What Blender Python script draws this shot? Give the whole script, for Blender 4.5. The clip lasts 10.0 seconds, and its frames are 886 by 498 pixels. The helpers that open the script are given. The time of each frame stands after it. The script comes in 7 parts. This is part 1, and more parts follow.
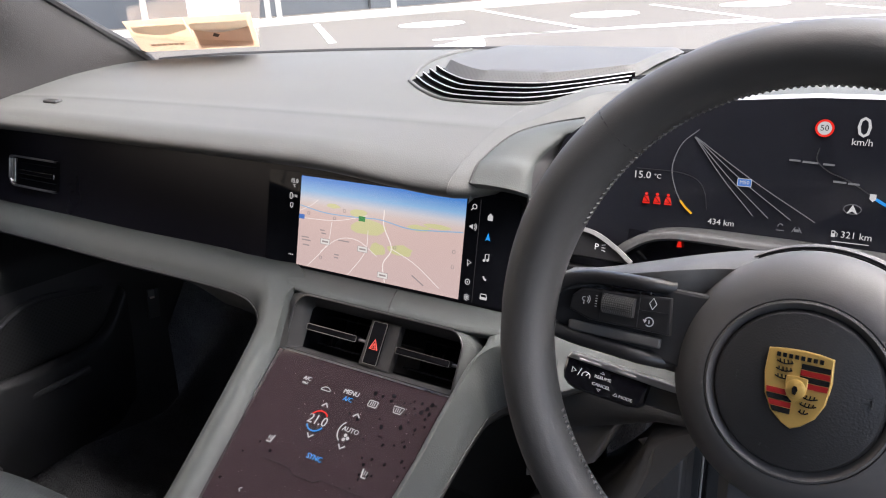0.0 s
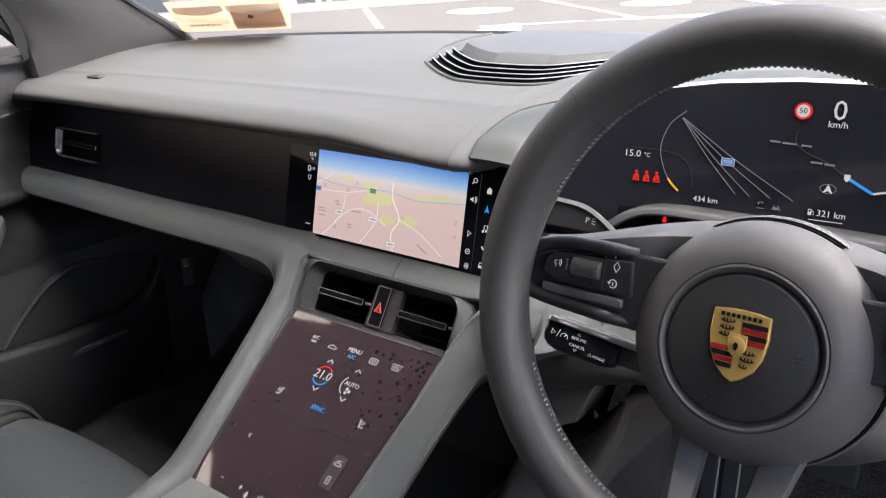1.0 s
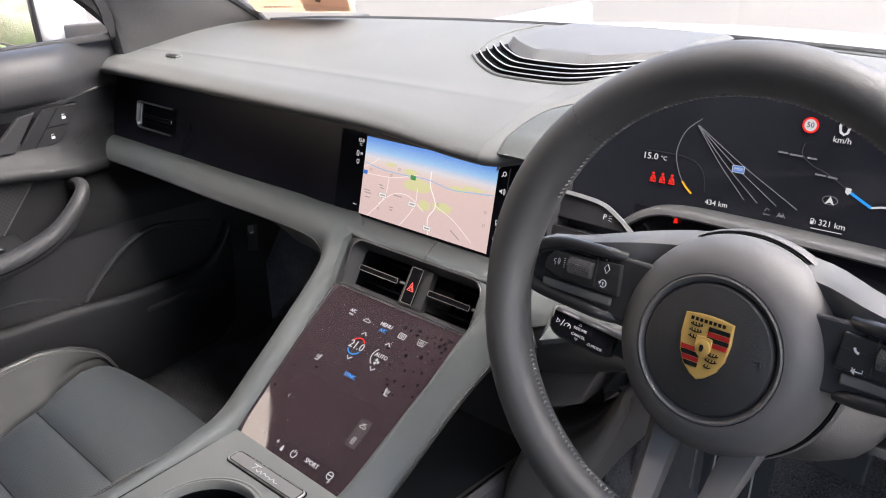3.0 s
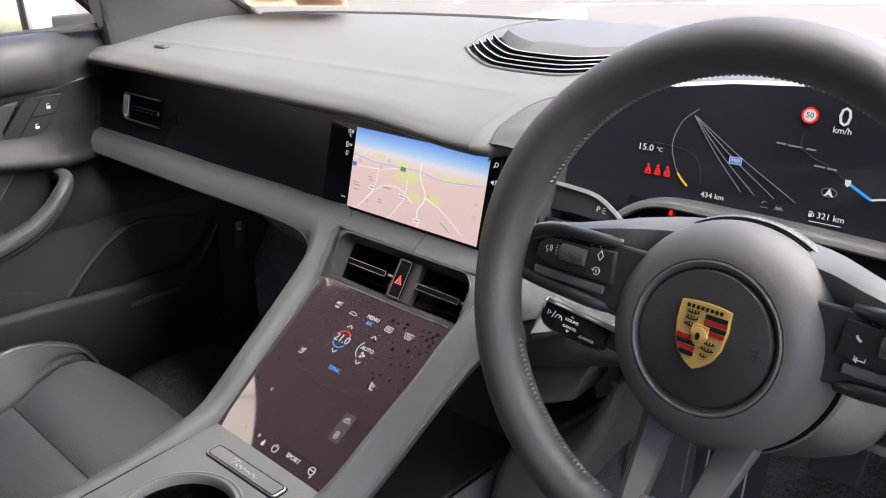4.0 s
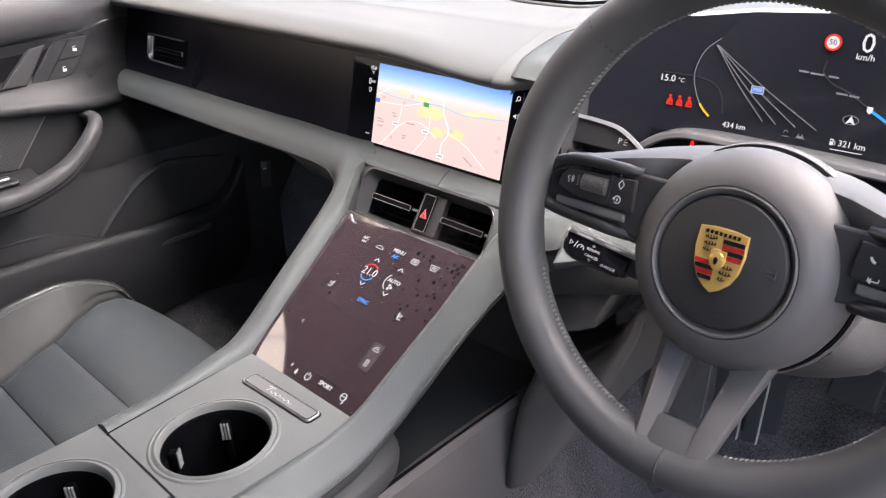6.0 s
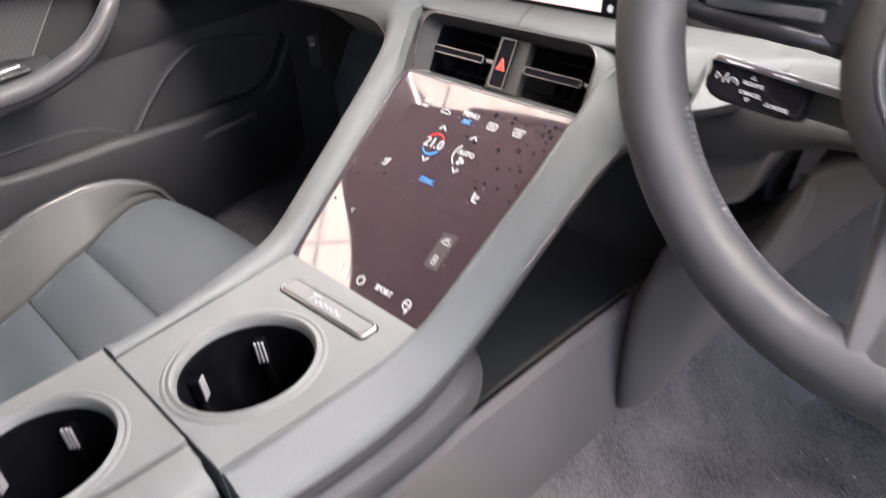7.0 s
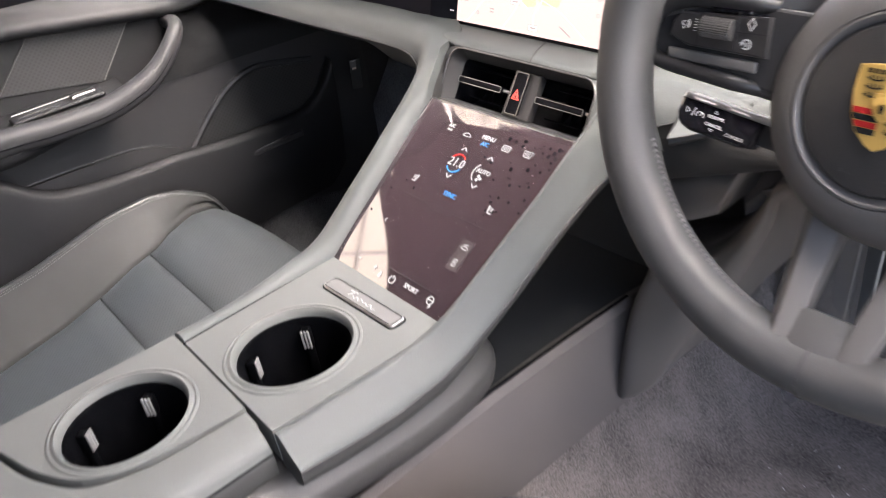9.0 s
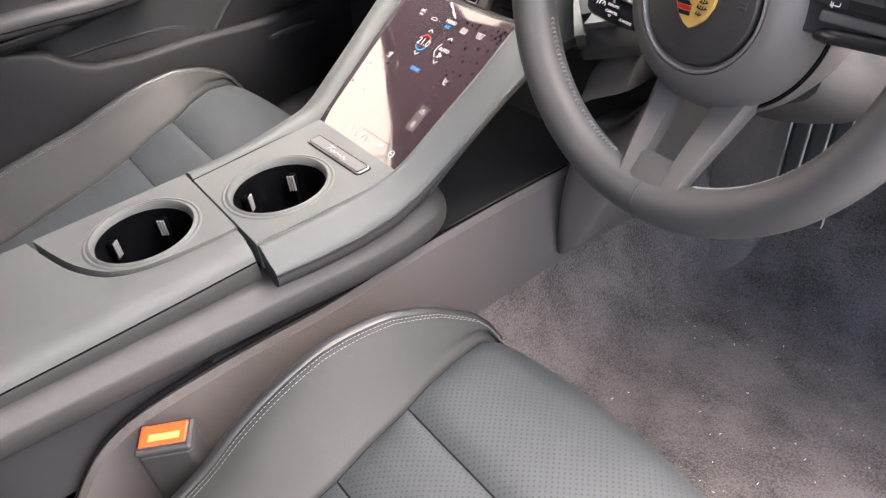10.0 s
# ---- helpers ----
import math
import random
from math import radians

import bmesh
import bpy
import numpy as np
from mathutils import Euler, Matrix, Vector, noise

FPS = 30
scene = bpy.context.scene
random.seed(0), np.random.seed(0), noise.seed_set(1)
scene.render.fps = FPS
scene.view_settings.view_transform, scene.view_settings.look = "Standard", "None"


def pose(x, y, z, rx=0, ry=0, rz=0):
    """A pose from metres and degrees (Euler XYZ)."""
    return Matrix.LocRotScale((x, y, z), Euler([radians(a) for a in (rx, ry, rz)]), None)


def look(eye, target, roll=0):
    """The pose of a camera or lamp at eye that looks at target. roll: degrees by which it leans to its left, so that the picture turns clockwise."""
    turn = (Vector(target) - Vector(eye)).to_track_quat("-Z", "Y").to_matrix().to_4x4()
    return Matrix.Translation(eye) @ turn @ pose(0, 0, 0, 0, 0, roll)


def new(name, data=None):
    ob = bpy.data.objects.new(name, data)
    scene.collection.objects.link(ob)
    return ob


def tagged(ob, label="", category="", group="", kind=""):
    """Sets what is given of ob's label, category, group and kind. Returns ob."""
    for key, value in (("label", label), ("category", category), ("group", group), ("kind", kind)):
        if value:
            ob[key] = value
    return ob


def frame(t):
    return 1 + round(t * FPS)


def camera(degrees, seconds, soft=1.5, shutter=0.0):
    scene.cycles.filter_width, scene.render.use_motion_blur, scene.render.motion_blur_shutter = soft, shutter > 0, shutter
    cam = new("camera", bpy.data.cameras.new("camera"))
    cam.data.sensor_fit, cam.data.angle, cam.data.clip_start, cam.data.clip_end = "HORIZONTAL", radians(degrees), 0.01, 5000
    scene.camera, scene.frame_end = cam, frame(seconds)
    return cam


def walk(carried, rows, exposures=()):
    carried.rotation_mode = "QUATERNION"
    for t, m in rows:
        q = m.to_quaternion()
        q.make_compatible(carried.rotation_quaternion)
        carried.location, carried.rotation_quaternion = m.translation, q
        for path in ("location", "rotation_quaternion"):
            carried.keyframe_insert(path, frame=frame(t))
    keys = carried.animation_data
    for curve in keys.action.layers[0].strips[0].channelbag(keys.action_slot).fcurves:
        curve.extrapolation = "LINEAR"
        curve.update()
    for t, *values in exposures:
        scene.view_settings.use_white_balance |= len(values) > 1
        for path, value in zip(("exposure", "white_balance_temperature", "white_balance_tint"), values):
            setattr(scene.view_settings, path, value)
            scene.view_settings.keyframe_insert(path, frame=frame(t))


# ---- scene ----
cam = camera(56.7, 10.0, soft=1.1, shutter=0.35)
PATH = [
    (0, (0.441, -0.501, 0.882), (-0.653, 1.024, 0.19), -3.7),
    (0.5, (0.464, -0.514, 0.884), (-0.666, 0.986, 0.194), -3.1),
    (1, (0.502, -0.518, 0.881), (-0.674, 0.934, 0.167), -3.3),
    (1.5, (0.525, -0.534, 0.89), (-0.703, 0.851, 0.133), -3.5),
    (2, (0.567, -0.547, 0.919), (-0.701, 0.794, 0.148), -3.2),
    (2.2, (0.574, -0.539, 0.927), (-0.706, 0.788, 0.152), -3.2),
    (3.3, (0.569, -0.514, 0.912), (-0.732, 0.79, 0.133), -2.7),
    (3.5, (0.562, -0.503, 0.895), (-0.732, 0.821, 0.139), -2.3),
    (4, (0.565, -0.517, 0.897), (-0.724, 0.81, 0.136), -1.7),
    (4.5, (0.569, -0.517, 0.902), (-0.693, 0.774, 0.042), -1.6),
    (5, (0.568, -0.522, 0.896), (-0.698, 0.764, 0.034), -1.7),
    (5.2, (0.572, -0.52, 0.902), (-0.696, 0.763, 0.04), -2.0),
    (6.3, (0.577, -0.534, 0.892), (-0.75, 0.654, -0.019), -4.6),
    (6.5, (0.569, -0.522, 0.863), (-0.798, 0.585, -0.087), -6.1),
    (6.8, (0.512, -0.466, 0.805), (-0.809, 0.523, -0.325), -7.9),
    (7, (0.456, -0.432, 0.788), (-0.885, 0.582, -0.295), -9.0),
    (7.5, (0.417, -0.411, 0.773), (-0.964, 0.65, -0.21), -8.6),
    (8, (0.425, -0.406, 0.778), (-0.961, 0.653, -0.201), -8.6),
    (8.5, (0.442, -0.417, 0.781), (-0.945, 0.616, -0.224), -9.2),
    (9, (0.537, -0.473, 0.835), (-0.876, 0.482, -0.211), -10.0),
    (9.5, (0.688, -0.495, 0.851), (-0.696, 0.39, -0.289), -7.9),
    (10, (0.708, -0.508, 0.867), (-0.667, 0.292, -0.346), -9.4),
]
STOPS = ((0.0, 2.7, 6600, 13), (1.2, 2.75, 6600, 13), (2.0, 2.98, 6600, 13), (3.5, 2.93, 6600, 13), (4.2, 2.96, 6600, 15), (5.2, 3.33, 6650, 16), (6.3, 3.42, 6700, 16), (7.0, 3.92, 6750, 16), (8.0, 3.80, 6800, 15), (8.5, 3.78, 6850, 15), (10.0, 3.82, 7050, 17))
walk(cam, [(t, look(eye, target, roll)) for t, eye, target, roll in PATH], STOPS)

# ---- light ----
EXPOSURE = 2.75
GLOW = 1.0 / 2.0 ** EXPOSURE
world = bpy.data.worlds.new("sky")
scene.world = world
world.use_nodes = True
wn, wl = world.node_tree.nodes, world.node_tree.links
wn.clear()
sky = wn.new("ShaderNodeTexSky")
sky.sky_type, sky.sun_disc = "NISHITA", False
sky.sun_elevation, sky.sun_rotation = radians(59), radians(62)
sky.air_density, sky.dust_density, sky.ozone_density = 1.0, 4.0, 1.5
bg = wn.new("ShaderNodeBackground")
bg.inputs["Strength"].default_value = 0.15
wo = wn.new("ShaderNodeOutputWorld")
wl.new(sky.outputs["Color"], bg.inputs["Color"])
wl.new(bg.outputs["Background"], wo.inputs["Surface"])
sun_data = bpy.data.lights.new("sun", "SUN")
sun_data.energy, sun_data.angle, sun_data.color = 1.5, radians(70), (1.0, 0.97, 0.94)
sun = new("sun", sun_data)
sun.matrix_world = look((3.0 * math.sin(radians(62)), 3.0 * math.cos(radians(62)), 5.0), (0, 0, 0))

# ---- materials ----


def nodes(name):
    m = bpy.data.materials.new(name)
    m.use_nodes = True
    return m, m.node_tree.nodes, m.node_tree.links, m.node_tree.nodes["Principled BSDF"]


def surface(name, colour, rough, metal=0.0, grain=0.0, grain_size=0.001, blotch=0.12, blotch_size=0.15, ior=1.5,
            coat=0.0, wear=0.08, sheen=0.0):
    """A plain material with broad blotches, fine grain in relief, and uneven gloss. Sizes in metres."""
    m, n, l, b = nodes(name)
    tc = n.new("ShaderNodeTexCoord")
    big = n.new("ShaderNodeTexNoise")
    big.inputs["Scale"].default_value, big.inputs["Detail"].default_value = 1.0 / blotch_size, 4.0
    l.new(tc.outputs["Object"], big.inputs["Vector"])
    mix = n.new("ShaderNodeMix")
    mix.data_type = "RGBA"
    mix.inputs[6].default_value = (*[c * (1 - blotch) for c in colour], 1)
    mix.inputs[7].default_value = (*[min(1.0, c * (1 + blotch)) for c in colour], 1)
    l.new(big.outputs["Fac"], mix.inputs[0])
    l.new(mix.outputs[2], b.inputs["Base Color"])
    span = n.new("ShaderNodeMapRange")
    span.inputs["To Min"].default_value, span.inputs["To Max"].default_value = max(0.0, rough - wear), min(1.0, rough + wear)
    l.new(big.outputs["Fac"], span.inputs["Value"])
    l.new(span.outputs["Result"], b.inputs["Roughness"])
    b.inputs["Metallic"].default_value = metal
    b.inputs["IOR"].default_value = ior
    b.inputs["Coat Weight"].default_value = coat
    b.inputs["Coat Roughness"].default_value = 0.05
    b.inputs["Sheen Weight"].default_value = sheen
    if grain:
        v = n.new("ShaderNodeTexVoronoi")
        v.inputs["Scale"].default_value = 1.0 / grain_size
        l.new(tc.outputs["Object"], v.inputs["Vector"])
        bump = n.new("ShaderNodeBump")
        bump.inputs["Strength"].default_value, bump.inputs["Distance"].default_value = grain, grain_size * 0.4
        l.new(v.outputs["Distance"], bump.inputs["Height"])
        l.new(bump.outputs["Normal"], b.inputs["Normal"])
    return m


def glow(name, colour, strength=1.0):
    """A lit part of a display."""
    m, n, l, b = nodes(name)
    b.inputs["Base Color"].default_value = (0.01, 0.01, 0.01, 1)
    b.inputs["Roughness"].default_value = 0.2
    b.inputs["Emission Color"].default_value = (*colour, 1)
    b.inputs["Emission Strength"].default_value = strength * GLOW
    return m


def dots(name, colour, rough, pitch, hole, deep=0.25, axes="xy"):
    """Leather or plastic with a grid of small holes; pitch and hole in metres."""
    m = surface(name, colour, rough, grain=0.25, grain_size=0.0012)
    n, l = m.node_tree.nodes, m.node_tree.links
    b = n["Principled BSDF"]
    tc = n.new("ShaderNodeTexCoord")
    sep, com = n.new("ShaderNodeSeparateXYZ"), n.new("ShaderNodeCombineXYZ")
    l.new(tc.outputs["Object"], sep.inputs[0])
    rot = n.new("ShaderNodeVectorRotate")
    rot.rotation_type = "Z_AXIS"
    rot.inputs["Angle"].default_value = radians(45)
    l.new(sep.outputs[axes[0].upper()], com.inputs["X"])
    l.new(sep.outputs[axes[1].upper()], com.inputs["Y"])
    l.new(com.outputs[0], rot.inputs["Vector"])
    sc = n.new("ShaderNodeVectorMath")
    sc.operation = "MULTIPLY"
    sc.inputs[1].default_value = (1 / pitch, 1 / pitch, 0)
    l.new(rot.outputs[0], sc.inputs[0])
    fr = n.new("ShaderNodeVectorMath")
    fr.operation = "FRACTION"
    l.new(sc.outputs[0], fr.inputs[0])
    di = n.new("ShaderNodeVectorMath")
    di.operation = "DISTANCE"
    di.inputs[1].default_value = (0.5, 0.5, 0)
    l.new(fr.outputs[0], di.inputs[0])
    mr = n.new("ShaderNodeMapRange")
    mr.inputs["From Min"].default_value, mr.inputs["From Max"].default_value = hole / pitch * 0.7, hole / pitch * 1.2
    l.new(di.outputs["Value"], mr.inputs["Value"])
    old = b.inputs["Base Color"].links[0].from_socket
    mx = n.new("ShaderNodeMix")
    mx.data_type = "RGBA"
    mx.inputs[6].default_value = (*[c * deep for c in colour], 1)
    l.new(mr.outputs["Result"], mx.inputs[0])
    l.new(old, mx.inputs[7])
    l.new(mx.outputs[2], b.inputs["Base Color"])
    return m


def woven(name, colour):
    """Ribbed technical cloth."""
    m = surface(name, colour, 0.8)
    n, l = m.node_tree.nodes, m.node_tree.links
    b = n["Principled BSDF"]
    tc = n.new("ShaderNodeTexCoord")
    sep, rows, cols, com = n.new("ShaderNodeSeparateXYZ"), n.new("ShaderNodeMath"), n.new("ShaderNodeMath"), n.new("ShaderNodeMath")
    l.new(tc.outputs["Object"], sep.inputs[0])
    for w, axis, f in ((rows, "Z", 2 * math.pi / 0.0024), (cols, "Y", 2 * math.pi / 0.0032)):
        k = n.new("ShaderNodeMath")
        k.operation, w.operation = "MULTIPLY", "SINE"
        k.inputs[1].default_value = f
        l.new(sep.outputs[axis], k.inputs[0])
        l.new(k.outputs[0], w.inputs[0])
    com.operation = "MULTIPLY"
    l.new(rows.outputs[0], com.inputs[0])
    l.new(cols.outputs[0], com.inputs[1])
    w = com
    bump = n.new("ShaderNodeBump")
    bump.inputs["Strength"].default_value, bump.inputs["Distance"].default_value = 0.35, 0.00030
    l.new(w.outputs[0], bump.inputs["Height"])
    l.new(bump.outputs["Normal"], b.inputs["Normal"])
    return m


def carpet_material(name, dark, light):
    m, n, l, b = nodes(name)
    tc = n.new("ShaderNodeTexCoord")
    a, c = n.new("ShaderNodeTexNoise"), n.new("ShaderNodeTexNoise")
    a.inputs["Scale"].default_value, a.inputs["Detail"].default_value, a.inputs["Distortion"].default_value = 14.0, 6.0, 0.2
    c.inputs["Scale"].default_value, c.inputs["Detail"].default_value = 430.0, 3.0
    lean = n.new("ShaderNodeMapping")
    lean.inputs["Rotation"].default_value, lean.inputs["Scale"].default_value = (0, 0, radians(-25)), (1.0, 1.5, 1.0)
    l.new(tc.outputs["Object"], lean.inputs["Vector"])
    l.new(lean.outputs[0], a.inputs["Vector"])
    l.new(tc.outputs["Object"], c.inputs["Vector"])
    sm = n.new("ShaderNodeMath")
    sm.operation = "MULTIPLY_ADD"
    sm.inputs[1].default_value, sm.inputs[2].default_value = 1.5, -0.50
    l.new(c.outputs["Fac"], sm.inputs[0])
    mo = n.new("ShaderNodeMath")
    mo.operation = "MULTIPLY_ADD"
    mo.inputs[1].default_value, mo.inputs[2].default_value = 1.3, -0.16
    l.new(a.outputs["Fac"], mo.inputs[0])
    ad = n.new("ShaderNodeMath")
    l.new(mo.outputs[0], ad.inputs[0])
    l.new(sm.outputs[0], ad.inputs[1])
    ramp = n.new("ShaderNodeValToRGB")
    ramp.color_ramp.elements[0].position, ramp.color_ramp.elements[1].position = 0.26, 1.14
    ramp.color_ramp.elements[0].color, ramp.color_ramp.elements[1].color = (*dark, 1), (*light, 1)
    l.new(ad.outputs[0], ramp.inputs[0])
    l.new(ramp.outputs["Color"], b.inputs["Base Color"])
    b.inputs["Roughness"].default_value = 1.0
    b.inputs["Specular IOR Level"].default_value = 0.0
    b.inputs["Sheen Weight"].default_value = 0.12
    bump = n.new("ShaderNodeBump")
    bump.inputs["Strength"].default_value, bump.inputs["Distance"].default_value = 1.0, 0.004
    l.new(c.outputs["Fac"], bump.inputs["Height"])
    l.new(bump.outputs["Normal"], b.inputs["Normal"])
    return m


def dusty_glass(name, colour, ior=2.3, dust=1.0):
    """Black display glass with dust and smears that dull it a little."""
    m, n, l, b = nodes(name)
    tc = n.new("ShaderNodeTexCoord")
    v, big = n.new("ShaderNodeTexVoronoi"), n.new("ShaderNodeTexNoise")
    v.inputs["Scale"].default_value = 400.0
    big.inputs["Scale"].default_value, big.inputs["Detail"].default_value = 22.0, 5.0
    l.new(tc.outputs["Object"], v.inputs["Vector"])
    l.new(tc.outputs["Object"], big.inputs["Vector"])
    speck = n.new("ShaderNodeMapRange")
    speck.inputs["From Min"].default_value, speck.inputs["From Max"].default_value = 0.05, 0.09
    speck.inputs["To Min"].default_value, speck.inputs["To Max"].default_value = dust, 0.0
    l.new(v.outputs["Distance"], speck.inputs["Value"])
    some, only = n.new("ShaderNodeSeparateColor"), n.new("ShaderNodeMath")
    l.new(v.outputs["Color"], some.inputs[0])
    keep = n.new("ShaderNodeMath")
    keep.operation, only.operation = "GREATER_THAN", "MULTIPLY"
    keep.inputs[1].default_value = 0.80
    l.new(some.outputs[0], keep.inputs[0])
    l.new(keep.outputs[0], only.inputs[0])
    l.new(speck.outputs["Result"], only.inputs[1])
    mix = n.new("ShaderNodeMix")
    mix.data_type = "RGBA"
    mix.inputs[6].default_value, mix.inputs[7].default_value = (*colour, 1), (0.20, 0.18, 0.18, 1)
    l.new(only.outputs[0], mix.inputs[0])
    l.new(mix.outputs[2], b.inputs["Base Color"])
    ro = n.new("ShaderNodeMapRange")
    ro.inputs["From Min"].default_value, ro.inputs["From Max"].default_value = 0.35, 0.75
    ro.inputs["To Min"].default_value, ro.inputs["To Max"].default_value = 0.02, 0.06
    l.new(big.outputs["Fac"], ro.inputs["Value"])
    l.new(ro.outputs["Result"], b.inputs["Roughness"])
    b.inputs["IOR"].default_value = ior
    return m


def gradient(name, stops, axis, low, high, strength=1.0):
    """A display picture that changes colour along one axis of the world."""
    m, n, l, b = nodes(name)
    tc, sep, mr, ramp = n.new("ShaderNodeTexCoord"), n.new("ShaderNodeSeparateXYZ"), n.new("ShaderNodeMapRange"), n.new("ShaderNodeValToRGB")
    l.new(tc.outputs["Object"], sep.inputs[0])
    l.new(sep.outputs[axis], mr.inputs["Value"])
    mr.inputs["From Min"].default_value, mr.inputs["From Max"].default_value = low, high
    l.new(mr.outputs["Result"], ramp.inputs[0])
    el = ramp.color_ramp.elements
    for k, (p, c) in enumerate(stops):
        e = el[k] if k < 2 else el.new(p)
        e.position, e.color = p, (*c, 1)
    b.inputs["Base Color"].default_value = (0.01, 0.01, 0.01, 1)
    b.inputs["Roughness"].default_value = 0.25
    l.new(ramp.outputs["Color"], b.inputs["Emission Color"])
    b.inputs["Emission Strength"].default_value = strength * GLOW
    return m


def paper(name, colour):
    """Thin card that lets some daylight through."""
    m = surface(name, colour, 0.6, blotch=0.05)
    n, l = m.node_tree.nodes, m.node_tree.links
    back, mix = n.new("ShaderNodeBsdfTranslucent"), n.new("ShaderNodeMixShader")
    back.inputs["Color"].default_value = (*colour, 1)
    mix.inputs[0].default_value = 0.5
    l.new(n["Principled BSDF"].outputs[0], mix.inputs[1])
    l.new(back.outputs[0], mix.inputs[2])
    l.new(mix.outputs[0], n["Material Output"].inputs["Surface"])
    return m


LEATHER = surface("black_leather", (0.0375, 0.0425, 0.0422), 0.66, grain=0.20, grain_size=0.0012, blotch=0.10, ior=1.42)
# shaded copy of LEATHER: the unlit underside of the roll put into the colour
LEATHER_SHADE = surface("shaded_leather", (0.0165, 0.0172, 0.0172), 0.6, grain=0.20, grain_size=0.0012, blotch=0.10, ior=1.4)
# lit copy of LEATHER: daylight through the windscreen put into the colour
LEATHER_LIT = surface("lit_dash_leather", (0.055, 0.057, 0.056), 0.66, grain=0.20, grain_size=0.0012, blotch=0.08, ior=1.42)
PLATE_LEATHER = surface("pale_grey_leather", (0.0575, 0.0612, 0.0592), 0.7, grain=0.20, grain_size=0.0011, blotch=0.08, ior=1.42)
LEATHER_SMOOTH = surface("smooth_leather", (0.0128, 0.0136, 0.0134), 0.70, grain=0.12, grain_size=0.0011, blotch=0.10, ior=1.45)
WHEEL_LEATHER = surface("wheel_leather", (0.029, 0.0293, 0.0297), 0.56, grain=0.12, grain_size=0.0009, blotch=0.1, blotch_size=0.06)
HUB_PLASTIC = surface("hub_plastic", (0.056, 0.0530, 0.0513), 0.58, grain=0.08, grain_size=0.0008, blotch_size=0.05)
SPOKE = surface("spoke_plastic", (0.047, 0.0452, 0.0440), 0.55, grain=0.1, grain_size=0.0008, blotch_size=0.05)
LEG = surface("leg_plastic", (0.046, 0.0445, 0.0435), 0.6, grain=0.1, grain_size=0.0008, blotch_size=0.05)
PAD_PLASTIC = surface("grained_pad", (0.0130, 0.0128, 0.0132), 0.5, grain=0.25, grain_size=0.0011)
PIPING = surface("piping_leather", (0.013, 0.0138, 0.0145), 0.42, grain=0.2, grain_size=0.0012)
PERFORATED = dots("perforated_leather", (0.025, 0.0300, 0.0325), 0.58, 0.0046, 0.0009, 0.25)
GRILLE = dots("speaker_mesh", (0.0095, 0.0097, 0.0104), 0.55, 0.0052, 0.0017, 0.03, "yz")
GRILLE_TOP = dots("speaker_mesh_top", (0.042, 0.043, 0.043), 0.6, 0.0030, 0.0007, 0.5, "xy")
PLASTIC = surface("soft_black_plastic", (0.028, 0.029, 0.030), 0.55, grain=0.3, grain_size=0.0010)
RAIL_PLASTIC = surface("rail_plastic", (0.0175, 0.0172, 0.0172), 0.62, grain=0.3, grain_size=0.0010)
VENT_PLASTIC = surface("vent_plastic", (0.0105, 0.0106, 0.0112), 0.55, grain=0.3, grain_size=0.0009)
# knee plastic made lighter: light falling on the lower cover painted in
LIT_COVER_PLASTIC = surface("lit_cover_plastic", (0.115, 0.107, 0.101), 0.6, grain=0.3, grain_size=0.0010)
KNEE_PLASTIC = surface("knee_plastic", (0.068, 0.062, 0.0585), 0.6, grain=0.3, grain_size=0.0010)
TRIM_PLASTIC = surface("grey_trim_plastic", (0.064, 0.062, 0.060), 0.55, grain=0.3, grain_size=0.0009)
DARK = surface("matt_black", (0.011, 0.011, 0.0125), 0.7)
BAND_BLACK = surface("band_black", (0.0042, 0.0042, 0.0072), 0.30, wear=0.06, ior=1.18)
DOOR = surface("door_leather", (0.0195, 0.0196, 0.0212), 0.50, grain=0.3, grain_size=0.0013, ior=1.38)
DOOR_INSERT = surface("door_insert", (0.0075, 0.0077, 0.0084), 0.6, grain=0.3, grain_size=0.0012, ior=1.3)
DOOR_SOFT = surface("door_soft_plastic", (0.0092, 0.0096, 0.0108), 0.55, grain=0.3, grain_size=0.0010, ior=1.34)
# blacker than plastic: paints in the shade of hollows, besides seams and black parts
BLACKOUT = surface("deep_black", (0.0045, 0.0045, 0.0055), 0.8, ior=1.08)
# near-black that puts the shade deep in the cups into their colour
CUP_SHADED_BLACK = surface("cup_shaded_black", (0.0013, 0.0014, 0.0018), 0.7, ior=1.06)
BADGE_METAL = surface("badge_metal", (0.060, 0.060, 0.058), 0.6)
TRAY_BLACK = surface("tray_rubber", (0.0105, 0.0118, 0.0132), 0.6, ior=1.3)
GLOSS = surface("gloss_black", (0.006, 0.006, 0.008), 0.16, wear=0.05, ior=1.5)
SATIN = surface("satin_black", (0.015, 0.015, 0.016), 0.35)
LEDGE = surface("pale_grey_plastic", (0.036, 0.036, 0.0365), 0.55, grain=0.2, grain_size=0.0008)
PILLAR = surface("pillar_cloth", (0.0145, 0.0148, 0.0160), 0.85, grain=0.4, grain_size=0.0012)
WELL = surface("well_plastic", (0.012, 0.012, 0.013), 0.40)
BRIGHT_SILVER = surface("bright_silver", (0.27, 0.27, 0.27), 0.35, metal=0.35)
SILVER = surface("brushed_silver", (0.50, 0.50, 0.50), 0.30, metal=1.0, grain=0.1, grain_size=0.0007)
BADGE_RIM = surface("badge_rim", (0.36, 0.35, 0.34), 0.32, metal=0.9)
DARK_CHROME = surface("dark_chrome", (0.16, 0.16, 0.165), 0.28, metal=1.0)
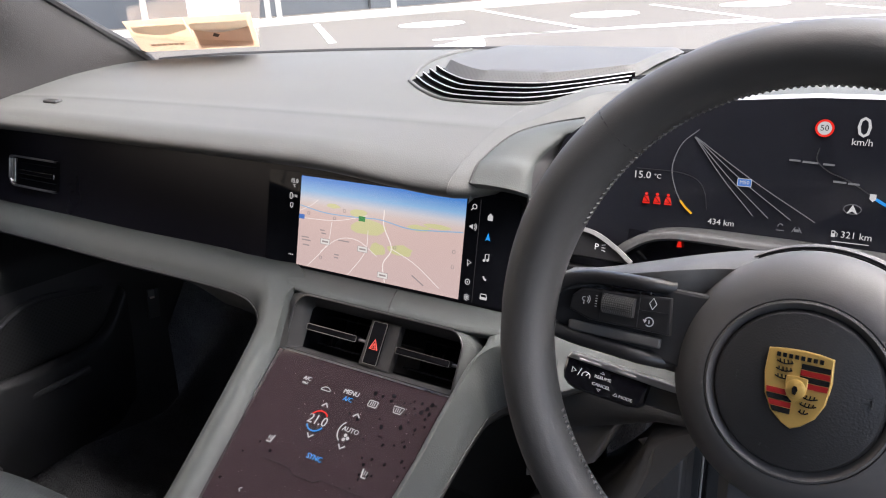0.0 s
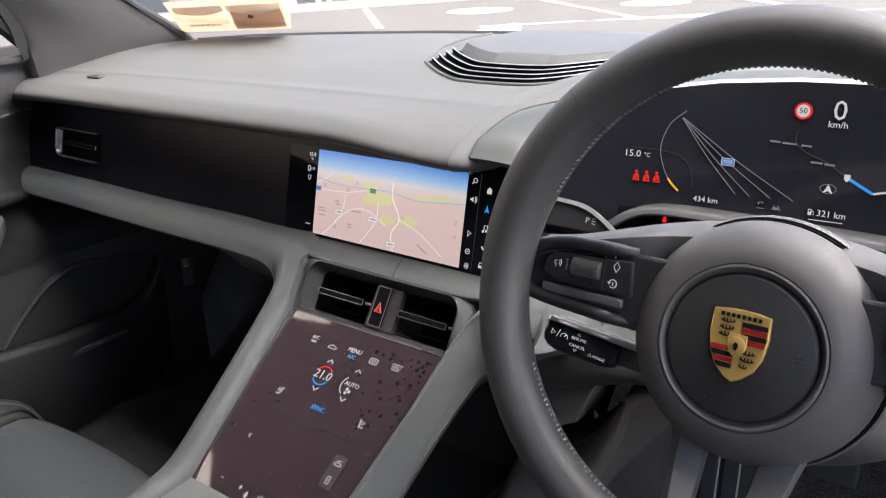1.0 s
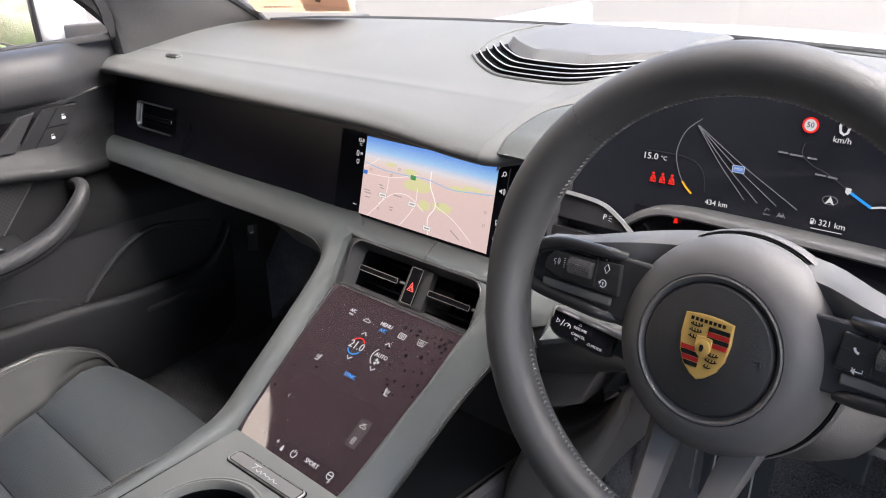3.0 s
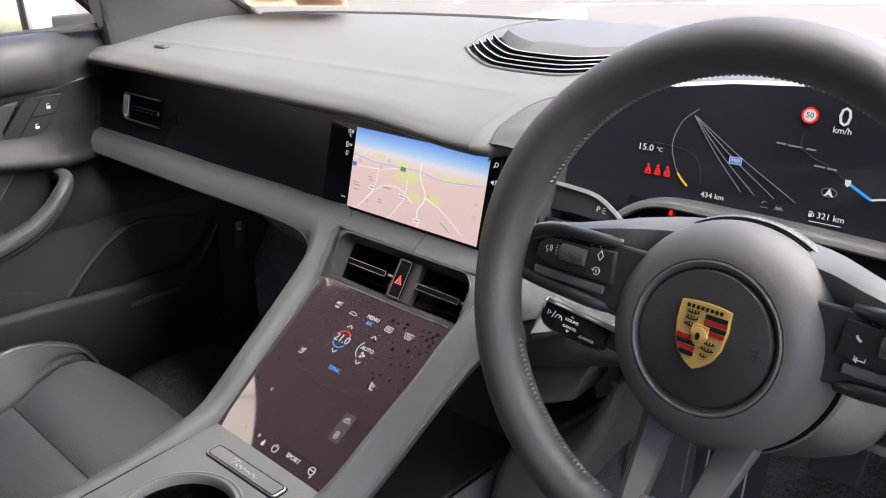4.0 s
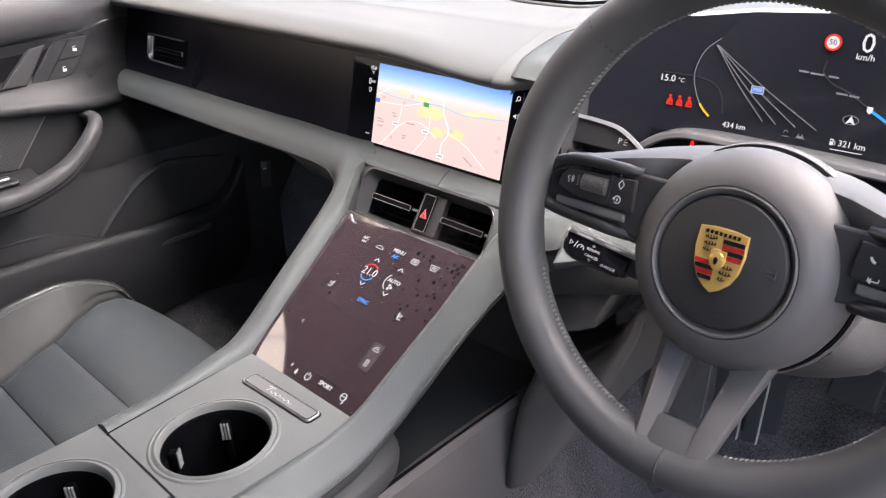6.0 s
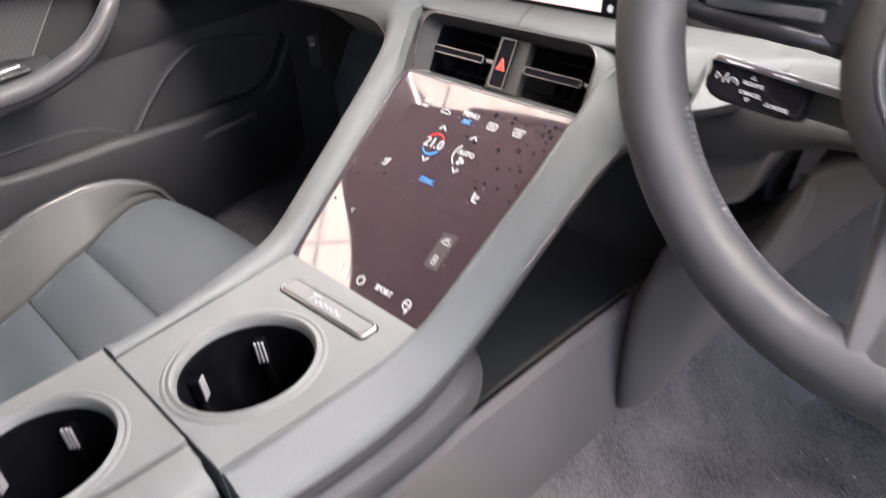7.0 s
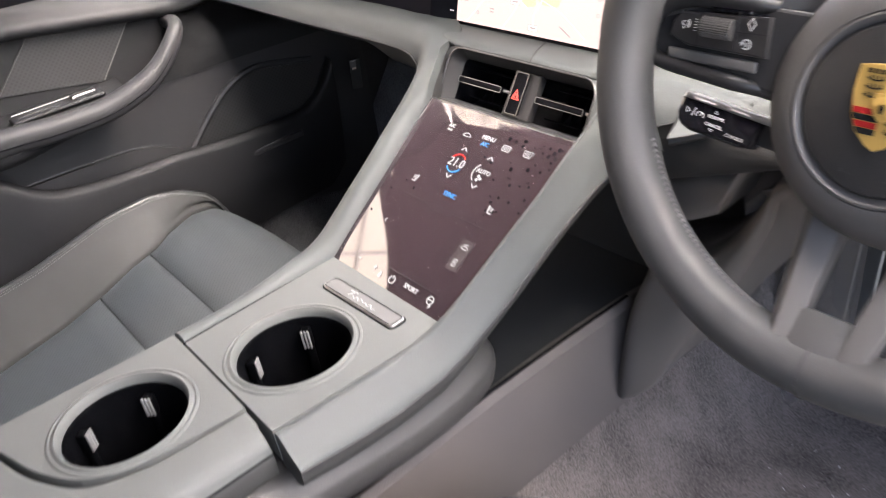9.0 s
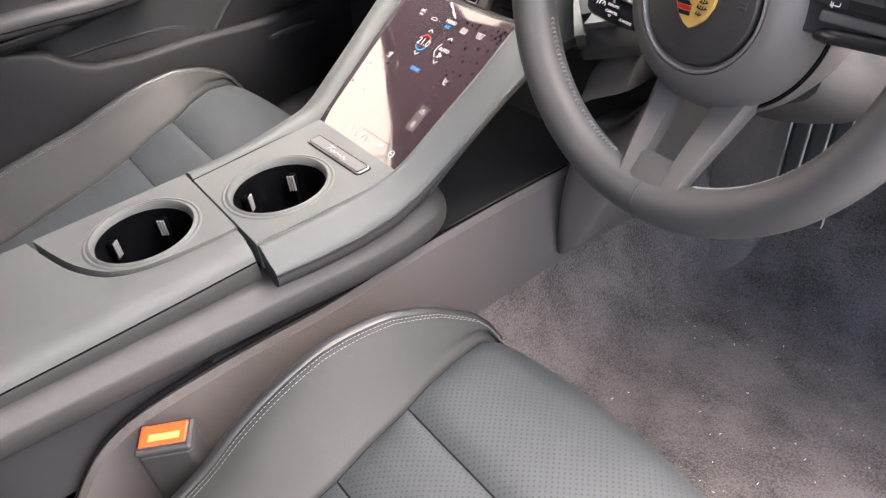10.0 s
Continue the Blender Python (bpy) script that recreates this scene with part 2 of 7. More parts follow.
CHROME = surface("chrome", (0.70, 0.70, 0.70), 0.10, metal=1.0, wear=0.04)
GOLD = surface("gold_enamel", (0.62, 0.40, 0.12), 0.30, metal=0.65)
RED_ENAMEL = surface("red_enamel", (0.22, 0.012, 0.012), 0.2, coat=0.5)
BLACK_ENAMEL = surface("black_enamel", (0.008, 0.008, 0.008), 0.2, coat=0.5)
THREAD = surface("grey_thread", (0.105, 0.102, 0.10), 0.7)
THREAD_LIGHT = surface("pale_thread", (0.13, 0.13, 0.13), 0.7)
WEAVE = woven("ribbed_cloth", (0.047, 0.0420, 0.0408))
CARPET = carpet_material("carpet", (0.015, 0.0137, 0.0138), (0.104, 0.092, 0.089))
# shaded copy of the carpet: the dim passenger footwell put into the colour
CARPET_SHADE = carpet_material("shaded_carpet", (0.020, 0.020, 0.022), (0.068, 0.068, 0.072))
RUBBER = surface("rubber", (0.02, 0.02, 0.02), 0.7, grain=0.4, grain_size=0.002)
RUBBER_PALE = surface("pale_rubber", (0.12, 0.12, 0.12), 0.5)
# steel kept pale and fairly matte: its gleam is put into the colour
PALE_STEEL = surface("pale_steel", (0.42, 0.40, 0.37), 0.5, metal=0.4)
SMOKY = surface("smoky_film", (0.095, 0.085, 0.080), 0.6, grain=0.1, grain_size=0.01)
SMOKY.node_tree.nodes["Principled BSDF"].inputs["Alpha"].default_value = 0.45
PANEL_GLASS = dusty_glass("dusty_touch_glass", (0.0175, 0.0120, 0.0143), ior=1.85, dust=0.7)
SCREEN_GLASS = dusty_glass("screen_glass", (0.0055, 0.006, 0.008), ior=1.14, dust=0.05)
# lighter base than SCREEN_GLASS: part of the sky's reflected veil painted in
CLUSTER_GLASS = dusty_glass("cluster_glass", (0.012, 0.0123, 0.0155), ior=1.45, dust=0.1)
HEADLINER = surface("headliner_cloth", (0.075, 0.050, 0.054), 0.9, grain=0.4, grain_size=0.001)
ORANGE = surface("orange_plastic", (0.72, 0.06, 0.015), 0.3)
PALE_ORANGE = surface("pale_orange_print", (0.78, 0.20, 0.07), 0.4)
PAPER = paper("tan_card", (0.82, 0.70, 0.58))
PAPER_WHITE = paper("white_card", (0.85, 0.84, 0.80))
PAPER_BROWN = paper("brown_card", (0.62, 0.52, 0.46))
INK = surface("dark_ink", (0.05, 0.04, 0.04), 0.6)
WHITE_PRINT = surface("white_print", (0.50, 0.50, 0.50), 0.5)
RED_PRINT = surface("red_print", (0.65, 0.08, 0.06), 0.4)
ASPHALT = surface("asphalt", (0.085, 0.078, 0.068), 0.85, grain=0.6, grain_size=0.012, blotch=0.2, blotch_size=1.2)
ROAD_PAINT = surface("road_paint", (0.62, 0.61, 0.57), 0.6, blotch=0.06)
CONCRETE = surface("concrete", (0.42, 0.40, 0.36), 0.85, grain=0.3, grain_size=0.01)
WHITE_METAL = surface("white_paint", (0.80, 0.80, 0.79), 0.4)
DARK_CLAD = surface("dark_cladding", (0.085, 0.095, 0.105), 0.6)
CREAM_CLAD = surface("cream_cladding", (0.78, 0.69, 0.57), 0.7, blotch=0.05, blotch_size=0.8)
BODY_WHITE = surface("white_car_paint", (0.78, 0.79, 0.80), 0.2, coat=0.8)
LEAF = surface("leaf", (0.07, 0.11, 0.03), 0.6, blotch=0.4, blotch_size=0.3)
L_WHITE = glow("lit_white", (0.85, 0.86, 0.88), 0.64)
L_GREY = glow("lit_grey", (0.30, 0.31, 0.34), 0.5)
L_DIM = glow("lit_dim", (0.09, 0.09, 0.10), 0.35)
L_RED = glow("lit_red", (0.90, 0.02, 0.01), 0.9)
L_BLUE = glow("lit_blue", (0.01, 0.32, 0.85), 0.9)
L_AMBER = glow("lit_amber", (0.95, 0.50, 0.02), 0.9)
L_SIGN = glow("lit_sign_blue", (0.06, 0.20, 0.62), 0.8)
L_GREEN = glow("lit_green", (0.03, 0.30, 0.07), 0.8)
L_PARK = glow("lit_park", (0.72, 0.70, 0.38), 0.85)
L_ROADLINE = glow("lit_road", (0.95, 0.86, 0.82), 0.95)
L_RIVER = glow("lit_route", (0.25, 0.52, 0.80), 0.85)
L_PLAQUE = glow("lit_plaque", (0.88, 0.85, 0.82), 0.85)
L_TEXT = glow("lit_map_text", (0.42, 0.36, 0.36), 0.8)
L_PANEL = glow("lit_panel", (0.055, 0.040, 0.044), 0.9)

glass, gn, gl, gb = nodes("clear_glass")
gb.inputs["Base Color"].default_value = (0.97, 0.98, 0.97, 1)
gb.inputs["Roughness"].default_value = 0.0
gb.inputs["Transmission Weight"].default_value = 1.0
gb.inputs["IOR"].default_value = 1.45

# ---- builders ----


def spline(pts, n):
    """n points on a smooth line through pts, of any dimension."""
    p = np.array(pts, float)
    p = np.vstack([2 * p[0] - p[1], p, 2 * p[-1] - p[-2]])
    out = []
    for u in np.linspace(0, len(pts) - 1 - 1e-9, n):
        k = int(u)
        f = u - k
        a, b, c, d = p[k], p[k + 1], p[k + 2], p[k + 3]
        out.append(0.5 * (2 * b + (c - a) * f + (2 * a - 5 * b + 4 * c - d) * f * f + (3 * b - a - 3 * c + d) * f ** 3))
    return [tuple(float(w) for w in q) for q in out]


def skin(rows, around=False, caps=False):
    """A smooth sheet through rows of points; around: each row closes on itself."""
    bm = bmesh.new()
    vs = [[bm.verts.new(p) for p in row] for row in rows]
    n = len(rows[0])
    for a, b in zip(vs, vs[1:]):
        for k in range(n if around else n - 1):
            j = (k + 1) % n
            bm.faces.new((a[k], a[j], b[j], b[k]))
    if caps:
        bm.faces.new(vs[0][::-1])
        bm.faces.new(vs[-1])
    bmesh.ops.recalc_face_normals(bm, faces=bm.faces)
    return bm


def sheet(rows, thick):
    """A sheet with thickness, away from the side its normals show."""
    bm = skin(rows)
    bmesh.ops.solidify(bm, geom=bm.faces[:], thickness=thick)
    return bm


def sweep(path, profile, ups=None, caps=True, scale=None, closed=False):
    """profile (outward, up) carried along path; outward is the way cross up."""
    P = [Vector(p) for p in path]
    rows = []
    for k, p in enumerate(P):
        a = P[k - 1] if (k or closed) else p
        b = P[(k + 1) % len(P)] if (k < len(P) - 1 or closed) else p
        t = (b - a).normalized()
        up = Vector(ups[k] if ups else (0, 0, 1))
        side = t.cross(up).normalized()
        up = side.cross(t).normalized()
        s = scale[k] if scale else 1.0
        rows.append([p + side * (x * s) + up * (y * s) for x, y in profile])
    if closed:
        rows.append(rows[0])
    bm = skin(rows, around=True, caps=caps and not closed)
    if closed:
        bmesh.ops.remove_doubles(bm, verts=bm.verts[:], dist=1e-6)
    return bm


def ring(r, n=10, squash=1.0):
    return [(r * math.cos(2 * math.pi * k / n), r * squash * math.sin(2 * math.pi * k / n)) for k in range(n)]


def tube(path, r, n=8, closed=False, ups=None):
    return sweep(path, ring(r, n), ups, closed=closed)


def rbox(sx, sy, sz, at=(0, 0, 0), r=0.002, seg=3, m=None):
    """A box with rounded edges, its middle at a place."""
    bm = bmesh.new()
    bmesh.ops.create_cube(bm, size=1.0)
    bmesh.ops.scale(bm, vec=(sx, sy, sz), verts=bm.verts)
    if r:
        bmesh.ops.bevel(bm, geom=bm.edges[:], offset=min(r, 0.49 * min(sx, sy, sz)), segments=seg, profile=0.5, affect="EDGES")
    bmesh.ops.translate(bm, vec=at, verts=bm.verts)
    if m:
        bm.transform(m)
    return bm


def plate(poly, z0, z1, r=0.0, m=None):
    """A flat plate of a 2D outline between two heights, its upper edge rounded by r."""
    bm = bmesh.new()
    vs = [bm.verts.new((x, y, z0)) for x, y in poly]
    f = bm.faces.new(vs)
    if f.normal.z < 0:
        f.normal_update()
    up = bmesh.ops.extrude_face_region(bm, geom=[f])
    top = [g for g in up["geom"] if isinstance(g, bmesh.types.BMVert)]
    bmesh.ops.translate(bm, vec=(0, 0, z1 - z0), verts=top)
    bmesh.ops.recalc_face_normals(bm, faces=bm.faces)
    if r:
        es = [e for e in bm.edges if all(abs(v.co.z - z1) < 1e-7 for v in e.verts)]
        bmesh.ops.bevel(bm, geom=es, offset=r, segments=2, profile=0.5, affect="EDGES")
    if m:
        bm.transform(m)
    return bm


def rounded(x0, y0, x1, y1, r, n=4):
    """The outline of a rectangle with round corners."""
    out = []
    for cx, cy, a in ((x1 - r, y0 + r, -90), (x1 - r, y1 - r, 0), (x0 + r, y1 - r, 90), (x0 + r, y0 + r, 180)):
        out += [(cx + r * math.cos(radians(a + 90 * k / n)), cy + r * math.sin(radians(a + 90 * k / n))) for k in range(n + 1)]
    return out


def stroke(pts, w, h=0.0003, closed=False, m=None):
    """A thin raised line of width w through 2D points."""
    bm = bmesh.new()
    P = [Vector(p).to_2d() if len(p) > 2 else Vector(p) for p in pts]
    n = len(P)
    left, right = [], []
    for k in range(n):
        a = P[k - 1] if (k or closed) else P[k]
        b = P[(k + 1) % n] if (k < n - 1 or closed) else P[k]
        d = (b - a).normalized()
        s = Vector((-d.y, d.x)) * (w / 2)
        left.append([bm.verts.new((*(P[k] + s), z)) for z in (0, h)])
        right.append([bm.verts.new((*(P[k] - s), z)) for z in (0, h)])
    for k in range(n if closed else n - 1):
        j = (k + 1) % n
        bm.faces.new((left[k][1], right[k][1], right[j][1], left[j][1]))
        bm.faces.new((left[k][0], left[k][1], left[j][1], left[j][0]))
        bm.faces.new((right[k][1], right[k][0], right[j][0], right[j][1]))
    bmesh.ops.recalc_face_normals(bm, faces=bm.faces)
    if m:
        bm.transform(m)
    return bm


def disc(r, z0, z1, n=32, at=(0, 0), m=None, bevel=0.0):
    return plate([(at[0] + r * math.cos(2 * math.pi * k / n), at[1] + r * math.sin(2 * math.pi * k / n)) for k in range(n)], z0, z1, bevel, m)


def turned(profile, n=48, m=None, at=(0, 0)):
    """A body of revolution about z from (radius, height) pairs."""
    rows = [[(at[0] + r * math.cos(2 * math.pi * k / n), at[1] + r * math.sin(2 * math.pi * k / n), z) for k in range(n)] for r, z in profile]
    bm = skin(rows, around=True)
    if m:
        bm.transform(m)
    return bm


def joined(*bms):
    """Several meshes as one."""
    out = bmesh.new()
    for b in bms:
        me = bpy.data.meshes.new("tmp")
        b.to_mesh(me)
        b.free()
        out.from_mesh(me)
        bpy.data.meshes.remove(me)
    return out


def mesh_of(name, bm, material, sharp=38):
    bm.normal_update()
    for f in bm.faces:
        f.smooth = True
    for e in bm.edges:
        if len(e.link_faces) == 2:
            a, b = e.link_faces
            bend, big, small = e.calc_face_angle(0.0), max(a.calc_area(), b.calc_area()), min(a.calc_area(), b.calc_area())
            e.smooth = not (bend > radians(sharp) or (bend > 0.15 and big > 12 * small))
    me = bpy.data.meshes.new(name)
    bm.to_mesh(me)
    bm.free()
    me.materials.append(material)
    return me


def part(name, bm, material, parent, label=""):
    """One mesh under a thing or a part; the mesh is given in the world's metres."""
    ob = new(name, mesh_of(name, bm, material))
    ob.parent = parent
    if parent.type == "EMPTY":
        ob.matrix_parent_inverse = Matrix.Translation(-parent.location)
    if label:
        ob["label"] = label
    return ob


def thing(name, at, label, category, group="", kind=""):
    ob = new(name)
    ob.empty_display_size = 0.05
    ob.location = at
    return tagged(ob, label, category, group, kind)


def single(name, bm, material, label, category, group="", kind=""):
    return tagged(new(name, mesh_of(name, bm, material)), label, category, group, kind)


def words(text, size, m, align="CENTER", h=0.0002):
    """Lettering in the built-in font as a mesh, its middle at the origin of m."""
    cu = bpy.data.curves.new("text", "FONT")
    cu.body, cu.size, cu.align_x, cu.align_y, cu.extrude = text, size, align, "CENTER", h
    cu.resolution_u = 2
    ob = bpy.data.objects.new("text", cu)
    me = bpy.data.meshes.new_from_object(ob)
    bpy.data.objects.remove(ob)
    bm = bmesh.new()
    bm.from_mesh(me)
    bpy.data.meshes.remove(me)
    bpy.data.curves.remove(cu)
    bm.transform(m)
    return bm


def face(origin, right, up):
    """The matrix of a surface: x along right, y along up, z out of it."""
    r = Vector(right).normalized()
    u = Vector(up)
    u = (u - r * u.dot(r)).normalized()
    n = r.cross(u)
    m = Matrix((r, u, n)).transposed().to_4x4()
    return Matrix.Translation(origin) @ m


def on(m, x, y, z=0.0, turn=0.0):
    return m @ Matrix.Translation((x, y, z)) @ Matrix.Rotation(radians(turn), 4, "Z")


def mirrored(pts, c=0.0):
    return [(2 * c - p[0], *p[1:]) for p in pts]

# ---- outside ----
GROUND = -0.20


def ground_sheet():
    bm = bmesh.new()
    bmesh.ops.create_grid(bm, x_segments=40, y_segments=40, size=600)
    bmesh.ops.translate(bm, vec=(0, 0, GROUND), verts=bm.verts)
    return bm


single("ground", ground_sheet(), ASPHALT, "grey-brown asphalt of a car park, dry and worn", "ground", kind="structure")


def painted_line(a, b, w=0.1):
    a, b = Vector((*a, 0)), Vector((*b, 0))
    d = (b - a).normalized()
    s = Vector((-d.y, d.x, 0)) * w / 2
    return plate([(p.x, p.y) for p in (a - s, b - s, b + s, a + s)], GROUND + 0.001, GROUND + 0.006)


for a, b in (((-7.69, 12.31), (-4.02, 9.16)), ((-5.6, 8.0), (-2.39, 10.43)), ((-4.9, 8.6), (0.4, 11.6)), ((-4.6, 12.75), (-1.8, 9.9)),
             ((-9.3, 9.9), (-6.9, 7.6)), ((-1.9, 12.4), (0.9, 9.6))):
    single("parking_line", painted_line(a, b), ROAD_PAINT, "white painted parking line on the asphalt", "road marking", "parking lines", "structure")
for x, y in ((-6.92, 9.85), (-4.73, 11.19), (-2.96, 12.58)):
    single("painted_disc", disc(0.5, GROUND + 0.001, GROUND + 0.006, at=(x, y)), ROAD_PAINT, "white round sign painted on a parking bay",
           "road marking", "painted discs", "structure")


def kerb():
    a, b = Vector((-14.0, 5.2, 0)), Vector((0.5, 21.7, 0))
    d = (b - a).normalized()
    s = Vector((-d.y, d.x, 0)) * 0.16
    return plate([(p.x, p.y) for p in (a, b, b + s, a + s)], GROUND, GROUND + 0.12, 0.015)


single("kerb", kerb(), CONCRETE, "pale concrete kerb along the car park", "kerb", kind="structure")
WALL_AT, WALL_WAY = Vector((-14.6, 6.0, 0)), Vector((14.5, 16.5, 0)).normalized()
WALL_OUT = Vector((-WALL_WAY.y, WALL_WAY.x, 0))


def along(u, v, z):
    return WALL_AT + WALL_WAY * u + WALL_OUT * v + Vector((0, 0, z))


def slab(u0, u1, v0, v1, z0, z1, r=0.0):
    bm = plate([(u0, v0), (u1, v0), (u1, v1), (u0, v1)], z0, z1, r)
    m = Matrix((WALL_WAY, WALL_OUT, Vector((0, 0, 1)))).transposed().to_4x4()
    bm.transform(Matrix.Translation(WALL_AT) @ m)
    return bm


far_wall = thing("wall_far", along(0, 1.5, GROUND), "dark clad low building beyond the car park", "building", kind="structure")
part("wall", slab(-6, 30, 1.5, 6, GROUND, 4.5), DARK_CLAD, far_wall)
for k in range(9):
    part("window", slab(-4 + 3.2 * k, -2.6 + 3.2 * k, 1.44, 1.52, 1.0, 2.4), GLOSS, far_wall)
    part("panel_joint", slab(-5 + 3.2 * k, -4.96 + 3.2 * k, 1.46, 1.52, GROUND, 4.4), DARK, far_wall)
cab = thing("white_cabinet", along(5.0, 0.3, GROUND), "white painted metal equipment cabinet on a plinth", "cabinet")
part("body", slab(4.35, 5.25, 0.15, 0.75, GROUND + 0.1, 1.75, 0.03), WHITE_METAL, cab)
part("plinth", slab(4.25, 5.35, 0.08, 0.82, GROUND, GROUND + 0.1, 0.01), CONCRETE, cab)
part("label_plate", slab(4.75, 5.1, 0.13, 0.152, 0.25, 0.32), SILVER, cab)
for k, u in enumerate((3.6, 5.75, 5.95, 8.1, 9.9)):
    post = thing("fence_post", along(u, 0.4, GROUND), "pale galvanised steel post at the kerb", "post", "kerb posts")
    part("post", slab(u - 0.05, u + 0.05, 0.35, 0.45, GROUND, 1.3, 0.01), CONCRETE, post)
    part("foot", slab(u - 0.12, u + 0.12, 0.28, 0.52, GROUND, GROUND + 0.03, 0.005), CONCRETE, post)

# pale building seen over the passenger door in the gloss of the touch panel
side = thing("pale_building", (-9.0, -3.0, GROUND), "cream panel-clad building beside the car park", "building", kind="structure")
part("wall", rbox(0.4, 34, 14, (-9.2, -15, GROUND + 7), 0.0), CREAM_CLAD, side)
for k in range(12):
    part("panel_joint", rbox(0.02, 0.05, 14, (-8.995, -29.5 + 2.6 * k, GROUND + 7), 0.0), CONCRETE, side)
for k in range(6):
    part("panel_joint", rbox(0.02, 34, 0.05, (-8.993, -15, 1.2 + 2.0 * k), 0.0), CONCRETE, side)


def bush(at, r, seed):
    rnd = random.Random(seed)
    bm = bmesh.new()
    for _ in range(900):
        d = Vector((rnd.gauss(0, 1), rnd.gauss(0, 1), rnd.gauss(0, 0.8))).normalized() * r * rnd.uniform(0.5, 1.05) * (1 + 0.25 * noise.noise((rnd.random(), 0, seed)))
        p = Vector(at) + d
        if p.z < GROUND:
            continue
        a, b = Vector((rnd.gauss(0, 1), rnd.gauss(0, 1), rnd.gauss(0, 1))).normalized() * 0.06, Vector((rnd.gauss(0, 1), rnd.gauss(0, 1), rnd.gauss(0, 1))).normalized() * 0.04
        bm.faces.new([bm.verts.new(p + q) for q in (-a, b, a, -b)])
    return bm


for k, (x, y, r) in enumerate(((-5.6, 1.28, 0.35), (-6.3, 0.9, 0.5), (-5.4, -1.6, 0.75))):
    single("bush", bush((x, y, GROUND + r * 0.8), r, k), LEAF, "green leafy bush beside the parking bay", "bush", "bushes")

# ---- car shell ----
shell = thing("car_body", (0, 0, GROUND), "white-painted car body shell around the cabin", "car", kind="structure")
# bonnet ahead of the windscreen
bonnet = [[(x, y, z - 0.045 * (x / 0.8) ** 2) for x in np.linspace(-0.85, 0.85, 18)] for y, z in ((0.50, 0.712), (0.7, 0.708), (1.0, 0.682), (1.35, 0.622), (1.7, 0.48))]
part("bonnet", sheet(bonnet, 0.004), BODY_WHITE, shell)
part("cowl", sweep(spline([(-0.86, 0.40, 0.70), (-0.45, 0.475, 0.728), (0, 0.50, 0.735), (0.45, 0.475, 0.728), (0.86, 0.40, 0.70)], 30),
                   [(-0.05, -0.02), (0.012, -0.02), (0.012, 0.004), (-0.05, 0.004)]), DARK, shell, "black plastic windscreen cowl")
for sx in (-1, 1):
    # pillar from the end of the dash to the roof
    fr = spline([(-0.752, 0.375, 0.690), (-0.745, 0.352, 0.738), (-0.733, 0.20, 0.838), (-0.715, 0.05, 0.945), (-0.685, -0.115, 1.075), (-0.64, -0.155, 1.125)], 16)
    re = spline([(-0.752, 0.092, 0.660), (-0.752, 0.086, 0.722), (-0.752, 0.072, 0.79), (-0.735, -0.01, 0.865), (-0.712, -0.20, 0.955), (-0.69, -0.27, 1.02)], 16)
    rows = []
    for a, b in zip(fr, re):
        a, b = Vector(a), Vector(b)
        rows.append([Vector((-sx * p.x, p.y, p.z)) for p in (a + Vector((-0.03, 0, 0)), a, a.lerp(b, 0.25) + Vector((0.012, 0, 0)), a.lerp(b, 0.55) + Vector((0.016, 0, 0)), a.lerp(b, 0.85) + Vector((0.008, 0, 0)), b, b + Vector((-0.03, 0, 0)))])
    part("pillar", sheet([spline([tuple(p) for p in r], 18) for r in rows], 0.004), PILLAR, shell, "grey cloth-covered windscreen pillar")
    part("pillar_seal", tube([(-sx * p[0], p[1] + 0.004, p[2] + 0.003) for p in fr], 0.0075, 8), DARK, shell)
    part("rear_pillar", rbox(0.06, 0.16, 1.0, (sx * 0.72, -0.95, 0.56), 0.02), HEADLINER, shell)
ZC = lambda y: float(np.interp(-y, [0.10, 0.5, 1.2, 1.9], [1.132, 1.175, 1.17, 1.05]))
ZE = lambda y: float(np.interp(-y, [0.10, 0.15, 0.22, 0.28, 0.40, 0.55, 1.0, 1.9], [1.09, 1.07, 1.0, 0.99, 1.025, 1.055, 1.065, 0.95]))


def roof(x, y):
    return (x, y - 0.05 * (abs(x) / 0.7) ** 3 * max(0.0, 1 + (y + 0.10) / 0.3), ZC(y) - (ZC(y) - ZE(y)) * (abs(x) / 0.70) ** 3)


ROOF_Y = (-0.10, -0.13, -0.17, -0.22, -0.28, -0.34, -0.40, -0.47, -0.55, -0.66, -0.80, -1.0, -1.25, -1.9)
part("header", tube([roof(x, -0.10) for x in np.linspace(-0.56, 0.56, 18)], 0.014, 10), HEADLINER, shell)
tagged(new("ceiling", mesh_of("ceiling", sheet([[roof(x, y) for x in np.linspace(-0.70, 0.70, 21)] for y in ROOF_Y], 0.03), HEADLINER)), "dark cloth headliner of the car roof", "ceiling", kind="structure")
part("roof_skin", sheet([[(x, y, z + 0.036) for x, y, z in [roof(u, y) for u in np.linspace(-0.70, 0.70, 21)]] for y in ROOF_Y], 0.003), BODY_WHITE, shell)
part("rear_bulkhead", rbox(1.5, 0.05, 1.0, (0, -1.75, 0.5), 0.02), DARK, shell)
part("underbody", rbox(1.7, 3.1, 0.06, (0, -0.25, -0.02), 0.02), DARK, shell)
for sx in (-1, 1):
    part("rocker", rbox(0.10, 2.4, 0.22, (sx * 0.80, -0.6, 0.06), 0.03), BODY_WHITE, shell)
part("firewall", rbox(1.7, 0.05, 0.66, (0, 0.63, 0.36), 0.01), DARK, shell)
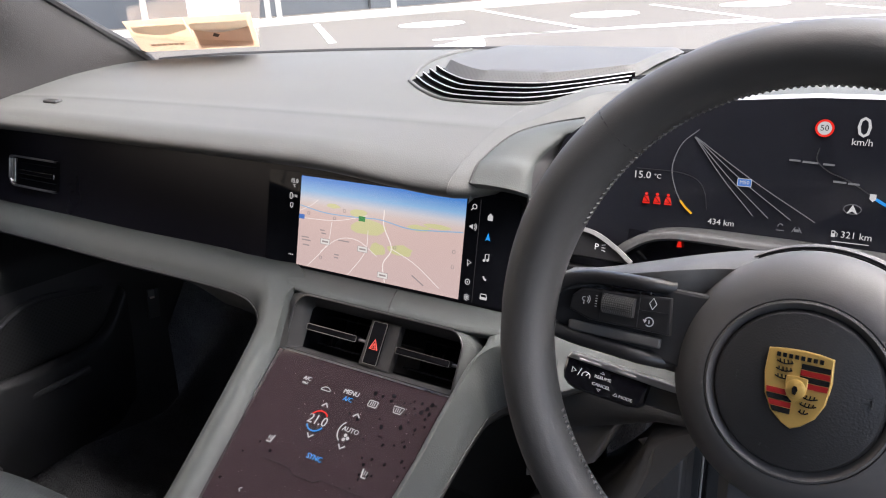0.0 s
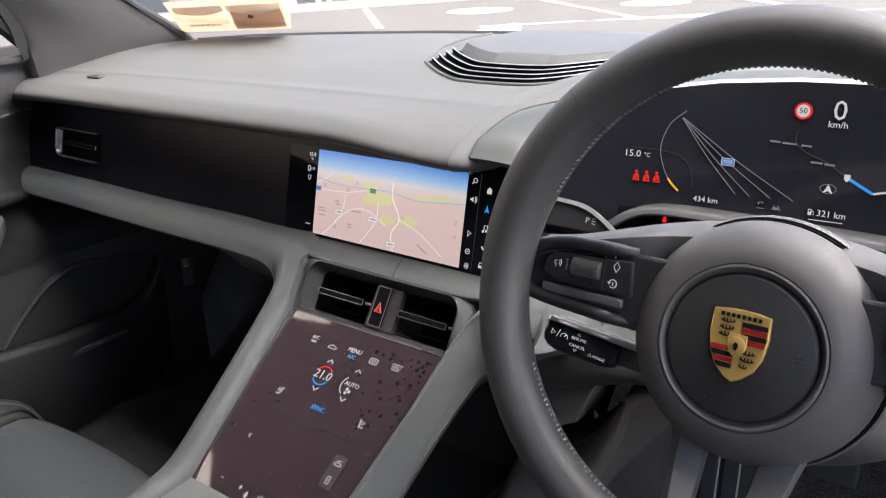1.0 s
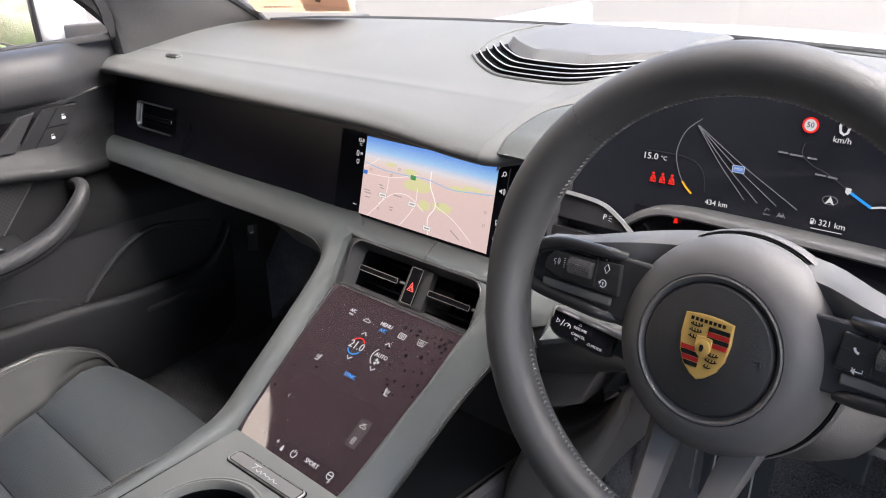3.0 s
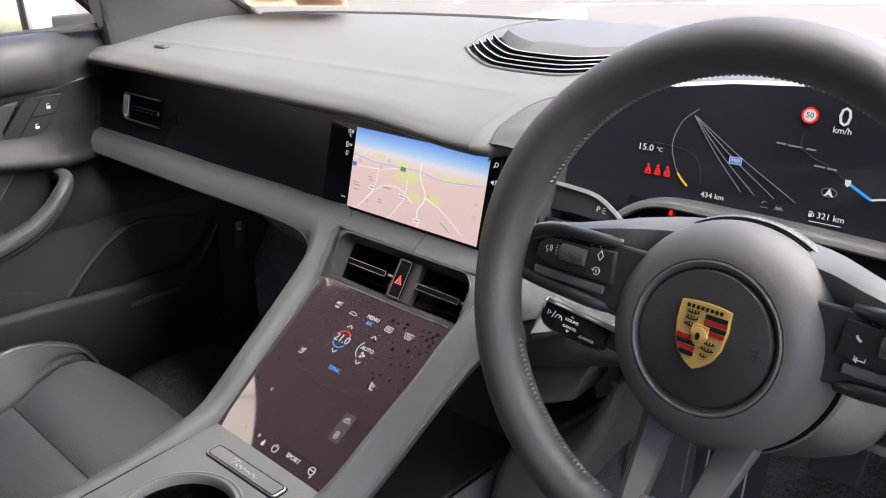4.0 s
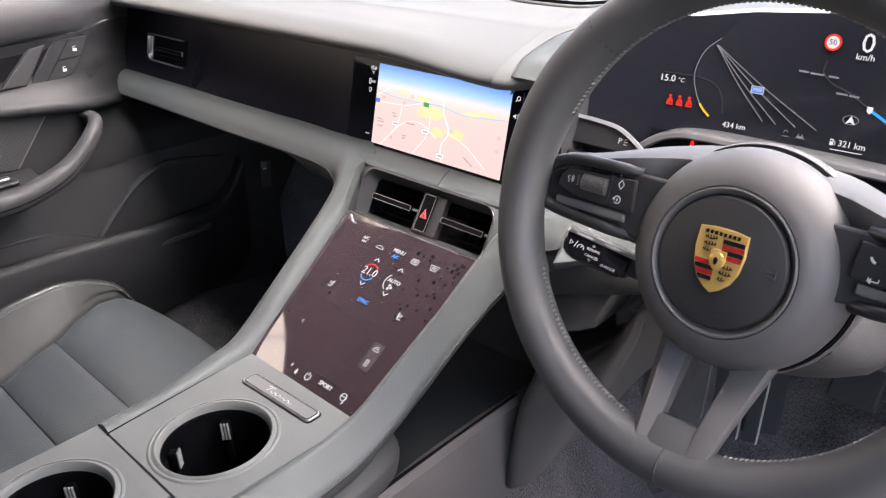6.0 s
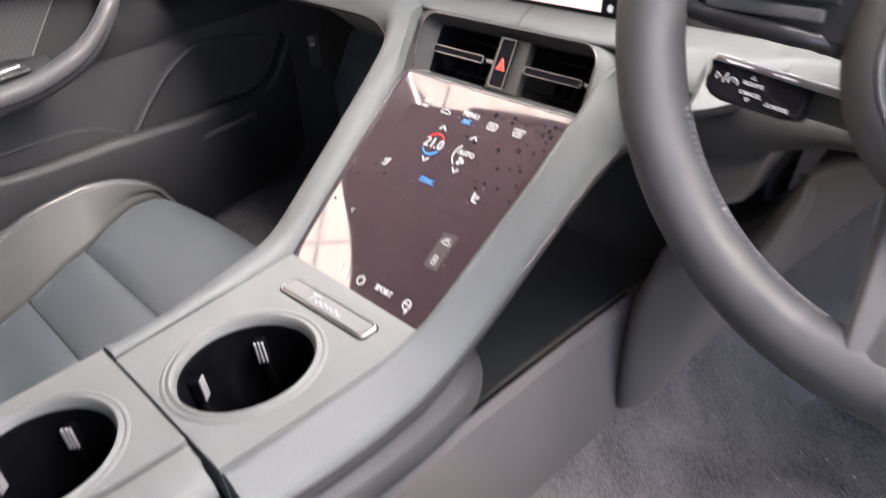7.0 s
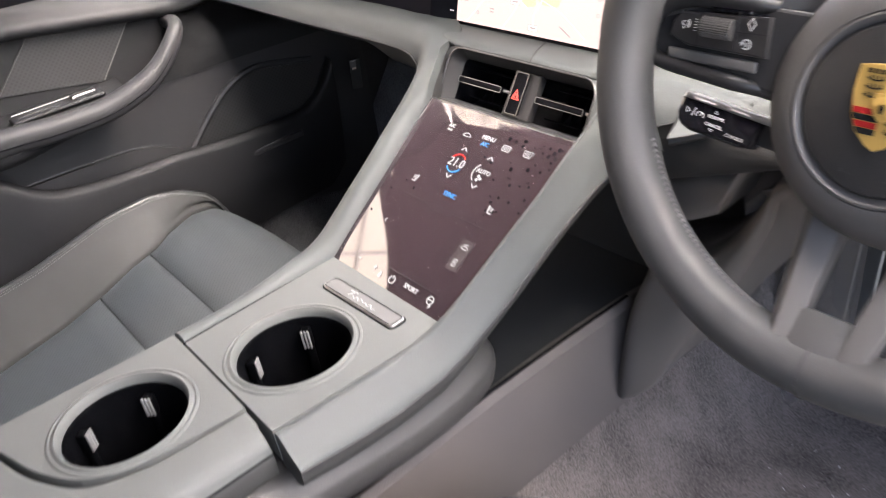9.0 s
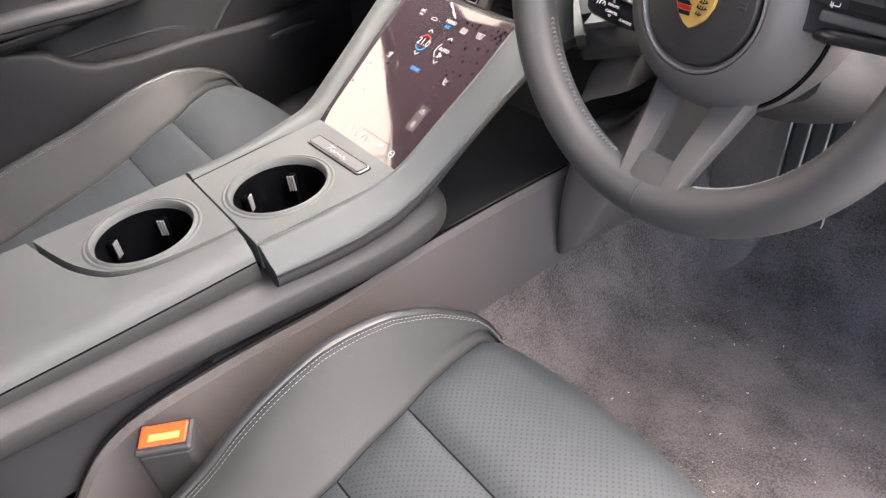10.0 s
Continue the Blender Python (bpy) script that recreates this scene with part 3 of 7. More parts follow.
for sx in (-1, 1):
    part("front_wing", rbox(0.05, 1.2, 0.60, (sx * 0.88, 1.0, 0.33), 0.02), BODY_WHITE, shell)
    part("footwell_side", rbox(0.03, 0.5, 0.62, (sx * 0.79, 0.40, 0.40), 0.005), DARK, shell)
# unseen panels added over the rear side windows to keep fill light out
for sx in (-1, 1):
    part("rear_light_block", rbox(0.05, 0.90, 0.40, (sx * 0.745, -1.38, 0.87), 0.01), HEADLINER, shell)
part("rear_side", rbox(0.06, 1.0, 0.85, (-0.80, -1.35, 0.30), 0.02), DARK, shell)
part("rear_side", rbox(0.06, 1.0, 0.85, (0.80, -1.35, 0.30), 0.02), DARK, shell)

wind = [[(x * (1 - 0.16 * u), 0.478 - 0.15 * (x / 0.8) ** 2 - u * (0.578 - 0.10 * (x / 0.8) ** 2), 0.735 - 0.012 * (x / 0.8) ** 2 + (0.395 - 0.04 * (x / 0.8) ** 2) * u + 0.035 * math.sin(math.pi * u))
         for x in np.linspace(-0.78, 0.78, 17)] for u in np.linspace(0, 1, 10)]
ws = thing("windscreen", (0, 0.47, 0.735), "clear curved windscreen glass", "windscreen", kind="structure")
pane = part("pane", sheet(wind, 0.004), glass, ws)
pane.visible_shadow = False
part("seal", sweep(spline([(-0.80, 0.345, 0.722), (-0.4, 0.44, 0.74), (0, 0.472, 0.744), (0.4, 0.44, 0.74), (0.80, 0.345, 0.722)], 30),
                   [(-0.004, -0.006), (0.006, -0.006), (0.006, 0.003), (-0.004, 0.003)]), DARK, ws, "black rubber windscreen seal")

# ---- floor ----


def floor_rows(sx, x0, c):
    cross = [(0.094, 0.262), (0.102, 0.235), (0.120, 0.185), (0.150, 0.135), (0.20, 0.110), (0.30, 0.104), (0.45, 0.104), (0.60, 0.106), (0.70, 0.125), (0.765, 0.20)]
    rows = []
    for y in np.linspace(-1.2, 0.60, 46):
        lift = 0.0 if y < 0.22 else 0.95 * (y - 0.22) * min(1.0, (y - 0.22) / 0.12)
        rows.append([(sx * x, y, z + lift + 0.004 * noise.noise((x * 7, y * 7, sx))) for x, z in spline(cross, 30)])
    return rows


tagged(new("floor", mesh_of("floor", skin(floor_rows(1, 0, 0)), CARPET)), "dusty grey-brown cut-pile carpet in the driver footwell", "carpet", kind="structure")
tagged(new("floor_passenger", mesh_of("floor_passenger", skin(floor_rows(-1, 0, 0)), CARPET_SHADE)), "carpet in the passenger footwell, its shade put in a darker colour", "carpet", kind="structure")

# ---- dashboard ----
dash = thing("dashboard", (0, 0.2, 0.60), "black leather dashboard with a gloss black band and soft padded roll", "dashboard")
TOP = [(0.482, 0.748), (0.44, 0.7495), (0.36, 0.7485), (0.27, 0.743), (0.20, 0.734), (0.158, 0.7275), (0.140, 0.7250), (0.133, 0.7235), (0.126, 0.7212), (0.085, 0.709),
       (0.062, 0.700), (0.050, 0.691), (0.0485, 0.684), (0.056, 0.678), (0.075, 0.674), (0.10, 0.672)]
LIP_RISE = 0.0105


def ease(u):
    u = min(1.0, max(0.0, u))
    return u * u * (3 - 2 * u)


def top_row(x):
    """The dash top across the car at x: it falls and draws back toward the doors."""
    e = max(0.0, (abs(x) - 0.55) / 0.25)
    drop, back = 0.006 * e * e, 0.13 * (x / 0.8) ** 2
    rise = LIP_RISE * (1 - ease((x + 0.12) / 0.17))
    out = []
    for k, (y, z) in enumerate(spline(TOP, 40)):
        f = min(1.0, max(0.0, (y - 0.06) / 0.40))
        out.append((x, y - back * f + 0.006 * e * e, z - drop - 0.012 * (x / 0.8) ** 2 * f + rise * ease((0.150 - y) / 0.10 if k < 25 else 1.0)))
    return out


xs = [-0.802, -0.800, -0.794] + list(np.linspace(-0.784, 0.055, 45))
rows = [top_row(x) for x in xs]
for k, s in ((0, 0.5), (1, 0.82), (2, 0.95)):
    mid = Vector((0, 0.26, 0.70))
    rows[k] = [(p[0], mid.y + (p[1] - mid.y) * (0.9 + 0.1 * s), mid.z + (p[2] - mid.z) * s) for p in rows[k]]
part("top_pad", sheet(rows, 0.004), LEATHER_LIT, dash, "smooth black leather dash top, daylight put in its colour")
# driver half: the pad draws forward to make room for the cluster, and swells behind it


def drv_row(x):
    s = ease((x - 0.058) / 0.085) * (1 - ease((x - 0.62) / 0.13))
    out = []
    for px, y, z in top_row(x):
        f = min(1.0, max(0.0, (y - 0.05) / 0.32))
        y2 = y + 0.135 * s * (1 - f) ** 1.3
        out.append((px, y2, z + s * 0.030 * math.exp(-((y2 - 0.19) / 0.085) ** 2) - s * 0.004))
    return out


part("top_pad", sheet([drv_row(x) for x in np.linspace(0.0552, 0.765, 60)], 0.004), LEATHER_LIT, dash, "smooth black leather dash top behind the cluster")
# rounded cheek between the dash top and the hollow of the cluster
cheek_out = spline([(0.071, 0.0600, 0.6915), (0.070, 0.0740, 0.7035), (0.0705, 0.0890, 0.7090), (0.072, 0.1050, 0.7140), (0.076, 0.1210, 0.7190), (0.083, 0.1360, 0.7225), (0.103, 0.1490, 0.7270), (0.135, 0.1500, 0.7335)], 30)
cheek_in = spline([(0.116, 0.0750, 0.6840), (0.113, 0.0850, 0.7010), (0.112, 0.0960, 0.7070), (0.1150, 0.1050, 0.7130), (0.120, 0.1150, 0.7185), (0.1265, 0.1250, 0.7235), (0.133, 0.1280, 0.7255), (0.142, 0.1300, 0.7275)], 30)
rows = []
for k, (a, b) in enumerate(zip(cheek_out, cheek_in)):
    a, b = Vector(a), Vector(b)
    w = min(1.0, (b - a).length / 0.03)
    out = Vector((0.3, -0.7, 0.6)).normalized()
    rows.append(spline([tuple(a - out * 0.003), tuple(a + out * 0.0012), tuple(a.lerp(b, 0.35) + out * 0.0045 * w), tuple(a.lerp(b, 0.75) + out * 0.004 * w), tuple(b), tuple(b + Vector((0.002, 0.006, -0.003)))], 20))
rows = [[(p[0], p[1] + 0.020, p[2] - 0.010) for p in rows[0]], [(p[0], p[1] + 0.004, p[2] - 0.005) for p in rows[0]]] + rows
# darker leather than the dash top: the shade of facing rearward painted in
part("cluster_cheek", sheet(rows, 0.002), LEATHER, dash, "padded leather cheek beside the cluster")
part("cavity_wall", sheet([[(p[0] - 0.001 + q * 0.2, p[1] + 0.004 + q, p[2] - 0.002 - 0.1 * q) for q in (0.0, 0.02, 0.06, 0.10)] for p in [(0.116, 0.073, 0.60)] + cheek_in], 0.002), DARK, dash)
part("seam", tube([Vector(p) + Vector((0.0004, -0.0010, 0.0012)) for p in cheek_out], 0.0009, 5), DARK, dash)
part("dash_seal", tube([Vector(top_row(x)[0]) + Vector((0, 0.001, 0.0010)) for x in np.linspace(-0.74, 0.70, 50)], 0.0032, 6), DARK, dash, "black strip where the dash meets the glass")
part("inner_cowl", rbox(0.62, 0.02, 0.16, (0.42, 0.225, 0.66), 0.005), DARK, dash)

BAND = face((0, 0.0735, 0.625), (1, 0, 0), (0, math.sin(radians(15)), math.cos(radians(15))))
part("gloss_band", plate(rounded(-0.80, -0.058, 0.112, 0.070, 0.004), -0.02, 0.0, 0.0008, BAND), BAND_BLACK, dash, "gloss black glass band with dust and reflections")
part("gloss_band", plate([(0.112, -0.058), (0.80, -0.058), (0.80, 0.0), (0.112, 0.0)], -0.03, -0.012, 0.0, BAND), SATIN, dash)

# soft roll that turns down into the console flanks
ROLL = [(-0.792, 0.063, 0.571), (-0.60, 0.063, 0.5715), (-0.42, 0.062, 0.571), (-0.27, 0.060, 0.573), (-0.185, 0.053, 0.575), (-0.140, 0.036, 0.575), (-0.112, 0.006, 0.563),
        (-0.099, -0.026, 0.541), (-0.090, -0.08, 0.506), (-0.083, -0.13, 0.474), (-0.077, -0.180, 0.443), (-0.076, -0.215, 0.433), (-0.0765, -0.27, 0.431), (-0.077, -0.342, 0.431)]
UPS = [(0, -0.12, 1)] * 4 + [(0.05, -0.15, 1), (-0.1, -0.25, 0.95), (-0.1, -0.42, 0.9)] + [(0, -0.54, 0.84)] * 3 + [(0, -0.42, 0.9), (0, -0.12, 1), (0, 0, 1), (0, 0, 1)]
SECTION = spline([(0.0, -0.012), (0.001, -0.002), (0.006, 0.006), (0.014, 0.0085), (0.024, 0.006), (0.034, -0.001), (0.0405, -0.010), (0.0425, -0.0135), (0.041, -0.017), (0.042, -0.026), (0.038, -0.036), (0.026, -0.043), (0.008, -0.044)], 30)
path, ups = spline(ROLL, 110), spline(UPS, 110)
INSET = lambda y: float(np.interp(y, [-0.345, -0.29, -0.22, -0.18, -0.14], [0.0125, 0.0085, 0.0040, 0.0015, 0.0]))
SWELL = lambda y: 0.0055 * ease((-0.165 - y) / 0.06)
left_path = [(p[0] + INSET(p[1]), p[1], p[2] + SWELL(p[1])) for p in path]
C0 = 0.005
NARROW = lambda y: float(np.interp(y, [-0.18, -0.08, -0.026, -0.012, 0.006, 0.036, 0.053, 0.060], [0.0, 0.004, 0.0105, 0.0135, 0.017, 0.029, 0.028, 0.0]))
rp, ru = [(p[0] - NARROW(p[1]), p[1], p[2]) for p in mirrored(path, C0)], mirrored(ups)


def roll_row(k, pp, uu, sgn, fat):
    """One cross-section of a roll: it slims along the console, where its seam drops."""
    a, b = Vector(pp[max(0, k - 1)]), Vector(pp[min(len(pp) - 1, k + 1)])
    t = (b - a).normalized()
    sd = t.cross(Vector(uu[k])).normalized() * sgn
    up = (t.cross(sd) * -sgn).normalized()
    y = pp[k][1]
    u = ease((-0.17 - y) / 0.14)
    w = (fat + (NARROW(y) / 0.0425 if sgn < 0 and pp[k][2] < 0.575 else 0.0)) * (1 - u) + 0.36 * u
    if sgn > 0 and y < -0.14:
        w += INSET(y) / 0.0425
    flat = 1 - 0.45 * u
    px = pp[k][0] if sgn > 0 else 2 * C0 - pp[k][0]
    if sgn < 0:
        w *= 1 - 0.45 * ease((-0.170 - px) / 0.05)
    near = ease((px + 0.30) / 0.08)
    lay, ext = ease((y + 0.05) / 0.04) * near, 0.018 * ease((y - 0.010) / 0.02) * near
    sec = []
    for x, z in SECTION:
        if x < 0.014 and z > -0.013:
            x, z = x - ext * (1 - x / 0.014) * (1.0 if sgn > 0 else 0.5), z + (0.0080 - 0.0060 * (1 - x / 0.014) * ext / 0.018 - z) * lay * (1.0 if z > -0.004 else 0.55)
        if x < 0.014 and z > -0.013:
            x, z = x - 0.003 * (1 - near), z + (0.0085 - z) * (1 - near) * 0.9
        if sgn < 0 and z < 0:
            z *= 1 - 0.6 * ease((-0.125 - px) / 0.05)
        if z < -0.0135:
            x, z = x - 0.55 * (-0.0135 - z) * (1 - near), -0.0135 + (z + 0.0135) * (0.68 + 0.32 * near)
        sec.append((x, z))
    return [Vector(pp[k]) + sd * (x * w) + up * (z * flat if z > 0 else z * (1 + 0.55 * u)) for x, z in sec]


def flank_row(k):
    """The driver's side roll along the console: it turns down to a seam and a short upright band."""
    old = roll_row(k, rp, ru, -1, 1.12)
    x, y, z = rp[k]
    b = ease((0.045 - y) / 0.05)
    if b <= 0:
        return old
    u = ease((-0.15 - y) / 0.06)
    xs = 0.1165 + 0.003 * ease((-0.20 - y) / 0.1)
    zs = float(np.interp(y, [-0.345, -0.30, -0.25, -0.21, -0.18, -0.15, -0.12, -0.09, -0.06, -0.03, 0.0, 0.05], [0.4165, 0.4125, 0.4105, 0.4135, 0.4230, 0.4365, 0.4520, 0.4690, 0.4850, 0.4990, 0.5090, 0.520]))
    low = zs - 0.010 - 0.005 * u
    crest, w = 0.0065 * (1 - u) + 0.0052 * u, xs - x
    ctrl = [(x, z - 0.012), (x + 0.0004, z - 0.002), (x + 0.004 - 0.002 * u, z + 0.7 * crest), (x + 0.0085, z + crest), (x + 0.42 * w, z + crest - 0.0025 - 0.0015 * u),
            (x + 0.70 * w, zs + 0.62 * (z - zs) - 0.001 * u), (x + 0.91 * w, zs + 0.30 * (z - zs)), (xs, zs), (xs - 0.0014, zs - 0.0030), (xs - 0.0010, 0.5 * (zs + low)), (xs - 0.0030, low), (xs - 0.014, low - 0.006), (x, low - 0.008)]
    new_row = [Vector((p[0], y, p[1])) for p in spline(ctrl, 30)]
    return [a.lerp(c, b) for a, c in zip(old, new_row)]


for sgn, rows in ((1, [roll_row(k, left_path, ups, 1, 1.0) for k in range(len(path))]), (-1, [flank_row(k) for k in range(len(rp))])):
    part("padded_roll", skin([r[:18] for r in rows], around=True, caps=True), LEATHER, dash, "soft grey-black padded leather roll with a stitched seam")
    part("roll_side", skin([r[17:] + [r[0]] for r in rows], around=True, caps=True), LEATHER_SHADE, dash, "leather side band under the seam, shade put in its colour")
    part("seam", tube([tuple(Vector(r[17]) + Vector((-0.0004 * sgn, -0.0002, 0.0002))) for r in rows], 0.0009, 5), DARK, dash)
# shelf above the vents
shelf = []
for x in np.linspace(-0.21, 0.22, 40):
    q = abs(x + 0.008)
    rear = 0.0165 + 0.016 * min(1.0, max(0.0, (q - 0.085) / 0.075)) ** 1.3
    shelf.append(spline([(x, 0.078, 0.5765), (x, 0.062, 0.577), (x, 0.5 * (0.062 + rear), 0.5792), (x, rear + 0.007, 0.5790), (x, rear + 0.0018, 0.5770), (x, rear, 0.5738), (x, rear + 0.004, 0.569), (x, rear + 0.02, 0.560)], 24))
part("vent_shelf", sheet(shelf, 0.003), LEATHER, dash, "black leather shelf over the centre vents")
part("seam", tube(spline([(-0.019, 0.062, 0.5772), (-0.010, 0.045, 0.5790), (-0.002, 0.030, 0.5796), (0.003, 0.0205, 0.5786), (0.004, 0.0165, 0.5745)], 20), 0.0006, 5), DARK, dash)
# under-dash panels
# passenger side in a deeper black: the shade under the roll is painted in
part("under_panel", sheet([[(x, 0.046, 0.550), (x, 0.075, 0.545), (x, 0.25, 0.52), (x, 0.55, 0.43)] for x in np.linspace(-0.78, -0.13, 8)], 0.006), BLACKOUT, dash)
part("under_panel", sheet([[(x, 0.03, 0.545), (x, 0.06, 0.53), (x, 0.25, 0.50), (x, 0.55, 0.42)] for x in np.linspace(0.15, 0.78, 8)], 0.006), DARK, dash)

# oval of slats and the speaker pad on the dash top
vent = thing("dash_top_vent", (0.0, 0.26, 0.735), "black crescent slats round a perforated speaker pad", "air vent")


def dz(x, y):
    """Height of the dash top there."""
    r = top_row(x)
    return float(np.interp(-y, [-p[1] for p in r[:24]], [p[2] for p in r[:24]]))


def drape(pts, lift=0.0):
    return [(x, y, dz(x, y) + lift) for x, y in pts]


FRONT = [(-0.127, 0.247), (-0.092, 0.220), (-0.050, 0.1965), (-0.020, 0.1915), (0.004, 0.191), (0.028, 0.1915), (0.058, 0.1965), (0.100, 0.220), (0.135, 0.247)]


def front_line(g, s, n=44):
    """The vent's front edge, moved back by g and drawn in by s."""
    return spline([(0.004 + (x - 0.004) * s, y + g) for x, y in FRONT], n)


edge_l = spline([(-0.166, 0.440), (-0.170, 0.390), (-0.160, 0.325), (-0.127, 0.247)], 16)
edge_r = [(0.008 - x, y) for x, y in edge_l][::-1]
rim_line = edge_l[:-1] + front_line(0, 1.0) + edge_r[1:]
part("trim", tube(drape(rim_line, 0.0006), 0.0022, 8), LEATHER_LIT, vent, "pale rounded edge of the recess")
# flat black sheet paints the shade between the slats
part("recess", sheet([drape(front_line(g, s), 0.0010) for g, s in ((0.002, 0.985), (0.03, 0.97), (0.060, 0.95))], 0.002), BLACKOUT, vent)
for k in range(4):
    ln = drape(front_line(0.006 + 0.0115 * k, 0.955 - 0.012 * k), 0.0032 + 0.0012 * k)
    slat = part("slat", sweep(ln, [(-0.0008, -0.004), (0.0010, -0.004), (0.0010, 0.0012), (-0.0008, 0.0012)]), BLACKOUT, vent)
    # bright tube drawn in for the light reflected along each slat
    part("slat_glint", tube([(p[0], p[1], p[2] + 0.0014) for p in ln], 0.0008, 6), BRIGHT_SILVER, slat, "light caught on the slat edge, drawn as a pale strip")
pad = []
for u in np.linspace(0, 1, 16):
    row = []
    for v, (x, y) in zip(np.linspace(-1, 1, 44), front_line(0.052, 0.90)):
        yb = y + (0.448 - y) * u
        x2 = x * (1 - 0.02 * u)
        side_e = min(1.0, (1 - abs(v)) / 0.05)
        edge = min(1.0, u / 0.06) * side_e * min(1.0, (1 - u) / 0.06 + 0.3)
        row.append((x2, yb, dz(x2, min(yb, 0.44)) + 0.0015 + 0.011 * edge ** 0.6 * (1 - 0.45 * u)))
    pad.append(row)
part("speaker_pad", sheet(pad, 0.003), GRILLE_TOP, vent, "finely perforated grey speaker cover")
single("light_sensor", rbox(0.030, 0.012, 0.004, (-0.612, 0.101, dz(-0.612, 0.101) + 0.001), 0.0018), SATIN, "small black sensor cover on the dash top", "sensor")

# ---- centre console ----
con = thing("centre_console", (0, -0.25, 0.11), "grey-black leather centre console with two cup holders", "console")
CZ = 0.437


def holed(outline, c, r, z, thick, rnd=0.002):
    """A plate with one round hole."""
    bm = bmesh.new()
    c = Vector(c)
    angles = sorted(set([2 * math.pi * k / 64 for k in range(64)] + [math.atan2(y - c.y, x - c.x) % (2 * math.pi) for x, y in outline]))
    poly = [Vector(p) for p in outline]
    inner, outer = [], []
    for a in angles:
        d = Vector((math.cos(a), math.sin(a)))
        best = None
        for p, q in zip(poly, poly[1:] + poly[:1]):
            e = q - p
            den = d.x * e.y - d.y * e.x
            if abs(den) < 1e-9:
                continue
            w = p - c
            t, s = (w.x * e.y - w.y * e.x) / den, (w.x * d.y - w.y * d.x) / den
            if t > 0 and -1e-6 <= s <= 1 + 1e-6 and (best is None or t < best):
                best = t
        inner.append(c + d * r)
        outer.append(c + d * best)
    rows = []
    for f, dzv in ((0, -thick), (0, -rnd * 0.3), (0.02, 0.0), (0.35, 0.0), (0.7, 0.0), (1.0, 0.0), (1.0, -thick)):
        rows.append([bm.verts.new((*(a.lerp(b, f)), z + dzv)) for a, b in zip(inner, outer)])
    n = len(angles)
    for p, q in zip(rows, rows[1:]):
        for k in range(n):
            bm.faces.new((p[k], p[(k + 1) % n], q[(k + 1) % n], q[k]))
    bmesh.ops.recalc_face_normals(bm, faces=bm.faces)
    return bm


CUP1, CUP2 = (0.0150, -0.2820), (-0.0112, -0.4170)
part("front_plate", holed([(-0.0755, -0.184), (-0.0645, -0.3425), (0.089, -0.3425), (0.090, -0.180)], CUP1, 0.050, CZ, 0.03), PLATE_LEATHER, con, "grey-black leather-covered console top")
part("plate_gap", tube([(-0.0768, -0.182, CZ - 0.0012), (-0.0710, -0.262, CZ - 0.0008), (-0.0652, -0.344, CZ - 0.0008)], 0.0013, 6), BLACKOUT, con)
EDGE = spline([(0.0512, -0.350), (0.0510, -0.366), (0.0460, -0.420), (0.030, -0.459), (-0.005, -0.483), (-0.050, -0.498), (-0.083, -0.506)], 26)
P2 = [(-0.083, -0.3448), (0.0505, -0.3448)] + EDGE
part("rear_plate", holed(P2, CUP2, 0.050, CZ + 0.0005, 0.03), PLATE_LEATHER, con, "grey-black leather-covered cup holder flap")
for c, up in ((CUP1, 0.0), (CUP2, 0.0005)):
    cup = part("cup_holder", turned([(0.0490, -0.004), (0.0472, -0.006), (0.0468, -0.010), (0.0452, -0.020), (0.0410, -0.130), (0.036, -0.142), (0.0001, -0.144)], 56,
                                    Matrix.Translation((*c, CZ + up))), CUP_SHADED_BLACK, con, "black cup holder with spring clips, inner shade put in its colour")
    part("rim", turned([(0.0580, 0.0002), (0.0570, 0.0012), (0.0556, 0.0014), (0.0546, 0.0006), (0.0536, 0.0008), (0.0524, 0.0022), (0.0508, 0.0026), (0.0494, 0.0012), (0.0482, -0.0030), (0.0472, -0.0090)], 56, Matrix.Translation((*c, CZ + up))), PLATE_LEATHER, cup, "grey soft-touch rim")
    for ang in (139, 224):
        m = Matrix.Translation((*c, CZ + up - 0.030)) @ Matrix.Rotation(radians(ang), 4, "Z")
        part("clip", joined(rbox(0.009, 0.0085, 0.019, (0.0400, 0, 0.008), 0.002, m=m), rbox(0.006, 0.007, 0.03, (0.0405, 0, -0.014), 0.002, m=m)), CUP_SHADED_BLACK, cup)
        part("clip_face", joined(*[rbox(0.002, 0.0020, 0.0185, (0.0352, -0.0028 + 0.0028 * k, 0.009), 0.0008, m=m) for k in range(3)]), RUBBER_PALE, cup, "pale rubber clip pad")
# badge plate
BADGE = face((0.0098, -0.2085, CZ), (1, 0.035, 0), (0, 1, 0))
plaque = part("badge_plate", plate(rounded(-0.0505, -0.0080, 0.0505, 0.0080, 0.004), 0.0, 0.0022, 0.0006, BADGE), BADGE_RIM, con, "chrome-rimmed name plate with a script mark")
part("badge_bed", plate(rounded(-0.0520, -0.0093, 0.0520, 0.0093, 0.005), -0.0005, 0.0006, 0.0, BADGE), BLACKOUT, plaque)
part("badge_face", plate(rounded(-0.0482, -0.0064, 0.0482, 0.0064, 0.0028), 0.0022, 0.0026, 0.0, BADGE), BADGE_METAL, plaque)
part("badge_line", stroke(rounded(-0.0487, -0.0068, 0.0487, 0.0068, 0.0030), 0.0008, 0.0005, True, on(BADGE, 0, 0, 0.0022)), BLACKOUT, plaque)
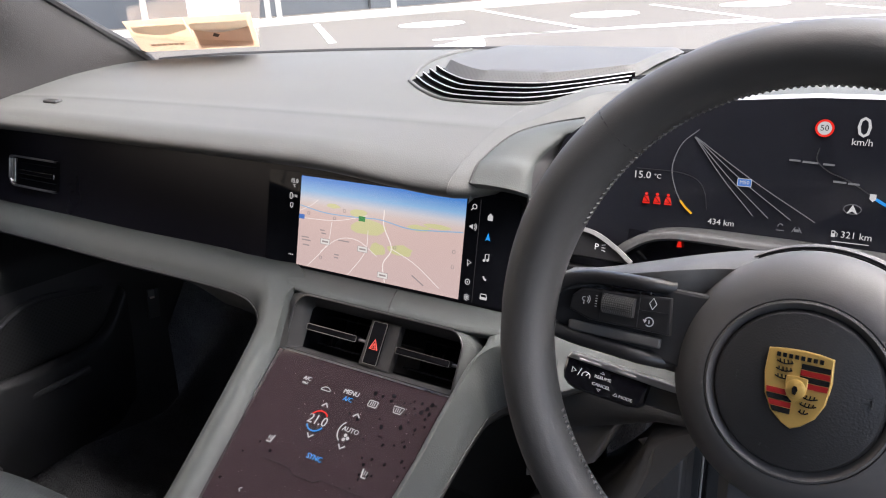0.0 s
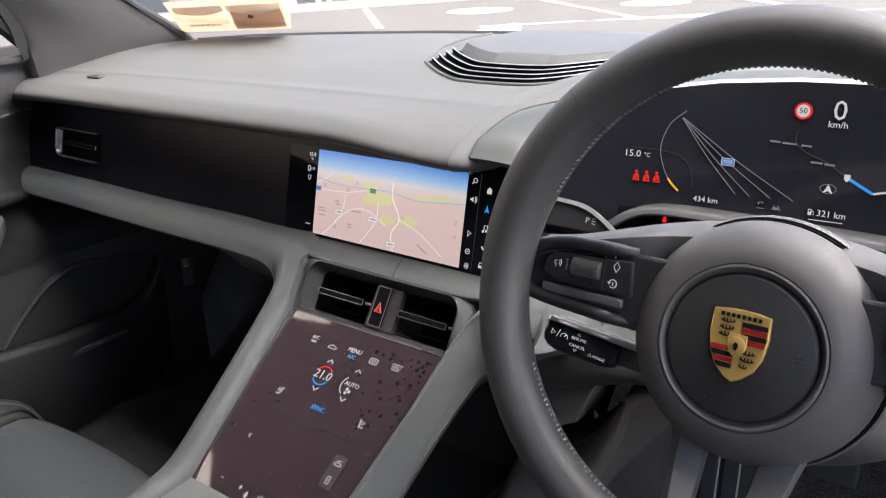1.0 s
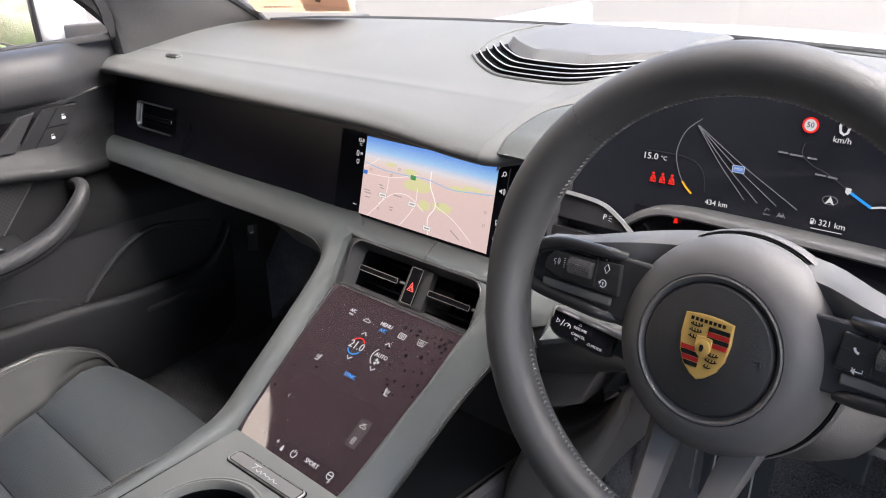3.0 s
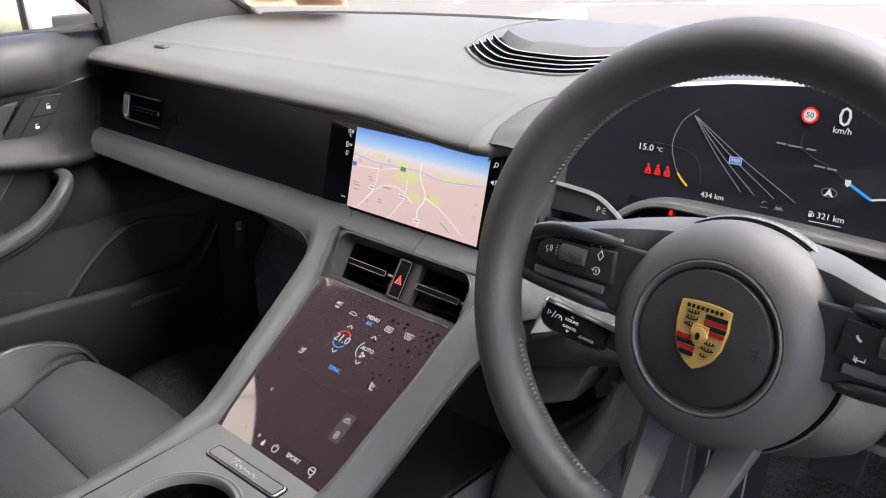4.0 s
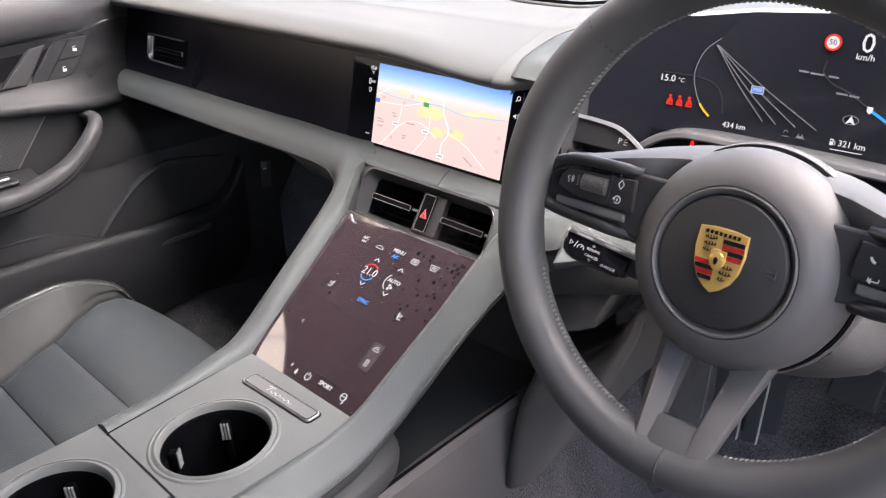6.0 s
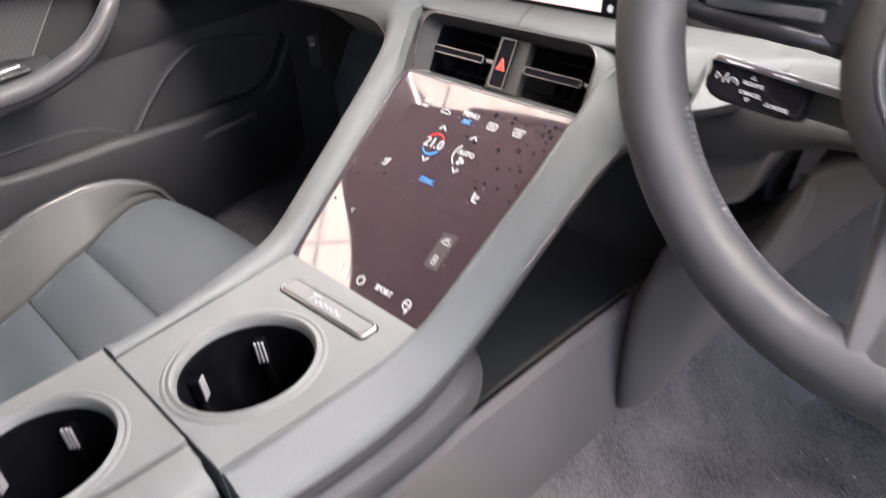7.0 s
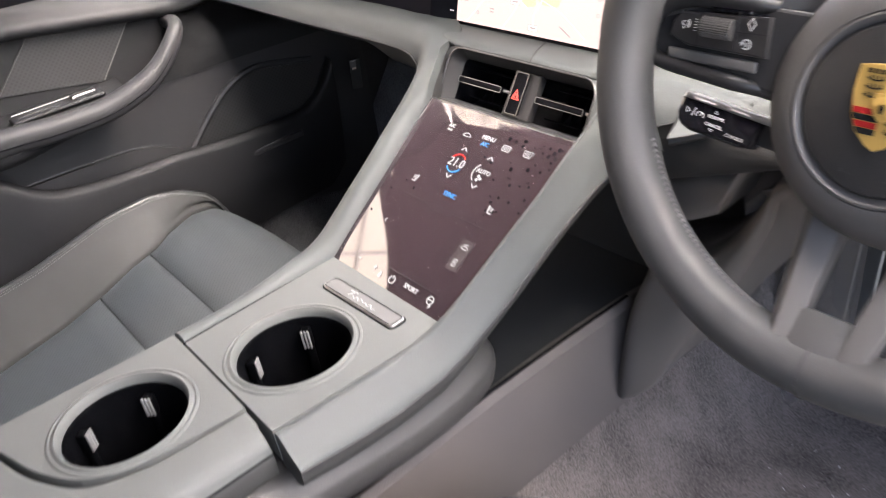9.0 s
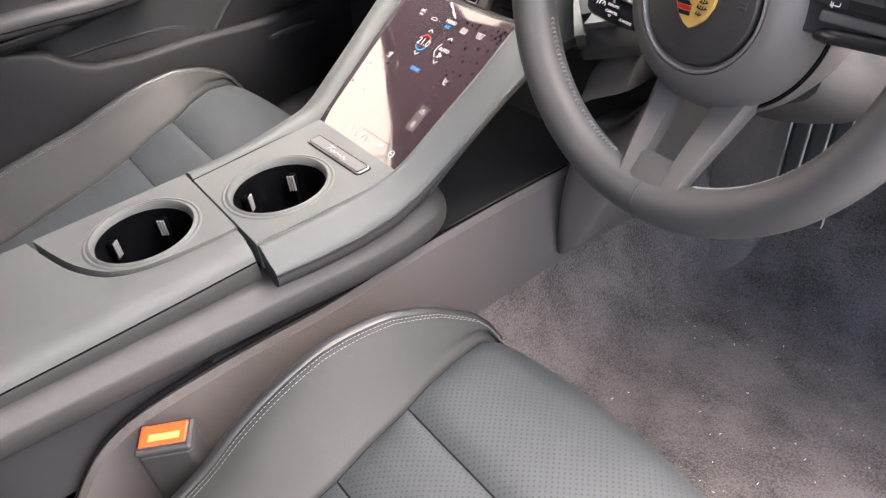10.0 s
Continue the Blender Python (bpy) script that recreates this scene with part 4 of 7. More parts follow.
part("badge_mark", joined(stroke([(-0.020, 0.003), (-0.010, 0.0035)], 0.0007, 0.0004, m=on(BADGE, 0, 0, 0.0026)),
                          stroke([(-0.014, 0.003), (-0.017, -0.003)], 0.0007, 0.0004, m=on(BADGE, 0, 0, 0.0026)),
                          stroke(spline([(-0.012, -0.001), (-0.008, -0.003), (-0.006, 0.0), (-0.003, -0.003), (0.0, 0.0), (0.003, -0.002), (0.007, -0.001), (0.010, -0.003), (0.013, 0.0), (0.016, -0.003), (0.02, -0.002)], 30), 0.0007, 0.0004, m=on(BADGE, 0, 0, 0.0026))),
     BRIGHT_SILVER, plaque, "pale script mark")
# armrest lid behind the cups
LID = [(0.0528, -0.3450), (0.070, -0.3456), (0.0735, -0.3480), (0.0745, -0.3540), (0.078, -0.47), (0.080, -0.60), (0.080, -0.86), (-0.09, -0.86)] + spline([(-0.088, -0.5115), (-0.052, -0.5030), (-0.004, -0.4880), (0.034, -0.4620), (0.0500, -0.4210), (0.0530, -0.3670)], 24)
arm = part("armrest_lid", plate(LID, CZ - 0.038, CZ + 0.0, 0.004), PLATE_LEATHER, con, "smooth grey-black leather armrest lid with a side seam")
lip = spline([(0.0898, -0.3485, CZ), (0.0932, -0.45, CZ), (0.0955, -0.60, CZ), (0.0958, -0.86, CZ)], 24)
rounded_side = spline([(-0.0340, 0.0003), (-0.0220, 0.0007), (-0.0110, -0.0004), (-0.0040, -0.0036), (0.0004, -0.0090), (0.0020, -0.0160)], 22)
part("lid_edge", sheet([[(x + a, y, z + b) for a, b in rounded_side] for x, y, z in lip], 0.002), PLATE_LEATHER, arm, "rolled grey leather edge of the lid")
# upright side in a darker leather, so its shade sits in the colour
part("lid_lip", sheet([[(x + a, y, z + b) for a, b in spline([(0.0012, -0.0172), (0.0030, -0.0185), (0.0034, -0.0250), (0.0020, -0.0360), (-0.004, -0.0400)], 12)] for x, y, z in lip], 0.002), LEATHER_SMOOTH, arm, "padded lower edge of the lid, side shade put in its colour")
part("lid_seam", tube([(x + 0.0016, y, z - 0.0168) for x, y, z in lip], 0.0012, 5), BLACKOUT, arm)
part("body", joined(rbox(0.155, 0.70, 0.07, (0.003, -0.52, 0.245), 0.01), rbox(0.010, 0.70, 0.20, (-0.0695, -0.52, 0.30), 0.003), rbox(0.010, 0.70, 0.20, (0.0755, -0.52, 0.30), 0.003), rbox(0.13, 0.80, 0.12, (0.003, 0.05, 0.26), 0.01)), DARK, con)
part("panel_support", sheet([[(-0.09, y, z), (0.10, y, z)] for y, z in ((-0.17, 0.420), (-0.02, 0.512), (0.03, 0.515), (0.06, 0.53))], 0.02), DARK, con)
# rail, gap and ribbed side panel on the driver's side and the other
for sx in (1, -1):
    cx = lambda x: C0 + sx * (x - C0)
    rail = [(cx(0.098), -0.95, 0.400), (cx(0.099), -0.62, 0.392), (cx(0.100), -0.35, 0.3815), (cx(0.099), -0.24, 0.3745), (cx(0.093), -0.175, 0.3760), (cx(0.080), -0.148, 0.3770), (cx(0.060), -0.140, 0.3775)]
    part("side_rail", sweep(spline(rail, 40), [(sx * a, b) for a, b in spline([(-0.02, 0.019), (-0.006, 0.019), (0.003, 0.016), (0.012, 0.006), (0.0150, 0.0), (0.0145, -0.013), (0.008, -0.024), (-0.02, -0.024)], 24)]), RAIL_PLASTIC, con, "rounded grey plastic side rail")
    edge_top = spline([(-0.62, 0.20), (-0.575, 0.275), (-0.52, 0.322), (-0.42, 0.334), (-0.30, 0.335), (-0.15, 0.3455), (0.04, 0.3455), (0.25, 0.335)], 40)
    rows = []
    for y, z in edge_top:
        low = 0.225 + 0.02 * min(1.0, max(0.0, (y + 0.2) / 0.2))
        rows.append([(cx(0.088), y, z - 0.004), (cx(0.0990), y, z), (cx(0.1025), y, z - 0.004), (cx(0.1035), y, 0.5 * (z + low)), (cx(0.1045), y, low), (cx(0.100), y, low - 0.03)])
    part("side_panel", sheet(rows, 0.003), WEAVE, con, "grey ribbed side panel of the tunnel")
    part("side_gap", sweep(spline([(cx(0.0925), -0.60, 0.24), (cx(0.0945), -0.55, 0.305), (cx(0.0960), -0.50, 0.333), (cx(0.0965), -0.40, 0.3430), (cx(0.0965), -0.28, 0.3425), (cx(0.0965), -0.15, 0.3470), (cx(0.0965), 0.03, 0.3470)], 40), ring(0.0028, 8)), BLACKOUT, con)
part("tray", sheet([[(x, y, 0.3455) for x in (-0.0855, 0.0, 0.0985)] for y in np.linspace(-0.42, 0.088, 8)], 0.004), TRAY_BLACK, con, "black open tray under the console")
part("tray_wall", sheet([spline([(x, 0.092, 0.340), (x, 0.087, 0.347), (x, 0.086, 0.40), (x, 0.07, 0.50)], 10) for x in np.linspace(-0.12, 0.19, 8)], 0.003), VENT_PLASTIC, con, "dark grey wall behind the tray")

# ---- centre vents ----
POD = face((C0, 0.0, 0.55), (1, 0, 0), (0, math.cos(radians(58)), math.sin(radians(58))))
cv = thing("centre_vents", (C0, 0, 0.53), "black twin centre air vents with a red hazard button", "air vent")


def corners(x0, y0, x1, y1, rb, rt, n=8):
    """A rectangle whose lower and upper corners are rounded by different radii."""
    out = []
    for cx, cy, r, a in ((x1 - rb, y0 + rb, rb, -90), (x1 - rt, y1 - rt, rt, 0), (x0 + rt, y1 - rt, rt, 90), (x0 + rb, y0 + rb, rb, 180)):
        out += [(cx + r * math.cos(radians(a + 90 * k / n)), cy + r * math.sin(radians(a + 90 * k / n))) for k in range(n + 1)]
    return out


outer, inner_l = corners(-0.1105, -0.0245, 0.0840, 0.0288, 0.002, 0.016), corners(-0.0945, -0.0205, 0.0800, 0.0205, 0.001, 0.006)
# housing and vanes near-black: the shade inside the vents put into the colour
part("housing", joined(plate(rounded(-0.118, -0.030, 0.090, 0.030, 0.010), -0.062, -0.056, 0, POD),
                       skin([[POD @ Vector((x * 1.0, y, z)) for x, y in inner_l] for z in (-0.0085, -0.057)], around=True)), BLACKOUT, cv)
part("surround", skin([[POD @ Vector((x, y, z)) for x, y in o] for o, z in ((outer, -0.0005), ([(a[0] * 0.7 + b[0] * 0.3, a[1] * 0.7 + b[1] * 0.3) for a, b in zip(outer, inner_l)], -0.0030), ([(a[0] * 0.12 + b[0] * 0.88, a[1] * 0.12 + b[1] * 0.88) for a, b in zip(outer, inner_l)], -0.0085), (inner_l, -0.0105))], around=True), VENT_PLASTIC, cv, "dark grey vent surround")
for half, mat in ((outer[:18], LEATHER), (outer[17:], VENT_PLASTIC)):
    part("apron", skin([[POD @ Vector((x * f - 0.0133 * (f - 1), y * (f if y > 0 else 1.0), z)) for x, y in half] for f, z in ((1.0, -0.0010), (1.06, -0.0022), (1.13, -0.0060), (1.20, -0.0170))]), mat, cv, "dark edge round the vents")
part("rim", tube([POD @ Vector((x, y, 0.0004)) for x, y in outer], 0.0009, 6, closed=True, ups=[tuple(POD.to_3x3() @ Vector((0, 0, 1)))] * len(outer)), SATIN, cv, "thin dark rim")
part("lower_rail", rbox(0.190, 0.0022, 0.004, (-0.013, -0.0268, -0.001), 0.0008, m=POD), SATIN, cv)
part("divider", plate([(-0.0225, -0.0215), (0.0125, -0.0215), (0.0140, 0.0215), (-0.0190, 0.0215)], -0.013, -0.0052, 0.001, POD), VENT_PLASTIC, cv)
for x0, x1 in ((-0.0925, -0.0310), (0.0150, 0.0725)):
    for dy in (-0.014, 0.0145):
        part("vane", rbox(x1 - x0 + 0.008, 0.0014, 0.016, (0.5 * (x0 + x1), dy, -0.036), 0.0005, m=POD), BLACKOUT, cv)
    for k in range(5):
        part("vane", rbox(0.0012, 0.036, 0.014, (x0 + (x1 - x0) * (k + 0.5) / 5, 0, -0.048), 0.0004, m=POD), BLACKOUT, cv)
    bar = part("slide_bar", rbox(x1 - x0, 0.0056, 0.010, (0.5 * (x0 + x1), 0.0, -0.0095), 0.0015, m=POD), BLACKOUT, cv)
    part("bar_edge", stroke(rounded(x0, -0.0028, x1, 0.0028, 0.0014), 0.0005, 0.0005, True, on(POD, 0, 0, -0.0046)), DARK_CHROME, bar)
    part("knob", rbox(0.0085, 0.0030, 0.005, (x1 + 0.0055, 0.0, -0.0085), 0.001, m=POD), DARK_CHROME, cv)
HZ = on(POD, -0.0075, 0.0008, 0)
skew = lambda pts: [(x + 0.045 * y, y) for x, y in pts]
haz = part("hazard_button", plate(skew(rounded(-0.0076, -0.0192, 0.0076, 0.0192, 0.0015)), -0.010, -0.0022, 0.0008, HZ), BLACKOUT, cv, "black hazard button")
part("button_edge", stroke(skew(rounded(-0.0078, -0.0195, 0.0078, 0.0195, 0.0015)), 0.0005, 0.0006, True, on(HZ, 0, 0, -0.0028)), DARK_CHROME, haz)
part("warning_triangle", joined(stroke([(-0.0043, -0.0055), (0.0043, -0.0055), (0.0, 0.0034)], 0.0012, 0.0004, True, on(HZ, 0, 0, -0.0021)), stroke([(-0.0020, -0.0042), (0.0020, -0.0042), (0, -0.0002)], 0.0008, 0.0004, True, on(HZ, 0, 0, -0.0021))), RED_PRINT, haz, "red double triangle")

# ---- touch panel ----
PAN = face((0, -0.1065, 0.4850), (1, 0, 0), (0, math.cos(radians(32)), math.sin(radians(32))))
tp = thing("touch_panel", (0, -0.105, 0.45), "dusty glossy black climate touch panel with white and blue symbols", "touchscreen")
part("glass", plate([(-0.079, -0.0945), (0.090, -0.0945), (0.104, 0.0955), (-0.096, 0.0955)], -0.010, 0.0, 0.0, PAN), PANEL_GLASS, tp)
part("frame", stroke([(-0.0795, -0.095), (0.0905, -0.095), (0.1045, 0.096), (-0.0965, 0.096)], 0.0016, 0.0009, True, on(PAN, 0, 0, -0.0002)), DARK_CHROME, tp)


def icon(name, material, parent, *bms):
    part(name, joined(*bms), material, parent)


def pt(x, y, turn=0.0):
    return on(PAN, x, y, 0.0003, turn)


icon("temperature", L_WHITE, tp, words("21.0", 0.0125, pt(-0.011, 0.0415)))
arc = lambda r, a0, a1, n=14, cx=0.0, cy=0.0: [(cx + r * math.cos(radians(a0 + (a1 - a0) * k / (n - 1))), cy + r * math.sin(radians(a0 + (a1 - a0) * k / (n - 1)))) for k in range(n)]
icon("warm_arc", L_RED, tp, stroke(arc(0.0100, 150, 40), 0.0013, m=pt(-0.011, 0.0405)))
icon("cool_arc", L_BLUE, tp, stroke(arc(0.0100, 215, 330), 0.0013, m=pt(-0.011, 0.0415)))
icon("fan_arc", L_WHITE, tp, stroke(arc(0.0100, 130, 245), 0.0010, m=pt(0.024, 0.0405)))
chev = lambda x, y, s: stroke([(x - 0.0035, y - s * 0.0017), (x, y + s * 0.0017), (x + 0.0035, y - s * 0.0017)], 0.0013, m=pt(0, 0))
icon("chevron", L_WHITE, tp, chev(-0.012, 0.0565, 1))
icon("chevron", L_WHITE, tp, chev(-0.010, 0.0270, -1))
icon("chevron", L_WHITE, tp, chev(0.0235, 0.0565, 1))
icon("chevron", L_WHITE, tp, chev(0.025, 0.0270, -1))
icon("auto", L_WHITE, tp, words("AUTO", 0.0062, pt(0.0255, 0.0425)))
icon("fan", L_WHITE, tp, *[disc(0.0016, 0, 0.0003, 10, (0.0022 * math.cos(a), 0.0022 * math.sin(a)), pt(0.0245, 0.0355)) for a in (0, 2.1, 4.2)])
icon("sync", L_BLUE, tp, words("SYNC", 0.0066, pt(0.0065, 0.0108)))
icon("menu", L_WHITE, tp, words("MENU", 0.0062, pt(0.006, 0.0740)))
icon("menu_ac", L_BLUE, tp, words("A/C", 0.0060, pt(0.006, 0.0675)))
icon("ac", L_WHITE, tp, words("A/C", 0.0055, pt(-0.046, 0.0745)), words("MAX", 0.0032, pt(-0.046, 0.0700)))
icon("sport", L_WHITE, tp, words("SPORT", 0.0064, pt(0.0350, -0.0790)))
icon("power", L_WHITE, tp, stroke(arc(0.0036, 125, 415, 18), 0.0009, m=pt(0.009, -0.0805)), stroke([(0, 0.0012), (0, 0.0045)], 0.0009, m=pt(0.009, -0.0805)))
icon("wheel_symbol", L_WHITE, tp, stroke(arc(0.0036, 0, 345, 18), 0.0009, closed=True, m=pt(0.062, -0.0790)), stroke([(-0.0034, 0.0003), (0.0034, 0.0003)], 0.0010, m=pt(0.062, -0.0790)), words("P", 0.005, pt(0.0645, -0.0845)))
icon("plus", L_WHITE, tp, stroke([(-0.002, 0), (0.002, 0)], 0.0008, m=pt(-0.018, -0.0785)), stroke([(0, -0.002), (0, 0.002)], 0.0008, m=pt(-0.018, -0.0785)))
icon("minus", L_WHITE, tp, stroke([(-0.002, 0), (0.002, 0)], 0.0008, m=pt(-0.043, -0.0785)))
icon("drop", L_WHITE, tp, plate([(0, 0.004), (0.0018, 0), (0.0013, -0.0022), (-0.0013, -0.0022), (-0.0018, 0)], 0, 0.0003, m=pt(-0.008, -0.0825)))
icon("back_mark", L_WHITE, tp, stroke([(0.0012, 0.002), (-0.0012, 0), (0.0012, -0.002)], 0.0008, m=pt(-0.045, -0.0355)))
for x, y, sgn in ((-0.046, 0.0130, 1), (0.059, 0.0130, -1)):
    icon("seat_symbol", L_WHITE, tp, stroke([(sgn * -0.003, -0.003), (sgn * 0.0015, -0.003), (sgn * 0.003, 0.004)], 0.0014, m=pt(x, y)), stroke([(sgn * -0.002, -0.0008), (sgn * -0.0022, 0.003)], 0.0006, m=pt(x, y)), stroke([(0, -0.0008), (sgn * 0.0002, 0.003)], 0.0006, m=pt(x, y)))
icon("rear_demist", L_WHITE, tp, stroke(rounded(-0.0045, -0.0028, 0.0045, 0.0028, 0.001), 0.0007, closed=True, m=pt(0.032, 0.0705)), *[stroke([(x, -0.0018), (x, 0.0018)], 0.0006, m=pt(0.032, 0.0705)) for x in (-0.002, 0, 0.002)])
icon("front_demist", L_WHITE, tp, stroke([(-0.0055, 0.0028), (0.0055, 0.0028), (0.0035, -0.003), (-0.0035, -0.003)], 0.0008, closed=True, m=pt(0.058, 0.0720)), *[stroke([(x, -0.0018), (x, 0.0018)], 0.0006, m=pt(0.058, 0.0720)) for x in (-0.002, 0, 0.002)])
icon("air_symbol", L_WHITE, tp, stroke(spline([(-0.005, -0.001), (-0.003, 0.001), (0.001, 0.0018), (0.005, 0.0), (0.004, -0.0015), (-0.005, -0.0015)], 16), 0.0007, m=pt(-0.021, 0.0705)))
icon("shortcut_field", L_PANEL, tp, plate(rounded(0.0525, -0.0485, 0.0675, -0.0185, 0.001), 0, 0.0002, m=pt(0, 0)))
icon("car_symbol", L_WHITE, tp, stroke([(-0.0045, -0.001), (-0.0025, 0.0010), (0.002, 0.0012), (0.0045, -0.001)], 0.0007, m=pt(0.060, -0.0260)), stroke([(-0.0035, -0.0015), (0.0035, -0.0015)], 0.0007, m=pt(0.060, -0.0260)), stroke([(-0.0025, 0.0022), (0.003, 0.0034)], 0.0007, m=pt(0.060, -0.0260)))
icon("battery_symbol", L_WHITE, tp, stroke(rounded(-0.0018, -0.0034, 0.0018, 0.0030, 0.0004), 0.0006, closed=True, m=pt(0.060, -0.0410)), stroke([(0.0006, 0.0015), (-0.0006, 0), (0.0006, 0), (-0.0006, -0.0016)], 0.0006, m=pt(0.060, -0.0410)))
icon("dividing_line", L_DIM, tp, stroke([(-0.004, -0.0725), (0.070, -0.0720)], 0.0005, m=pt(0, 0)))
icon("dividing_line", L_DIM, tp, stroke([(-0.045, -0.004), (-0.012, -0.004), (-0.006, -0.008), (0.018, -0.008), (0.024, -0.004), (0.070, -0.004)], 0.0005, m=pt(0, 0)))
rnd = random.Random(5)
for k in range(54):
    a, b = min(0.094, 0.092 - abs(rnd.gauss(0, 0.030))), min(0.092, 0.086 - abs(rnd.gauss(0, 0.035)))
    if rnd.random() < 0.15:
        a, b = rnd.uniform(-0.08, 0.08), rnd.uniform(-0.05, 0.08)
    big = rnd.choice((0.5, 0.7, 1.0, 1.5))
    part("water_spot", plate([(a + big * (0.0008 + 0.0007 * rnd.random()) * math.cos(t), b + big * (0.0010 + 0.0009 * rnd.random()) * math.sin(t)) for t in np.linspace(0, 2 * math.pi, 10, endpoint=False)], 0.0002, 0.0004, m=PAN), BLACKOUT, tp, "dried dark water spot")

dust = bmesh.new()
for _ in range(220):
    a, b, q = rnd.uniform(-0.085, 0.09), rnd.uniform(-0.095, 0.085), rnd.uniform(0.00010, 0.00028)
    t = rnd.uniform(0, 3.1)
    dust.faces.new([dust.verts.new(PAN @ Vector((a + q * math.cos(t + k * 2.1), b + q * math.sin(t + k * 2.1), 0.0004))) for k in range(3)])
part("dust", dust, WHITE_PRINT, tp, "fine pale dust on the glass")["kind"] = "stuff"

# ---- centre screen ----
cs = thing("centre_screen", (-0.045, 0.07, 0.58), "lit centre display with a pale pink road map", "screen")
part("screen_glass", plate(rounded(-0.197, -0.0475, 0.106, 0.0495, 0.003), 0.0, 0.0012, 0.0003, BAND), SCREEN_GLASS, cs)
mz0, mz1 = 0.625 - 0.0462 * math.cos(radians(15)), 0.625 + 0.0462 * math.cos(radians(15))
MAPSKY = gradient("lit_map", ((0.0, (0.76, 0.58, 0.56)), (0.62, (0.80, 0.60, 0.56)), (0.70, (0.80, 0.66, 0.62)), (0.76, (0.74, 0.72, 0.76)), (0.85, (0.30, 0.56, 0.88)), (1.0, (0.025, 0.22, 0.72))), "Z", mz0, mz1, 0.82)
MAP = on(BAND, 0, 0, 0.0012)
mp = part("map_picture", plate([(-0.1505, -0.0462), (0.0515, -0.0462), (0.0515, 0.0462), (-0.1505, 0.0462)], 0, 0.0004, m=MAP), MAPSKY, cs, "lit road map")


def mm(x, y, turn=0.0, z=0.0005):
    return on(MAP, x, y, z, turn)


mrand = random.Random(11)
for (x, y, rx, ry) in ((-0.058, 0.004, 0.022, 0.0085), (-0.045, -0.015, 0.010, 0.006), (-0.018, -0.012, 0.016, 0.0055), (-0.072, 0.017, 0.012, 0.004), (0.002, 0.012, 0.014, 0.003), (-0.105, 0.020, 0.010, 0.0022), (0.022, 0.016, 0.016, 0.0022)):
    part("park", plate([(x + rx * (0.8 + 0.3 * mrand.random()) * math.cos(t), y + ry * (0.75 + 0.4 * mrand.random()) * math.sin(t)) for t in np.linspace(0, 2 * math.pi, 14, endpoint=False)], 0, 0.0002, m=mm(0, 0)), L_PARK, mp)
part("route", stroke(spline([(-0.150, 0.016), (-0.115, 0.012), (-0.075, 0.0125), (-0.045, 0.014), (-0.01, 0.010), (0.02, 0.012), (0.0512, 0.015)], 40), 0.0009, 0.0002, m=mm(0, 0, z=0.0008)), L_RIVER, mp, "pale blue route line")
for pts in ([(-0.125, 0.024), (-0.135, 0.017), (-0.150, 0.010)], [(-0.040, 0.024), (-0.039, 0.008), (-0.028, -0.012), (-0.037, -0.028), (-0.033, -0.046)], [(-0.118, -0.028), (-0.095, -0.012), (-0.07, -0.010), (-0.045, -0.022)],
            [(-0.150, 0.003), (-0.10, 0.006), (-0.06, 0.016)], [(-0.028, -0.012), (0.0, -0.022), (0.03, -0.040)], [(-0.135, -0.046), (-0.11, -0.020), (-0.105, 0.004)], [(-0.08, -0.046), (-0.06, -0.02), (-0.058, 0.002)]):
    part("map_road", stroke(spline(pts, 20), 0.0011 if pts[0] == (-0.040, 0.024) else 0.0006, 0.0002, m=mm(0, 0, z=0.0007)), L_ROADLINE, mp)
for x, y in ((-0.112, -0.017), (-0.063, -0.0175), (-0.036, -0.039)):
    pq = part("road_plaque", joined(plate(rounded(x - 0.0062, y - 0.0028, x + 0.0062, y + 0.0028, 0.0005), 0, 0.0002, m=mm(0, 0, z=0.0010))), L_PLAQUE, mp)
    part("plaque_edge", joined(stroke(rounded(x - 0.0062, y - 0.0028, x + 0.0062, y + 0.0028, 0.0005), 0.0004, 0.0002, True, mm(0, 0, z=0.0012)), plate([(x - 0.004, y - 0.0008), (x + 0.004, y - 0.0008), (x + 0.004, y + 0.0008), (x - 0.004, y + 0.0008)], 0, 0.0002, m=mm(0, 0, z=0.0012))), L_TEXT, pq)
part("motorway_plaque", plate(rounded(-0.0705, 0.0095, -0.0625, 0.0145, 0.0006), 0, 0.0003, m=mm(0, 0, z=0.0010)), L_GREEN, mp)
part("motorway_plaque", plate(rounded(-0.1500, 0.0022, -0.1425, 0.0068, 0.0006), 0, 0.0003, m=mm(0, 0, z=0.0010)), L_SIGN, mp)
for x, y, w in ((-0.140, -0.016, 0.010), (-0.138, -0.019, 0.012), (-0.088, -0.013, 0.014), (-0.117, -0.006, 0.006), (-0.115, -0.009, 0.006), (0.022, -0.030, 0.016), (-0.096, -0.028, 0.006), (-0.096, -0.031, 0.005), (-0.138, -0.024, 0.009)):
    part("map_word", plate([(x - w / 2, y - 0.0006), (x + w / 2, y - 0.0006), (x + w / 2, y + 0.0006), (x - w / 2, y + 0.0006)], 0, 0.0002, m=mm(0, 0, -28 if x > 0 else 0, z=0.0009)), L_TEXT, mp)
